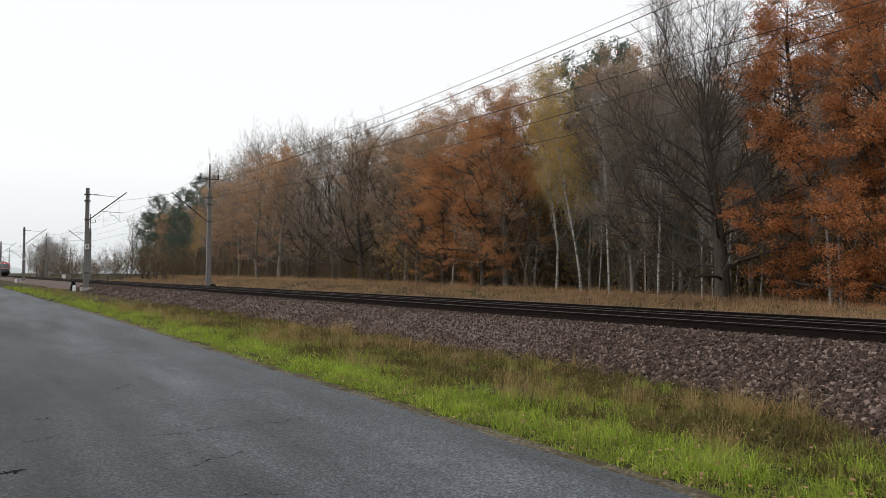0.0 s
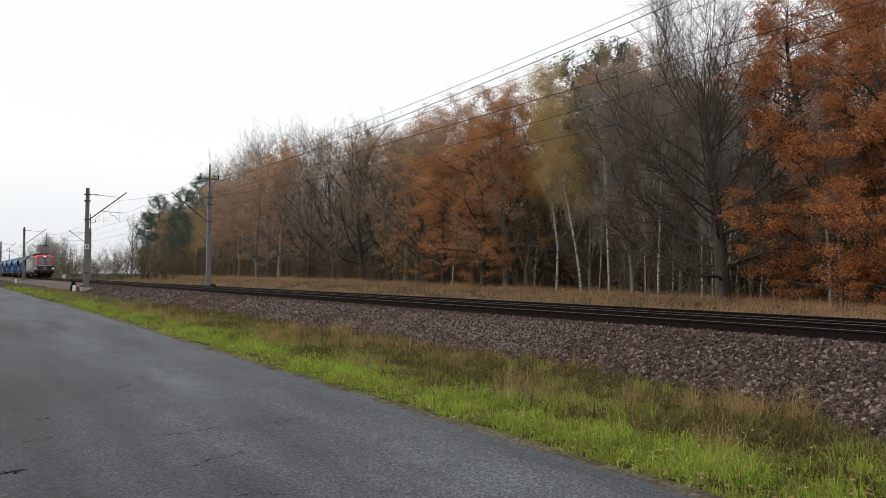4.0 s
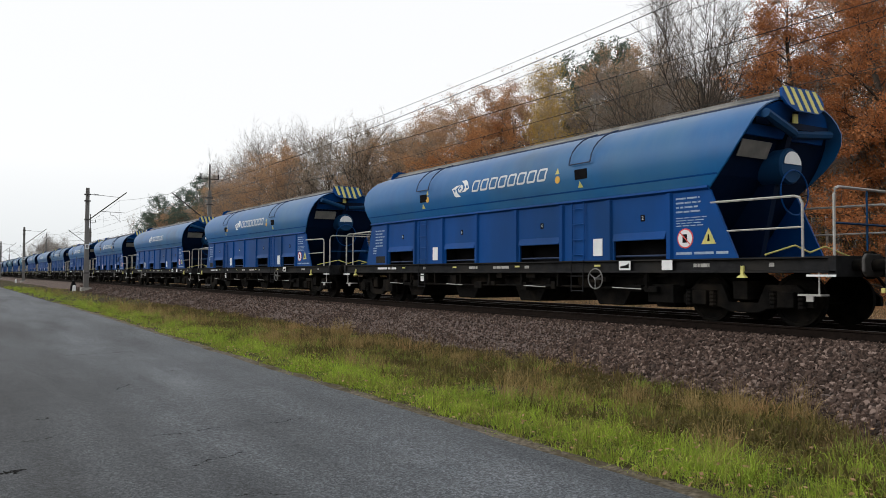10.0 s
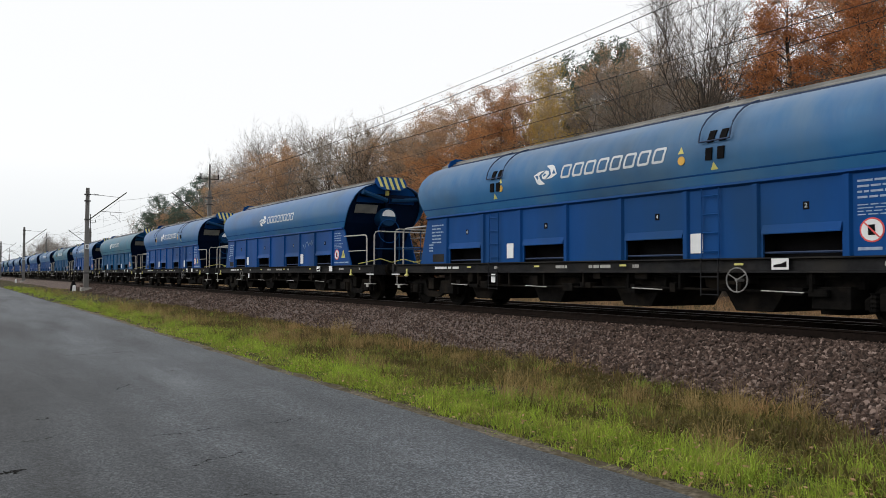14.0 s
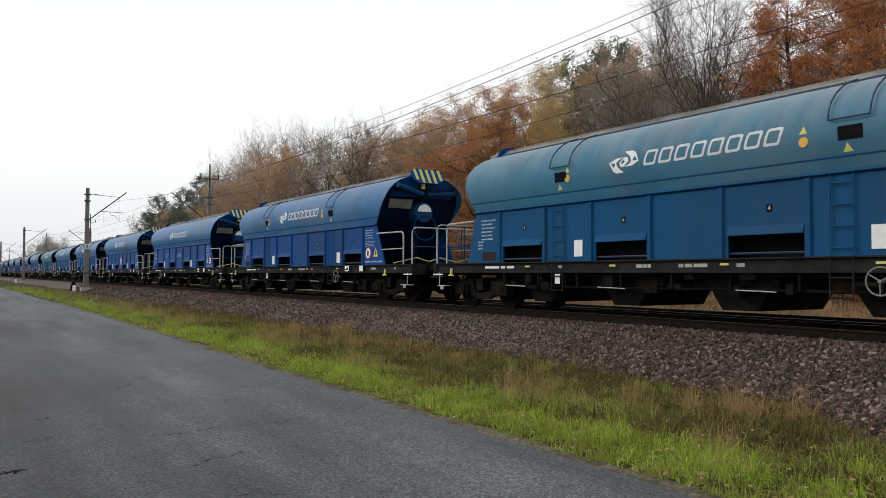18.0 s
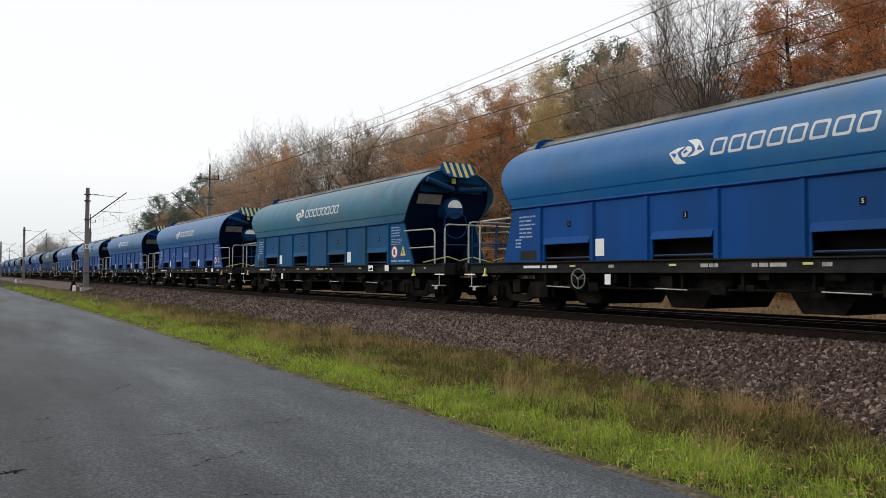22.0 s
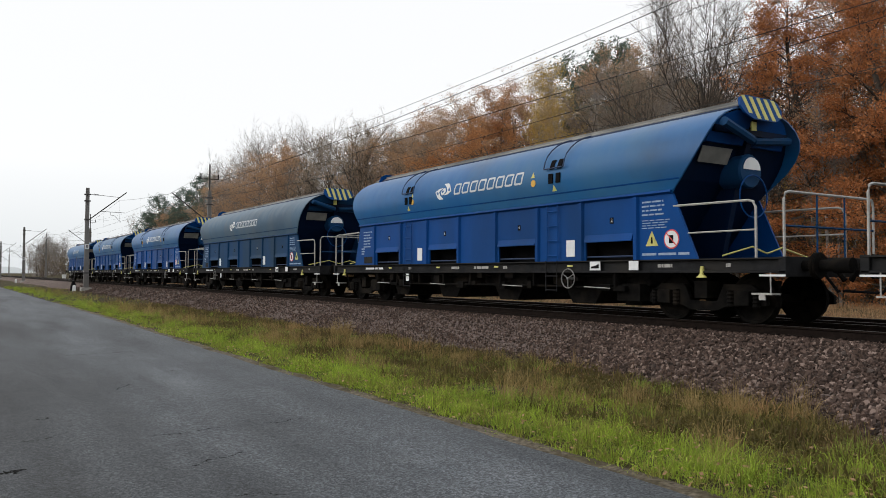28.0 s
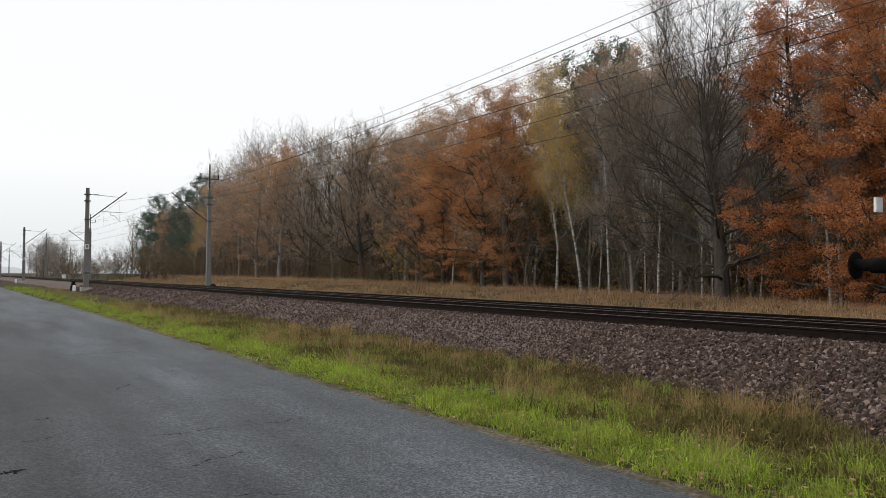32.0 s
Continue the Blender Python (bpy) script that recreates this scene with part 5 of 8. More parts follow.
        for s in (-1, 1):
            Geo().tube([(9.02 * d, s * 0.4, 0.95), (9.25 * d, s * 0.4, 0.6), (9.12 * d, s * 0.3, 0.5)], 0.03, 6).ob("brake_hose", BLACK, loco)
        # door, window, grips on both sides
        for s in (-1, 1):
            fr = Geo().box(min(6.12 * d, 7.12 * d), max(6.12 * d, 7.12 * d), min(s * 1.495, s * 1.507), max(s * 1.495, s * 1.507), 1.40, 3.30)
            door = fr.ob("cab_door", LOCO_GREY, loco, "grey cab door", bevel=0.004)
            ol = Geo()
            for a, b, z0, z1 in ((6.10, 6.125, 1.38, 3.32), (7.115, 7.14, 1.38, 3.32), (6.1, 7.14, 3.30, 3.325)):
                ol.box(min(a * d, b * d), max(a * d, b * d), min(s * 1.499, s * 1.5085), max(s * 1.499, s * 1.5085), z0, z1)
            ol.ob("door_gap", BLACK, door, "dark gap round the door")
            rect = lambda e: [((u + cu) * d, z) for u, z, cu in ((6.70 - e, 2.60 - e, 0), (7.04 + e, 2.60 - e, 0), (7.10 + e, 2.66, 0), (7.10 + e, 3.12, 0), (7.04, 3.20 + e, 0), (6.72, 3.20 + e, 0), (6.64 - e, 3.12, 0), (6.64 - e, 2.66, 0))]
            win = Geo().prism(rect(0.03), "y", s * 1.50, s * 1.516).ob("door_window", BLACK, door, "rounded black window frame")
            Geo().prism(rect(0.0), "y", s * 1.505, s * 1.520).ob("pane", mat_window, win, "pale reflecting window pane")
            for u in (6.12, 7.2):
                h = Geo().tube([(u * d, s * 1.50, 2.86), (u * d, s * 1.56, 2.84), (u * d, s * 1.56, 1.30), (u * d, s * 1.50, 1.27)], 0.015, 6)
                h.ob("grab_rail", RAILING, loco, "pale grab rail beside the door")
            Geo().box(min(6.85 * d, 7.05 * d), max(6.85 * d, 7.05 * d), min(s * 1.507, s * 1.535), max(s * 1.507, s * 1.535), 1.84, 1.875).ob("door_handle", BLACK, door)
            Geo().lathe((5.95 * d, s * 1.54, 3.06), [(0.05, -0.04), (0.055, 0.0), (0.05, 0.04)], 10).ob("side_camera", SOLE, loco, "small rear-view camera pod")
            Geo().box(min(7.83 * d, 7.89 * d), max(7.83 * d, 7.89 * d), min(s * 1.5, s * 1.508), max(s * 1.5, s * 1.508), 2.74, 3.36).ob("red_stripe", LOCO_RED, loco, "narrow red stripe on the cab side")
            Geo().box(min(8.165 * d, 8.185 * d), max(8.165 * d, 8.185 * d), min(s * 1.493, s * 1.506), max(s * 1.493, s * 1.506), 1.37, 3.36).ob("cab_joint", BLACK, loco, "dark panel joint")
            # steps under the door
            ladder = Geo()
            for u in (6.30, 6.85):
                ladder.box(min(u * d, (u + 0.04) * d), max(u * d, (u + 0.04) * d), min(s * 1.36, s * 1.46), max(s * 1.36, s * 1.46), 0.42, 1.0)
            for z0 in (0.44, 0.72):
                ladder.box(min(6.30 * d, 6.89 * d), max(6.30 * d, 6.89 * d), min(s * 1.30, s * 1.46), max(s * 1.30, s * 1.46), z0, z0 + 0.03)
            ladder.ob("door_steps", SOLE, loco, "dark steps under the cab door")
            Geo().box(min(6.38 * d, 6.82 * d), max(6.38 * d, 6.82 * d), min(s * 1.48, s * 1.492), max(s * 1.48, s * 1.492), 1.05, 1.28).ob("step_hole", BLACK, loco, "black foot opening in the sill")
            # apron of the sill beyond the front bogie
            Geo().prism([(6.95 * d, 0.985), (7.3 * d, 0.80), (8.4 * d, 0.78), (8.4 * d, 0.985)], "y", s * 1.38, s * 1.455).ob("cab_apron", LOCO_DARK, loco, "dark grey apron under the cab")
    y = -1.5
    rng = random.Random(8)
    emblem(loco, lambda a, b, c: (-3.55 + a * 1.75 + b * 0.3, y - 0.008 + c, 2.28 + b), 1.22, LETTER, "large dulled white emblem of two bent shapes")
    letter_blocks(loco, lambda u, z, c: (u, y - 0.008 + c, z), -1.98, 5.22, 1.82, 2.70, LETTER, "large dulled white lettering as a plain block", 0.06, 0.115)
    for s in (1,):
        letter_blocks(loco, lambda u, z, c: (u, 1.508 - c, z), -1.98, 5.22, 1.82, 2.70, LETTER, "large dulled white lettering as a plain block", 0.06, 0.115)
    bars(loco, "number_bar", -5.75, -4.6, 1.42, 1.54, y, 1, WHITE, "white side number as plain bars", rng, 0.1)
    for u, w in ((5.45, 0.35), (-5.7, 0.35)):
        Geo().box(u, u + w, y - 0.008, y, 2.28, 2.32).ob("white_dash", WHITE, loco, "short white dash")
    bars(loco, "side_writing", 7.86, 7.92, 1.95, 2.66, y, 9, RAILING, "small vertical writing as pale bars", rng, 0.3)
    ys = -1.487
    for u, w, m in ((-4.9, 0.6, RAILING), (-3.2, 0.6, RAILING), (-1.0, 0.5, WHITE), (-0.2, 1.5, WHITE), (1.55, 0.35, WHITE), (3.05, 0.4, WHITE), (3.6, 0.3, WHITE), (4.0, 0.95, YELLOW)):
        bars(loco, "sill_writing", u, u + w, 1.17, 1.26, ys, 1, m, "small writing on the sill as plain bars", rng, 0.1)
    for k in range(5):
        Geo().box(5.72 + 0.02 * (k % 2), 5.86 + 0.02 * (k % 2), ys - 0.004, ys, 1.05 + k * 0.09, 1.10 + k * 0.09).ob("jack_mark", WHITE, loco)
    for u in (-1.75, -1.25, 1.35, 2.1, 8.3 - 0.75):
        Geo().lathe((u, ys, 1.2), [(0.09, -0.012), (0.09, 0.01)], 12).ob("sill_port", BLACK, loco, "round black port in the sill")
    for k, u in enumerate(np.linspace(-5.6, 5.6, 12)):
        Geo().box(u - 0.02, u + 0.02, ys - 0.004, ys, 1.01, 1.05).ob("sill_tag", WHITE, loco)
    # running gear
    for c in (4.6, -4.6):
        bg = Geo()
        for yy in (-1.12, 1.12):
            bg.prism([(c - 2.2, 0.68), (c - 1.0, 0.95), (c + 1.0, 0.95), (c + 2.2, 0.68), (c + 2.2, 0.52), (c + 0.9, 0.56), (c + 0.5, 0.44), (c - 0.5, 0.44), (c - 0.9, 0.56), (c - 2.2, 0.52)], "y", yy - 0.07, yy + 0.07)
        bg.box(c - 0.4, c + 0.4, -1.1, 1.1, 0.5, 0.9)
        bogie = bg.ob("bogie", RUNNING, loco, "black bogie frame caked with brake dust", bevel=0.02)
        for a in (-1.5, 1.5):
            for yy in (-0.75, 0.75):
                wheel(bogie, c + a, yy, 0.62)
            Geo().tube([(c + a, -0.75, 0.62), (c + a, 0.75, 0.62)], 0.1, 8).ob("axle", RUNNING, bogie)
            for s in (-1, 1):
                Geo().lathe((c + a, s * 1.16, 0.62), [(0.20, -0.1), (0.2, 0.06), (0.14, 0.1)] if s > 0 else [(0.20, 0.1), (0.2, -0.06), (0.14, -0.1)], 12).ob("axle_box", RUNNING, bogie, smooth=True)
                for o in (-0.38, 0.38):
                    Geo().lathe((c + a + o, s * 1.14, 0), [(r, z) for k in range(6) for r, z in ((0.06, 0.55 + k * 0.07), (0.095, 0.57 + k * 0.07), (0.095, 0.60 + k * 0.07), (0.06, 0.61 + k * 0.07))], 8, "z").ob("coil_spring", SOLE, bogie)
        for s in (-1, 1):
            Geo().tube([(c - 0.9, s * 1.3, 0.78), (c + 0.7, s * 1.3, 0.70)], 0.045, 7).ob("damper", SOLE, bogie, "grey oil damper")
            Geo().tube([(c + 0.2, s * 1.28, 0.98), (c + 0.2, s * 1.28, 0.5)], 0.05, 7).ob("damper", SOLE, bogie, "grey oil damper")
    Geo().box(-2.1, 2.0, -1.25, 1.25, 0.30, 0.98).ob("underfloor_case", RUNNING, loco, "black underfloor equipment case", bevel=0.03)
    for u0, u1 in ((-1.9, -0.9), (-0.7, 0.4), (0.6, 1.8)):
        Geo().box(u0, u1, -1.30, -1.24, 0.38, 0.9).ob("case_cover", SOLE, loco, "dark bolted cover", bevel=0.015)
    for u in (-0.55, -0.22):
        Geo().box(u, u + 0.24, -1.325, -1.31, 0.36, 0.62).ob("white_label", LETTER, loco, "white label on the underfloor case")
    Geo().box(0.75, 0.92, -1.325, -1.31, 0.62, 0.78).ob("white_label", LETTER, loco, "white label on the underfloor case")
    rq = random.Random(23)
    for k in range(30):
        u = rq.uniform(-7.4, 7.4)
        z0, w, h = rq.uniform(0.36, 0.78), rq.uniform(0.12, 0.5), rq.uniform(0.08, 0.24)
        yy = rq.uniform(-1.36, -1.2)
        if rq.random() < 0.6:
            Geo().box(u, u + w, yy, yy + 0.14, z0, z0 + h).ob("underfloor_fitting", RUNNING if k % 3 else SOLE, loco, "small grimy underfloor fitting", bevel=0.02)
        else:
            Geo().tube([(u, yy, z0 + 0.1), (u + 0.5 * w, yy - 0.03, z0 + 0.02), (u + 1.6 * w, yy, z0 + 0.06)], 0.028, 6).ob("underfloor_pipe", SOLE, loco, "bent grimy pipe")
    # roof gear
    for u in (-4.6, -3.2, -1.2, 0.4, 2.2):
        for yy in (-0.6, 0.1, 0.6):
            Geo().lathe((u, yy, 0), [(r, z) for k in range(5) for r, z in ((0.05, 3.86 + k * 0.055), (0.09, 3.88 + k * 0.055), (0.05, 3.9 + k * 0.055))], 8, "z").ob("insulator", RUNNING, loco, "sooty ribbed roof insulator")
    Geo().tube([(-4.6, -0.6, 4.16), (-1.2, -0.6, 4.17), (2.2, -0.6, 4.16)], 0.035, 6).ob("conductor", RUNNING, loco)
    Geo().tube([(-4.6, 0.6, 4.16), (2.2, 0.6, 4.16)], 0.03, 6).ob("conductor", RUNNING, loco)
    Geo().box(-1.5, -0.6, -0.4, 0.5, 3.86, 4.12).ob("roof_box", RUNNING, loco, "sooty roof box", bevel=0.02)
    Geo().box(0.9, 1.9, -0.5, 0.4, 3.86, 4.06).ob("roof_box", RUNNING, loco, "sooty roof box", bevel=0.02)

    rr = random.Random(17)
    for k in range(46):
        u, yy = rr.uniform(-5.6, 5.6), rr.uniform(-0.85, 0.6)
        w, h = rr.uniform(0.15, 0.7), rr.uniform(0.06, 0.34)
        Geo().box(u, u + w, yy, yy + rr.uniform(0.1, 0.35), 3.85, 3.86 + h).ob("roof_fitting", RUNNING, loco, "small sooty roof fitting", bevel=0.012)
    for k in range(7):
        u = -5.2 + k * 1.25
        Geo().tube([(u, -0.75, 3.9), (u + 0.5, -0.7, 4.08), (u + 1.1, -0.75, 4.0)], 0.028, 6).ob("roof_cable", RUNNING, loco, "black roof cable")

    def pantograph(u, up, d):
        p = thing_part("pantograph", loco, "raised black pantograph touching the wire" if up else "folded black pantograph")
        b = Geo()
        for yy in (-0.45, 0.45):
            b.tube([(u - 1.0 * d, yy, 4.06), (u + 1.0 * d, yy, 4.06)], 0.04, 6)
        for o in (-0.9, 0.0, 0.9):
            b.tube([(u + o * d, -0.5, 4.06), (u + o * d, 0.5, 4.06)], 0.035, 6)
        for o in (-0.8, 0.8):
            for yy in (-0.45, 0.45):
                b.lathe((u + o, yy, 0), [(0.06, 3.84), (0.09, 3.9), (0.06, 3.95), (0.09, 4.0), (0.05, 4.06)], 8, "z")
        b.ob("base_frame", RUNNING, p)
        foot = (u - 1.25 * d, 0, 4.10)
        knee = (u - 1.75 * d, 0, 4.96) if up else (u - 1.1 * d, 0, 4.22)
        head = (u + 0.05 * d, 0, 5.54) if up else (u + 0.95 * d, 0, 4.30)
        Geo().tube([foot, knee], 0.06, 7, 0.05).ob("lower_arm", RUNNING, p)
        arm = Geo()
        for yy in (-0.05, 0.05):
            arm.tube([(knee[0], yy, knee[2]), (head[0], yy * 8, head[2])], 0.028, 6)
        arm.tube([(foot[0] + 0.25 * d, 0, 4.1), (knee[0] - 0.18 * d, 0, knee[2] - 0.05)], 0.02, 5)
        arm.ob("upper_arm", RUNNING, p)
        hd = Geo()
        for o in (-0.22, 0.22):
            hd.tube([(head[0] + o, -0.97, head[2] - 0.15), (head[0] + o, -0.65, head[2] + 0.04), (head[0] + o, 0.65, head[2] + 0.04), (head[0] + o, 0.97, head[2] - 0.15)], 0.03, 6)
        for yy in (-0.45, 0.45):
            hd.tube([(head[0] - 0.25, yy, head[2]), (head[0] + 0.25, yy, head[2])], 0.025, 6)
        hd.ob("contact_head", RUNNING, p)

    pantograph(4.75, True, 1)
    pantograph(-4.75, False, -1)
    fp = Geo()
    for yy in (-0.45, 0.45):
        fp.tube([(5.6, yy, 4.0), (7.15, yy * 0.6, 4.12)], 0.045, 6)
    fp.tube([(7.15, -0.7, 4.10), (7.15, 0.7, 4.10)], 0.05, 6)
    fp.tube([(6.4, -0.6, 3.98), (6.4, 0.6, 3.98)], 0.04, 6)
    fp.ob("roof_horn_frame", RUNNING, loco, "black frame on the cab roof")
    return loco


def thing_part(name, parent, label):
    """A bare joint that holds sub-parts: its base plate is the mesh."""
    o = Geo().box(-0.01, 0.01, -0.01, 0.01, 3.88, 3.9).ob(name, RUNNING, parent, label)
    return o


mat_window = mat("cab_window_glass", (0.09, 0.10, 0.105), (0.14, 0.15, 0.155), 3, 0.1, spec=0.6)


# ---- overhead line ----
MAST_X = (75.0, -1.0, -77.0, -149.0, -221.0, -293.0, -365.0)
MAST_GREY = mat("weathered_mast", (0.13, 0.125, 0.12), (0.20, 0.19, 0.18), 3, 0.85, bump=0.3, c3=(0.09, 0.085, 0.08), big=0.6, stretch=(1, 1, 0.3))


def make_mast(root):
    """A tapered mast at the near track's side, its arm over the track."""
    Geo().loft([[(-0.17, -0.22, -0.5), (0.17, -0.22, -0.5), (0.17, 0.22, -0.5), (-0.17, 0.22, -0.5)], [(-0.11, -0.15, 8.65), (0.11, -0.15, 8.65), (0.11, 0.15, 8.65), (-0.11, 0.15, 8.65)]]).ob("mast", MAST_GREY, root, "tapered grey concrete mast", bevel=0.02)
    Geo().box(-0.45, 0.45, -0.45, 0.45, -0.85, -0.42).ob("footing", CONCRETE, root, "pale concrete footing", bevel=0.03)
    for z in (5.75, 7.45, 8.05, 0.9):
        Geo().box(-0.19, 0.19, -0.25, 0.25, z - 0.05, z + 0.05).ob("clamp", DARK_STEEL, root)
    Geo().tube([(0, 0.15, 5.74), (0, 3.35, 8.42)], 0.05, 7).ob("cantilever", DARK_STEEL, root, "dark slanting cantilever tube")
    tie = Geo().tube([(0, 0.15, 8.08), (0, 2.75, 7.92)], 0.022, 6).ob("tie_rod", DARK_STEEL, root, "thin tie rod")
    ins = Geo()
    for k in range(5):
        ins.lathe((0, 0.55 + 0.09 * k, 8.06), [(0.03, 0.0), (0.08, 0.02), (0.03, 0.05)], 8)
    ins.ob("insulator", SOLE, tie)
    Geo().tube([(0, 1.15, 6.55), (0, 3.2, 6.50)], 0.025, 6).ob("registration_arm", DARK_STEEL, root, "thin registration arm")
    Geo().tube([(0, 1.95, 6.5), (0, 1.95, 6.25), (0, 2.3, 6.2), (0, 2.85, 5.62)], 0.018, 6).ob("steady_arm", DARK_STEEL, root, "bent steady arm holding the wire")
    pl = Geo().box(0.235, 0.26, -0.17, 0.17, 3.05, 3.5).ob("number_plate", WHITE, root, "small white plate with a plain dark bar")
    Geo().box(0.26, 0.266, -0.1, 0.1, 3.28, 3.40).ob("plate_bar", BLACK, pl)
    Geo().box(0.26, 0.266, -0.05, 0.05, 3.12, 3.22).ob("plate_bar", BLACK, pl)


def make_pole(root):
    """A pole beyond the far track with its arm and a cross bar on top."""
    Geo().loft([[(-0.19, -0.24, -0.9), (0.19, -0.24, -0.9), (0.19, 0.24, -0.9), (-0.19, 0.24, -0.9)], [(-0.12, -0.15, 8.6), (0.12, -0.15, 8.6), (0.12, 0.15, 8.6), (-0.12, 0.15, 8.6)]]).ob("mast", MAST_GREY, root, "tapered pale grey concrete pole", bevel=0.02)
    Geo().tube([(0, 0, 8.5), (0, 0, 11.0)], 0.07, 8).ob("top_tube", DARK_STEEL, root, "dark steel tube on top of the pole")
    Geo().tube([(0, -0.8, 9.65), (0, 0.8, 9.65)], 0.04, 6).ob("cross_bar", DARK_STEEL, root)
    for y in (-0.8, 0.8):
        Geo().tube([(0, y, 9.62), (0, y, 10.1)], 0.055, 6).ob("insulator", SOLE, root)
    Geo().tube([(0, -0.15, 5.74), (0, -3.35, 8.2)], 0.05, 7).ob("cantilever", DARK_STEEL, root, "dark slanting cantilever tube")
    Geo().tube([(0, -0.15, 7.9), (0, -2.75, 7.75)], 0.022, 6).ob("tie_rod", DARK_STEEL, root)
    Geo().tube([(0, -1.15, 6.45), (0, -3.2, 6.40)], 0.025, 6).ob("registration_arm", DARK_STEEL, root)
    for z in (5.74, 7.3, 7.9):
        Geo().box(-0.2, 0.2, -0.26, 0.26, z - 0.05, z + 0.05).ob("clamp", DARK_STEEL, root)


def sag_line(xs, y, zs, dip, n=24):
    """A wire that sags between its supports."""
    pts = []
    for a, b, za, zb in zip(xs, xs[1:], zs, zs[1:]):
        for k in range(n):
            t = k / n
            pts.append((a + (b - a) * t, y, za + (zb - za) * t - dip * 4 * t * (1 - t)))
    return pts + [(xs[-1], y, zs[-1])]


def make_overhead():
    m0 = thing("catenary_mast", "tapered grey mast with a slanting arm beside the track", "catenary mast", pose(MAST_X[0], D - 2.75, 0), "catenary masts")
    make_mast(m0)
    for x in MAST_X[1:]:
        copy_thing(m0, pose(x, D - 2.75, 0))
    p0 = thing("line_pole", "pale grey pole with a cross bar and cantilever beyond the tracks", "utility pole", pose(MAST_X[0] + 5.5, D2 + 2.75, -0.1), "line poles")
    make_pole(p0)
    for x in MAST_X[1:]:
        c = copy_thing(p0, pose(x + 5.5, D2 + 2.75, -0.1))
        if x > -10:
            c.scale.z = 1.12
    p0.scale.z = 1.12
    for yc, dz, dx in ((D, 0.0, 0.0), (D2, -0.1, 5.5)):
        xs = [x + dx for x in MAST_X]
        ol = thing("overhead_wire", "sagging dark catenary wires over the track", "overhead wire", pose(0, 0, 0), "overhead wires")
        mess = sag_line(xs, yc, [7.35 + dz] * 2 + [7.65 + dz] * 5, 1.28)
        Geo().tube(mess, 0.010, 5).ob("messenger_wire", WIRE, ol)
        Geo().tube([(x, yc + (0.2 if i % 2 else -0.2), 5.6 + dz) for i, x in enumerate(xs)], 0.009, 5).ob("contact_wire", WIRE, ol)
        for i in range(0, 24 * 4, 3):
            x, y, z = mess[i]
            Geo().tube([(x, yc, z), (x, yc, 5.6 + dz)], 0.0035, 4).ob("dropper", WIRE, ol)
    fl = thing("feeder_wire", "thin dark feeder wires on the pole tops", "overhead wire", pose(0, 0, 0), "overhead wires")
    for o in (-0.8, 0.8):
        Geo().tube(sag_line([x + 5.5 for x in MAST_X], D2 + 2.75 + o, [10.85] * 2 + [9.75] * 5, 1.0), 0.009, 5).ob("wire", WIRE, fl)
    # an old telegraph pole with a cabinet at its foot, beside the far path
    tp = thing("telegraph_pole", "weathered wooden telegraph pole with two cross arms", "utility pole", pose(-204, 24, ground_z(-204, 24)))
    Geo().tube([(0, 0, -0.3), (0, 0, 7.6)], 0.13, 8, 0.09).ob("post", MAST_GREY, tp)
    for z in (6.2, 7.0):
        Geo().box(-0.05, 0.05, -1.0, 1.0, z - 0.05, z + 0.05).ob("cross_arm", MAST_GREY, tp)
        for y in (-0.9, -0.4, 0.4, 0.9):
            Geo().lathe((0, y, z), [(0.03, 0.05), (0.06, 0.10), (0.05, 0.2), (0.01, 0.22)], 8, "z").ob("insulator", CONCRETE, tp)
    cb = thing("trackside_cabinet", "pale grey trackside cabinet on a concrete foot", "cabinet", pose(-203, 22.6, ground_z(-203, 22.6)))
    Geo().box(-0.5, 0.5, -0.45, 0.45, -0.2, 0.15).ob("foot", CONCRETE, cb, bevel=0.02)
    Geo().box(-0.42, 0.42, -0.38, 0.38, 0.15, 1.35).ob("case", WHITE, cb, bevel=0.02)
    Geo().box(-0.48, 0.48, -0.44, 0.44, 1.35, 1.42).ob("lid", CONCRETE, cb, bevel=0.01)
    # small things at the foot of the nearest mast
    bx = thing("ground_cabinet", "dark covered cabinet standing at the foot of the mast", "cabinet", pose(-79.0, 9.6, -0.8))
    Geo().loft([[(-0.28, -0.25, 0), (0.28, -0.25, 0), (0.28, 0.25, 0), (-0.28, 0.25, 0)], [(-0.26, -0.22, 0.5), (0.26, -0.22, 0.5), (0.26, 0.22, 0.5), (-0.26, 0.22, 0.5)], [(-0.1, -0.1, 0.95), (0.12, -0.1, 0.95), (0.12, 0.1, 0.95), (-0.1, 0.1, 0.95)]]).ob("cover", BLACK, bx, bevel=0.03)
    Geo().tube([(0.0, 0, 0.9), (0.35, 0.2, 3.2)], 0.02, 5).ob("stay_rod", DARK_STEEL, bx)
    for x, y in ((-77.6, 9.5), (-150.5, 9.4)):
        st = thing("marker_stone", "short white marker stone in the grass", "marker stone", pose(x, y, -0.8), "marker stones")
        Geo().loft([[(-0.16, -0.14, 0), (0.16, -0.14, 0), (0.16, 0.14, 0), (-0.16, 0.14, 0)], [(-0.14, -0.12, 0.52), (0.14, -0.12, 0.52), (0.14, 0.12, 0.52), (-0.14, 0.12, 0.52)], [(-0.08, -0.07, 0.6), (0.08, -0.07, 0.6), (0.08, 0.07, 0.6), (-0.08, 0.07, 0.6)]]).ob("stone", WHITE, st, bevel=0.02)
    sg = thing("ground_box", "small black box on a post beside the far track", "track box", pose(-66.5, 18.9, -0.4))
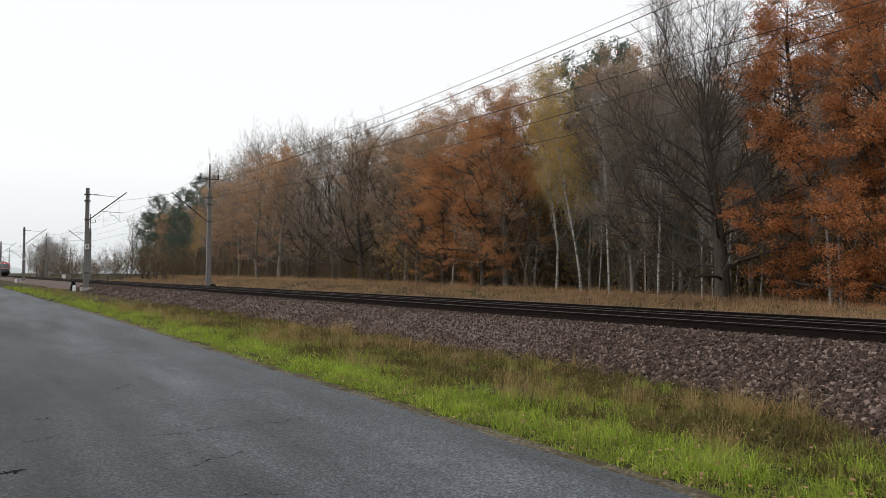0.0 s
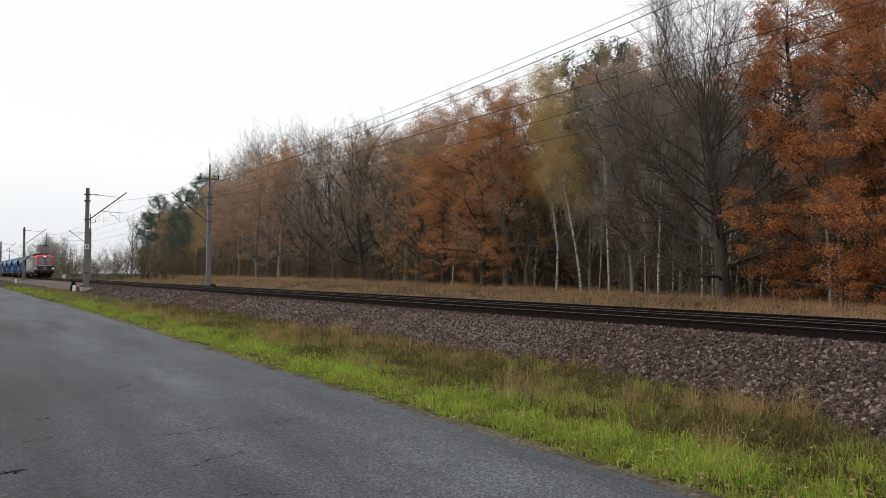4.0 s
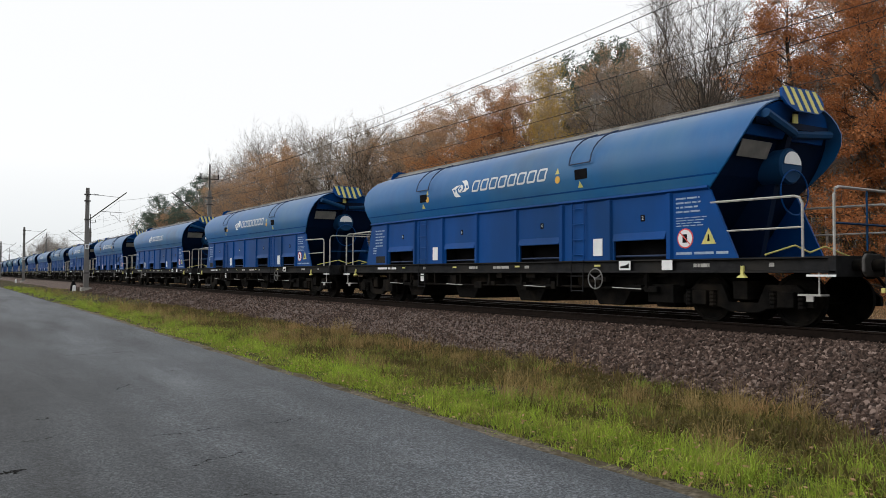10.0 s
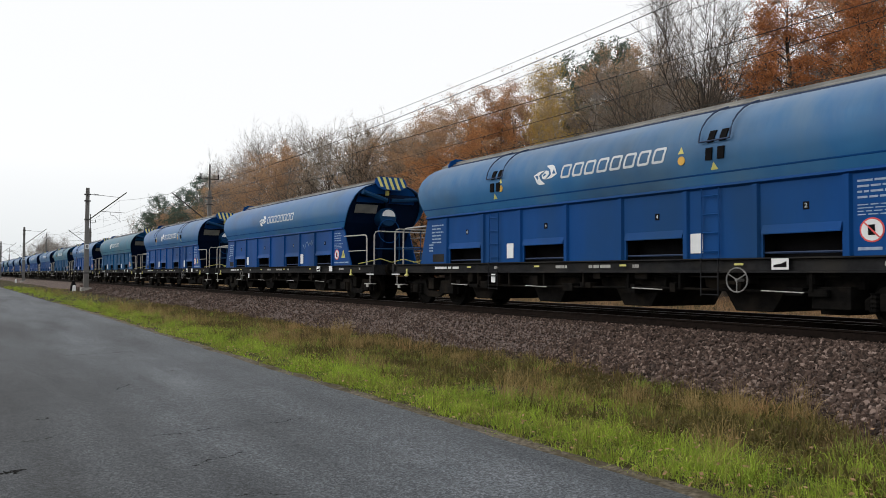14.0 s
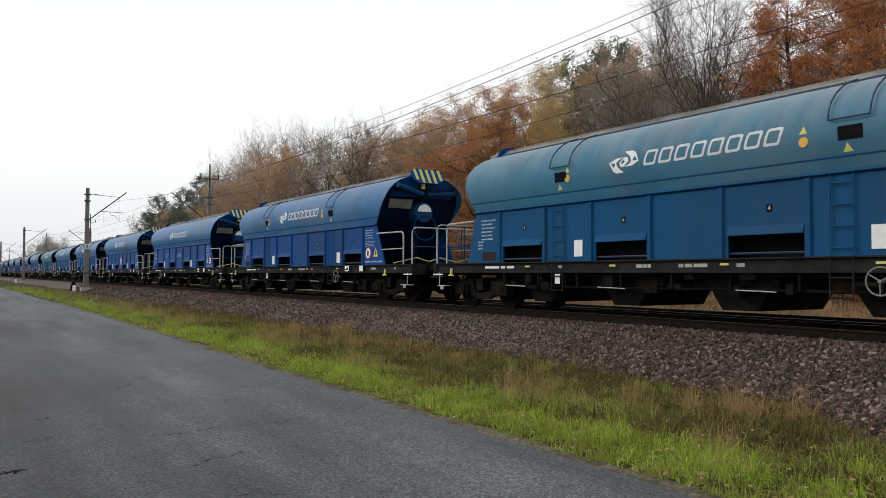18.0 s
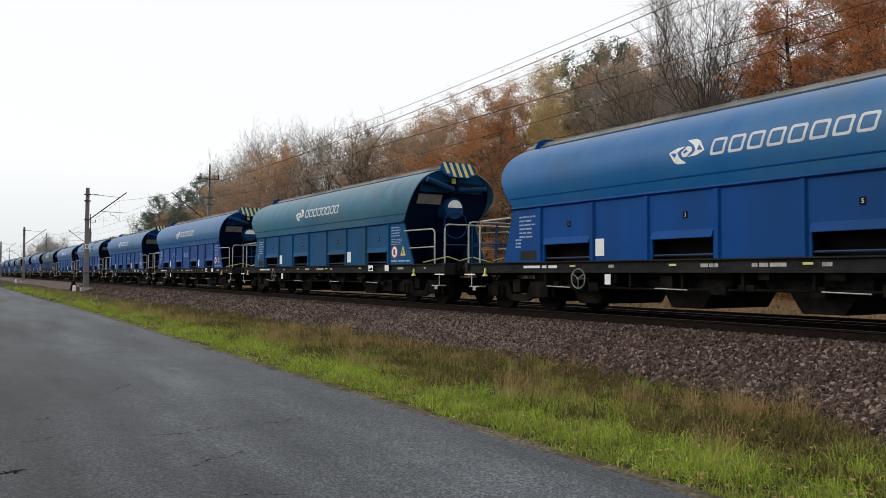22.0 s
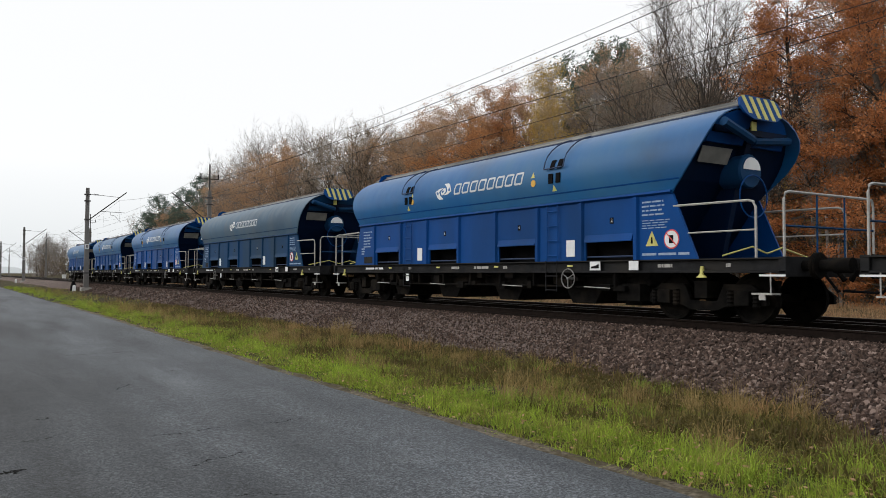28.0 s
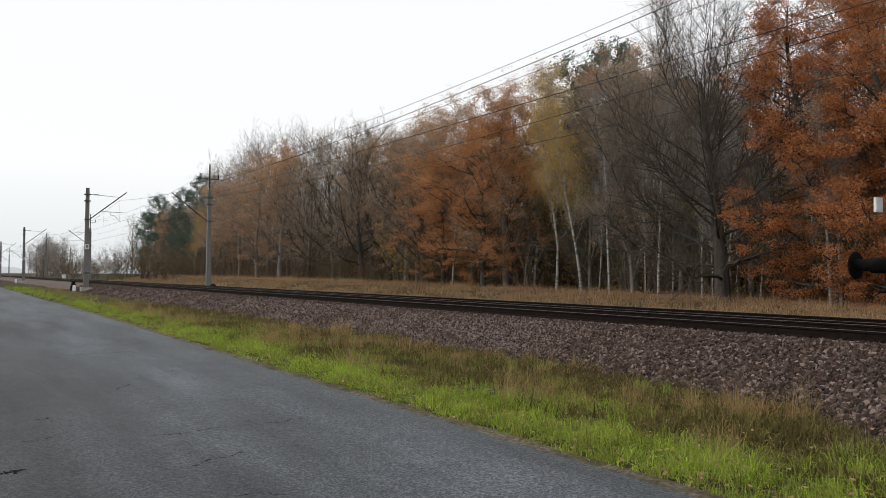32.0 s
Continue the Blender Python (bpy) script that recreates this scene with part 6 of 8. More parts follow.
    Geo().loft([[(-0.3, -0.2, 0), (0.3, -0.2, 0), (0.3, 0.2, 0), (-0.3, 0.2, 0)], [(-0.25, -0.18, 0.3), (0.25, -0.18, 0.3), (0.25, 0.18, 0.3), (-0.25, 0.18, 0.3)], [(-0.1, -0.1, 0.42), (0.1, -0.1, 0.42), (0.1, 0.1, 0.42), (-0.1, 0.1, 0.42)]]).ob("box", BLACK, sg, bevel=0.02)


# ---- plants ----
BARK = mat("dark_bark", (0.042, 0.035, 0.029), (0.10, 0.085, 0.071), 6, 0.95, bump=0.8, stretch=(1, 1, 0.25), spec=0.15)
# grey bark lightened further: distance haze is put into its colour
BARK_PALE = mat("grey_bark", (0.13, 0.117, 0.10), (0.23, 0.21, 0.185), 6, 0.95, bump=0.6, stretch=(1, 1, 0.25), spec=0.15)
BIRCH_BARK = mat("birch_bark", (0.26, 0.245, 0.22), (0.40, 0.38, 0.345), 2, 0.9, c3=(0.06, 0.055, 0.05), big=2.2, stretch=(1, 1, 2.5), spec=0.2)
PINE_BARK = mat("pine_bark", (0.10, 0.06, 0.04), (0.17, 0.10, 0.065), 5, 0.95, bump=0.7, spec=0.15)
# twig grey raised to stand in for haze over the wood
GREY_TWIG = mat("haze_grey_twigs", (0.20, 0.158, 0.12), (0.42, 0.34, 0.26), 3, 0.9, island=0.6, spec=0.1)
TWIG = mat("dark_twigs", (0.075, 0.060, 0.048), (0.16, 0.13, 0.105), 3, 0.9, island=0.6, spec=0.1)
# palest twigs, with the haze down the line in their colour
TWIG_PALE = mat("haze_pale_twigs", (0.225, 0.20, 0.182), (0.385, 0.345, 0.315), 3, 0.9, island=0.6, spec=0.1)


def thin(m, share):
    """Lets light through a leaf or a blade."""
    n, l = m.node_tree.nodes, m.node_tree.links
    b = n["Principled BSDF"]
    tr = n.new("ShaderNodeBsdfTranslucent")
    l.new(b.inputs["Base Color"].links[0].from_socket, tr.inputs["Color"])
    mx = n.new("ShaderNodeMixShader")
    mx.inputs[0].default_value = share
    l.new(b.outputs[0], mx.inputs[1])
    l.new(tr.outputs[0], mx.inputs[2])
    l.new(mx.outputs[0], n["Material Output"].inputs["Surface"])
    return m


def leaf_mat(name, a, b, c):
    m = mat(name, a, b, 0.35, 0.75, island=0.65, c3=c, spec=0.12)
    return thin(m, 0.36)


RUST = leaf_mat("rust_leaves", (0.22, 0.085, 0.034), (0.72, 0.33, 0.135), (0.52, 0.205, 0.08))
ORANGE = leaf_mat("orange_brown_leaves", (0.33, 0.155, 0.068), (0.74, 0.385, 0.175), (0.57, 0.27, 0.112))
BROWN = leaf_mat("brown_leaves", (0.33, 0.20, 0.118), (0.68, 0.455, 0.275), (0.52, 0.31, 0.175))
OCHRE = leaf_mat("ochre_leaves", (0.36, 0.235, 0.055), (0.80, 0.56, 0.15), (0.60, 0.39, 0.09))
# green lightened and blued to stand in for haze over the far pines
NEEDLES = leaf_mat("pine_needles", (0.065, 0.11, 0.09), (0.155, 0.215, 0.165), (0.11, 0.16, 0.12))
DULL = leaf_mat("dull_undergrowth_leaves", (0.12, 0.08, 0.038), (0.32, 0.20, 0.09), (0.18, 0.15, 0.055))

WITHERED = leaf_mat("withered_leaves", (0.12, 0.078, 0.06), (0.34, 0.225, 0.165), (0.22, 0.14, 0.10))

MATS = {"BARK": BARK, "BARK_PALE": BARK_PALE, "BIRCH_BARK": BIRCH_BARK, "PINE_BARK": PINE_BARK, "TWIG": TWIG, "GREY_TWIG": GREY_TWIG, "ORANGE": ORANGE, "TWIG_PALE": TWIG_PALE, "RUST": RUST, "BROWN": BROWN, "OCHRE": OCHRE, "NEEDLES": NEEDLES}


class Grower:
    """Grows one tree: limbs as tapered tubes, twigs as thin ribbons, leaves as small bent blades."""

    def __init__(self, seed):
        self.r = random.Random(seed)
        self.v, self.f = [], []
        self.tw = []
        self.tips = []

    def limb(self, p, d, length, r0, r1, sides, n, wander, lift):
        pts, q, d = [Vector(p)], Vector(p), Vector(d).normalized()
        for _ in range(n):
            d = (d + Vector((self.r.gauss(0, wander), self.r.gauss(0, wander), self.r.gauss(0, wander) + lift))).normalized()
            q = q + d * (length / n)
            pts.append(q.copy())
        k = len(self.v)
        for i, q in enumerate(pts):
            d2 = (pts[min(i + 1, n)] - pts[max(i - 1, 0)]).normalized()
            s = d2.cross(Vector((0.31, 0.95, 0.05))).normalized()
            u = s.cross(d2)
            rr = r0 + (r1 - r0) * i / n
            for j in range(sides):
                a = 2 * math.pi * j / sides
                self.v.append(q + (s * math.cos(a) + u * math.sin(a)) * rr)
        for i in range(n):
            for j in range(sides):
                a, b = k + i * sides + j, k + i * sides + (j + 1) % sides
                self.f.append((a, b, b + sides, a + sides))
        return pts

    def away(self, d, lo, hi):
        """A direction at lo to hi degrees from d."""
        d = Vector(d).normalized()
        s = d.orthogonal().normalized()
        s.rotate(Matrix.Rotation(self.r.uniform(0, 6.283), 3, d))
        a = radians(self.r.uniform(lo, hi))
        return d * math.cos(a) + s * math.sin(a)

    def twig(self, p, d, length, w):
        e = Vector(p) + Vector(d).normalized() * length + Vector((self.r.gauss(0, 0.08), self.r.gauss(0, 0.08), self.r.gauss(0, 0.06))) * length
        self.tw.append((p, e, w))
        self.tips.append((p, e))
        return e

    def build(self, spec):
        r = self.r
        H, tr = spec["h"], spec["r"]
        lean = spec.get("lean", 0.02)
        self.cut = 0
        trunk = self.limb((0, 0, -0.3), (r.gauss(0, lean), r.gauss(0, lean), 1), H * spec.get("trunk", 0.92), tr, tr * 0.12, 7, 9, spec.get("wander", 0.05), 0.05)
        self.cut, self.fcut = len(self.v), len(self.f)
        nl = spec["limbs"]
        for i in range(nl):
            t = spec["base"] + (0.98 - spec["base"]) * (i + r.random()) / nl
            if spec.get("whorl"):
                t = spec["base"] + (0.98 - spec["base"]) * (i // 5 * 5 + 2 + 0.5 * r.random()) / nl
            j = min(8, int(t * 9))
            f = t * 9 - j
            p = trunk[j].lerp(trunk[j + 1], f)
            shape = spec["shape"]((t - spec["base"]) / (1 - spec["base"]))
            ln = spec["spread"] * shape * r.uniform(0.7, 1.15)
            a0, a1 = spec["angle"]
            az = i * 2.4 + r.uniform(-0.5, 0.5)
            el = radians(r.uniform(a0, a1))
            if spec.get("rise"):
                el = radians(a1 + (a0 - a1) * (t - spec["base"]) / (1 - spec["base"]) + r.uniform(-9, 9))
            d = Vector((math.cos(az) * math.sin(el), math.sin(az) * math.sin(el), math.cos(el)))
            rr = max(0.018, tr * (1 - t * 0.85) * spec.get("thick", 0.42))
            pts = self.limb(p, d, ln, rr, rr * 0.2, 4, 5, spec.get("crook", 0.16), spec.get("lift", 0.06))
            for b in range(spec["boughs"]):
                u = (0.15 + 0.85 * r.random() ** 0.7) * 5
                j = min(4, int(u))
                q = pts[j].lerp(pts[j + 1], u - j)
                d2 = self.away(pts[j + 1] - pts[j], 25, 65)
                d2.z += spec.get("lift", 0.06)
                l2 = min(2.6, ln * r.uniform(0.2, 0.5))
                r2 = max(0.009, rr * 0.36)
                p2 = self.limb(q, d2, l2, r2, r2 * 0.35, 3, 3, 0.18, spec.get("lift", 0.06))
                for c in range(spec["twigs"]):
                    u2 = r.uniform(0.15, 1.0) * 3
                    j2 = min(2, int(u2))
                    q2 = p2[j2].lerp(p2[j2 + 1], u2 - j2)
                    d3 = self.away(p2[j2 + 1] - p2[j2], 20, 60)
                    d3.z += spec.get("lift", 0.06)
                    l3 = r.uniform(0.35, 0.95) * spec.get("twig_len", 1.0)
                    e = self.twig(q2, d3, l3, spec.get("tw", 0.016))
                    for _ in range(spec.get("fine", 0)):
                        g = r.random()
                        self.twig(q2.lerp(e, g), self.away(d3, 20, 55), l3 * r.uniform(0.3, 0.7), spec.get("tw", 0.016) * 0.6)

    def twig_arrays(self):
        p = np.array([a for a, e, w in self.tw], dtype=np.float32)
        e = np.array([b for a, b, w in self.tw], dtype=np.float32)
        w = np.array([c for a, b, c in self.tw], dtype=np.float32)[:, None]
        d = e - p
        s = np.cross(d, np.random.RandomState(1).normal(size=d.shape))
        s /= np.linalg.norm(s, axis=1, keepdims=True) + 1e-9
        v = np.stack([p - s * w / 2, p + s * w / 2, e + s * w / 6, e - s * w / 6], 1).reshape(-1, 3)
        return v, np.arange(len(v)).reshape(-1, 4)

    def leaf_arrays(self, n, size, seed, spread=0.12, droop=0.0, keep=None, clump=1.0):
        rs = np.random.RandomState(seed)
        tips = np.array([[*a, *b] for a, b in self.tips], dtype=np.float32)
        if keep is not None:
            mask = np.array([keep(t) for t in tips])
            tips = tips[mask]
        flat = np.array([1.0, 1.0, 1.0])
        if clump < 1:
            # leaves stand in flat sprays round some of the twigs
            tips = tips[rs.rand(len(tips)) < clump]
            flat = np.array([1.0, 1.0, 0.4])
        pick = tips[rs.randint(len(tips), size=n)]
        t = rs.uniform(0.2, 1.1, (n, 1))
        c = pick[:, :3] * (1 - t) + pick[:, 3:] * t + rs.normal(0, spread, (n, 3)) * flat
        a = rs.normal(size=(n, 3))
        a[:, 2] -= droop
        a /= np.linalg.norm(a, axis=1, keepdims=True)
        b = np.cross(a, rs.normal(size=(n, 3)))
        b /= np.linalg.norm(b, axis=1, keepdims=True)
        q = np.cross(a, b)
        s = size * rs.uniform(0.6, 1.35, (n, 1))
        mid = c + a * s * 0.5 + q * s * 0.16
        v = np.stack([c, mid - b * s * 0.36, c + a * s, mid + b * s * 0.36], 1).reshape(-1, 3)
        k = np.arange(n)[:, None] * 4
        f = np.concatenate([k + np.array([[0, 1, 2]]), k + np.array([[0, 2, 3]])], 1).reshape(-1, 3)
        return v, f


crown_shape = lambda t: 0.72 + 0.42 * math.sin(math.pi * t) - 0.12 * t
cone_shape = lambda t: 0.55 + 0.5 * min(1, t * 5) - 0.76 * t
round_shape = lambda t: 0.35 + 0.9 * math.sin(math.pi * min(1, 0.18 + 0.82 * t)) ** 0.8
tall_shape = lambda t: 1.0 - 0.72 * t
vase_shape = lambda t: 0.55 + 0.62 * t
fork_shape = lambda t: 0.55 + 0.55 * math.sin(math.pi * (0.15 + 0.75 * t))
KINDS = {
    "bare_oak": dict(h=17, r=0.34, trunk=0.62, limbs=26, base=0.16, spread=6.9, angle=(20, 64), boughs=18, twigs=11, fine=4, shape=fork_shape, bark="BARK", twig="TWIG", lift=0.09, crook=0.2, thick=0.34, tw=0.012),
    "grand_oak": dict(h=23.0, r=0.46, wander=0.05, lean=0.0, trunk=0.56, limbs=42, base=0.12, spread=8.6, angle=(8, 84), rise=1, boughs=19, twigs=11, fine=5, shape=vase_shape, bark="BARK", twig="TWIG", lift=0.10, crook=0.15, thick=0.30, tw=0.011),
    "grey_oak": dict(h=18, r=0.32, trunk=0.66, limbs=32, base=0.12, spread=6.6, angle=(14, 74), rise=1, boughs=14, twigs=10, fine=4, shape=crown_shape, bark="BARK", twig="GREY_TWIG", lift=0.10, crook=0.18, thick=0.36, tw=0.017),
    "orange_oak": dict(h=16.5, r=0.34, limbs=36, base=0.05, spread=5.6, angle=(40, 88), boughs=9, twigs=7, shape=round_shape, bark="BARK", twig="TWIG", lift=0.05, clump=0.5, leaves=52000, size=0.105, spread_l=0.24, leaf="ORANGE"),
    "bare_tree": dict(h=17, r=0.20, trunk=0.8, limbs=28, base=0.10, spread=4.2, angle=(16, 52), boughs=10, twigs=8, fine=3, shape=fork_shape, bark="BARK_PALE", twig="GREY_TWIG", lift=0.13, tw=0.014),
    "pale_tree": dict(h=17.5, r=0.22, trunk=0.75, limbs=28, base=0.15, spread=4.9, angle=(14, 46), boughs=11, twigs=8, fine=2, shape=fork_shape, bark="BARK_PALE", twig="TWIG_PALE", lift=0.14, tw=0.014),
    "rust_oak": dict(h=18.5, r=0.36, limbs=44, base=0.07, spread=5.6, angle=(42, 92), rise=1, boughs=10, twigs=7, shape=cone_shape, bark="BARK", twig="TWIG", lift=0.04, thin_top=1, clump=0.45, leaves=76000, size=0.098, spread_l=0.24, leaf="RUST"),
    "brown_oak": dict(h=16.5, r=0.32, limbs=30, base=0.12, spread=5.0, angle=(36, 80), boughs=8, twigs=7, fine=2, shape=round_shape, bark="BARK_PALE", twig="GREY_TWIG", lift=0.08, clump=0.6, leaves=25000, size=0.10, spread_l=0.24, leaf="BROWN", tw=0.014),
    "yellow_birch": dict(h=17, r=0.12, limbs=30, base=0.24, spread=3.6, angle=(20, 50), boughs=8, twigs=7, fine=1, shape=tall_shape, bark="BIRCH_BARK", twig="TWIG_PALE", lift=0.08, leaves=11000, size=0.085, leaf="OCHRE", wander=0.07, tw=0.013),
    "bare_birch": dict(h=17, r=0.11, limbs=22, base=0.3, spread=2.8, angle=(20, 45), boughs=7, twigs=8, fine=2, shape=tall_shape, bark="BIRCH_BARK", twig="TWIG_PALE", lift=0.05, wander=0.07, tw=0.013),
    "pine_tree": dict(h=17, r=0.22, limbs=50, base=0.16, whorl=1, spread=4.6, angle=(70, 98), boughs=7, twigs=7, shape=tall_shape, bark="PINE_BARK", twig="TWIG", lift=0.05, leaves=20000, size=0.13, leaf="NEEDLES", spread_l=0.15, thick=0.3, clump=0.7),
}
TREE_LABEL = {
    "bare_oak": ("leafless dark oak with wide crooked limbs", "oak tree"), "bare_tree": ("slender leafless tree with dark twigs", "tree"),
    "pale_tree": ("tall leafless tree with pale grey twigs", "tree"), "rust_oak": ("oak in rust-red autumn leaves", "oak tree"),
    "brown_oak": ("oak with thinning orange-brown leaves", "oak tree"), "yellow_birch": ("white-stemmed birch with ochre-yellow leaves", "birch tree"),
    "bare_birch": ("leafless birch with a white stem", "birch tree"), "grand_oak": ("tall leafless dark oak with fanning limbs", "oak tree"), "grey_oak": ("leafless oak with twigs paled for haze", "oak tree"), "orange_oak": ("oak in orange-brown autumn leaves", "oak tree"),
    "pine_tree": ("dark green pine with a bare reddish stem", "pine tree"),
}


H_THIN = 16.0   # above about this height a thinning crown is nearly bare


def make_tree(kind, seed, **over):
    spec = dict(KINDS[kind], **over)
    g = Grower(seed)
    g.build(spec)
    label, cat = TREE_LABEL[kind]
    t = thing(kind, label + " at the forest edge", cat, None, kind.replace("_", " ") + "s of the forest")
    mats = MATS
    tr = quick("trunk", [tuple(p) for p in g.v[:g.cut]], g.f[:g.fcut], mats[spec["bark"]], t)
    tr.data.shade_smooth()
    tv, tf = g.twig_arrays()
    limbs = np.array([tuple(p) for p in g.v[g.cut:]], dtype=np.float32)
    lf = np.array(g.f[g.fcut:]) - g.cut
    cr = quick("crown", np.concatenate([limbs, tv]), np.concatenate([lf, tf + len(limbs)]), mats[spec["twig"]], t)
    cr["kind"] = "stuff"
    cr.data.materials.append(mats[spec.get("limb", spec["bark"])])
    slots = np.zeros(len(lf) + len(tf), dtype=np.int32)
    slots[:len(lf)] = 1
    cr.data.polygons.foreach_set("material_index", slots)
    if spec.get("leaves"):
        keep = None
        if spec.get("thin_top"):
            rk = random.Random(seed)
            keep = lambda t: rk.random() < 1.35 - t[2] / H_THIN
        fo = quick("foliage", *g.leaf_arrays(spec["leaves"], spec["size"], seed, spec.get("spread_l", 0.22), keep=keep, clump=spec.get("clump", 1.0)), mats[spec["leaf"]], t)
        fo["kind"] = "stuff"
    return t


def make_shrub(seed, leaves, h=3.0, leaf=None, size=0.12):
    g = Grower(seed)
    r = g.r
    for _ in range(9):
        az, el = r.uniform(0, 6.28), radians(r.uniform(8, 42))
        d = Vector((math.cos(az) * math.sin(el), math.sin(az) * math.sin(el), math.cos(el)))
        pts = g.limb((r.uniform(-0.4, 0.4), r.uniform(-0.4, 0.4), -0.1), d, h * r.uniform(0.6, 1.1), 0.03, 0.008, 3, 4, 0.12, 0.08)
        for _ in range(14):
            u = r.uniform(0.2, 1) * 4
            j = min(3, int(u))
            q = pts[j].lerp(pts[j + 1], u - j)
            d2 = g.away(pts[j + 1] - pts[j], 20, 60)
            e = g.twig(q, d2, r.uniform(0.4, 1.0), 0.014)
            for _ in range(2):
                g.twig(q.lerp(e, r.random()), g.away(d2, 20, 50), r.uniform(0.2, 0.5), 0.008)
    t = thing("shrub", "bare twiggy shrub with a few dull leaves" if leaves else "bare twiggy shrub in the undergrowth", "shrub", None, "shrubs of the undergrowth")
    tv, tf = g.twig_arrays()
    st = np.array([tuple(p) for p in g.v], dtype=np.float32)
    cr = quick("crown", np.concatenate([st, tv]), np.concatenate([np.array(g.f), tf + len(st)]), TWIG, t)
    cr["kind"] = "stuff"
    if leaves:
        fo = quick("foliage", *g.leaf_arrays(leaves, size, seed, 0.15), leaf or DULL, t)
        fo["kind"] = "stuff"
    return t


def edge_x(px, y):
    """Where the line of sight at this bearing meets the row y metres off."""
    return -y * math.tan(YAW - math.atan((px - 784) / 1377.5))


LITTER = mat("leaf_litter", (0.10, 0.062, 0.034), (0.24, 0.15, 0.08), 5, 0.95, bump=1.0, c3=(0.16, 0.115, 0.05), big=0.6, spec=0.1)


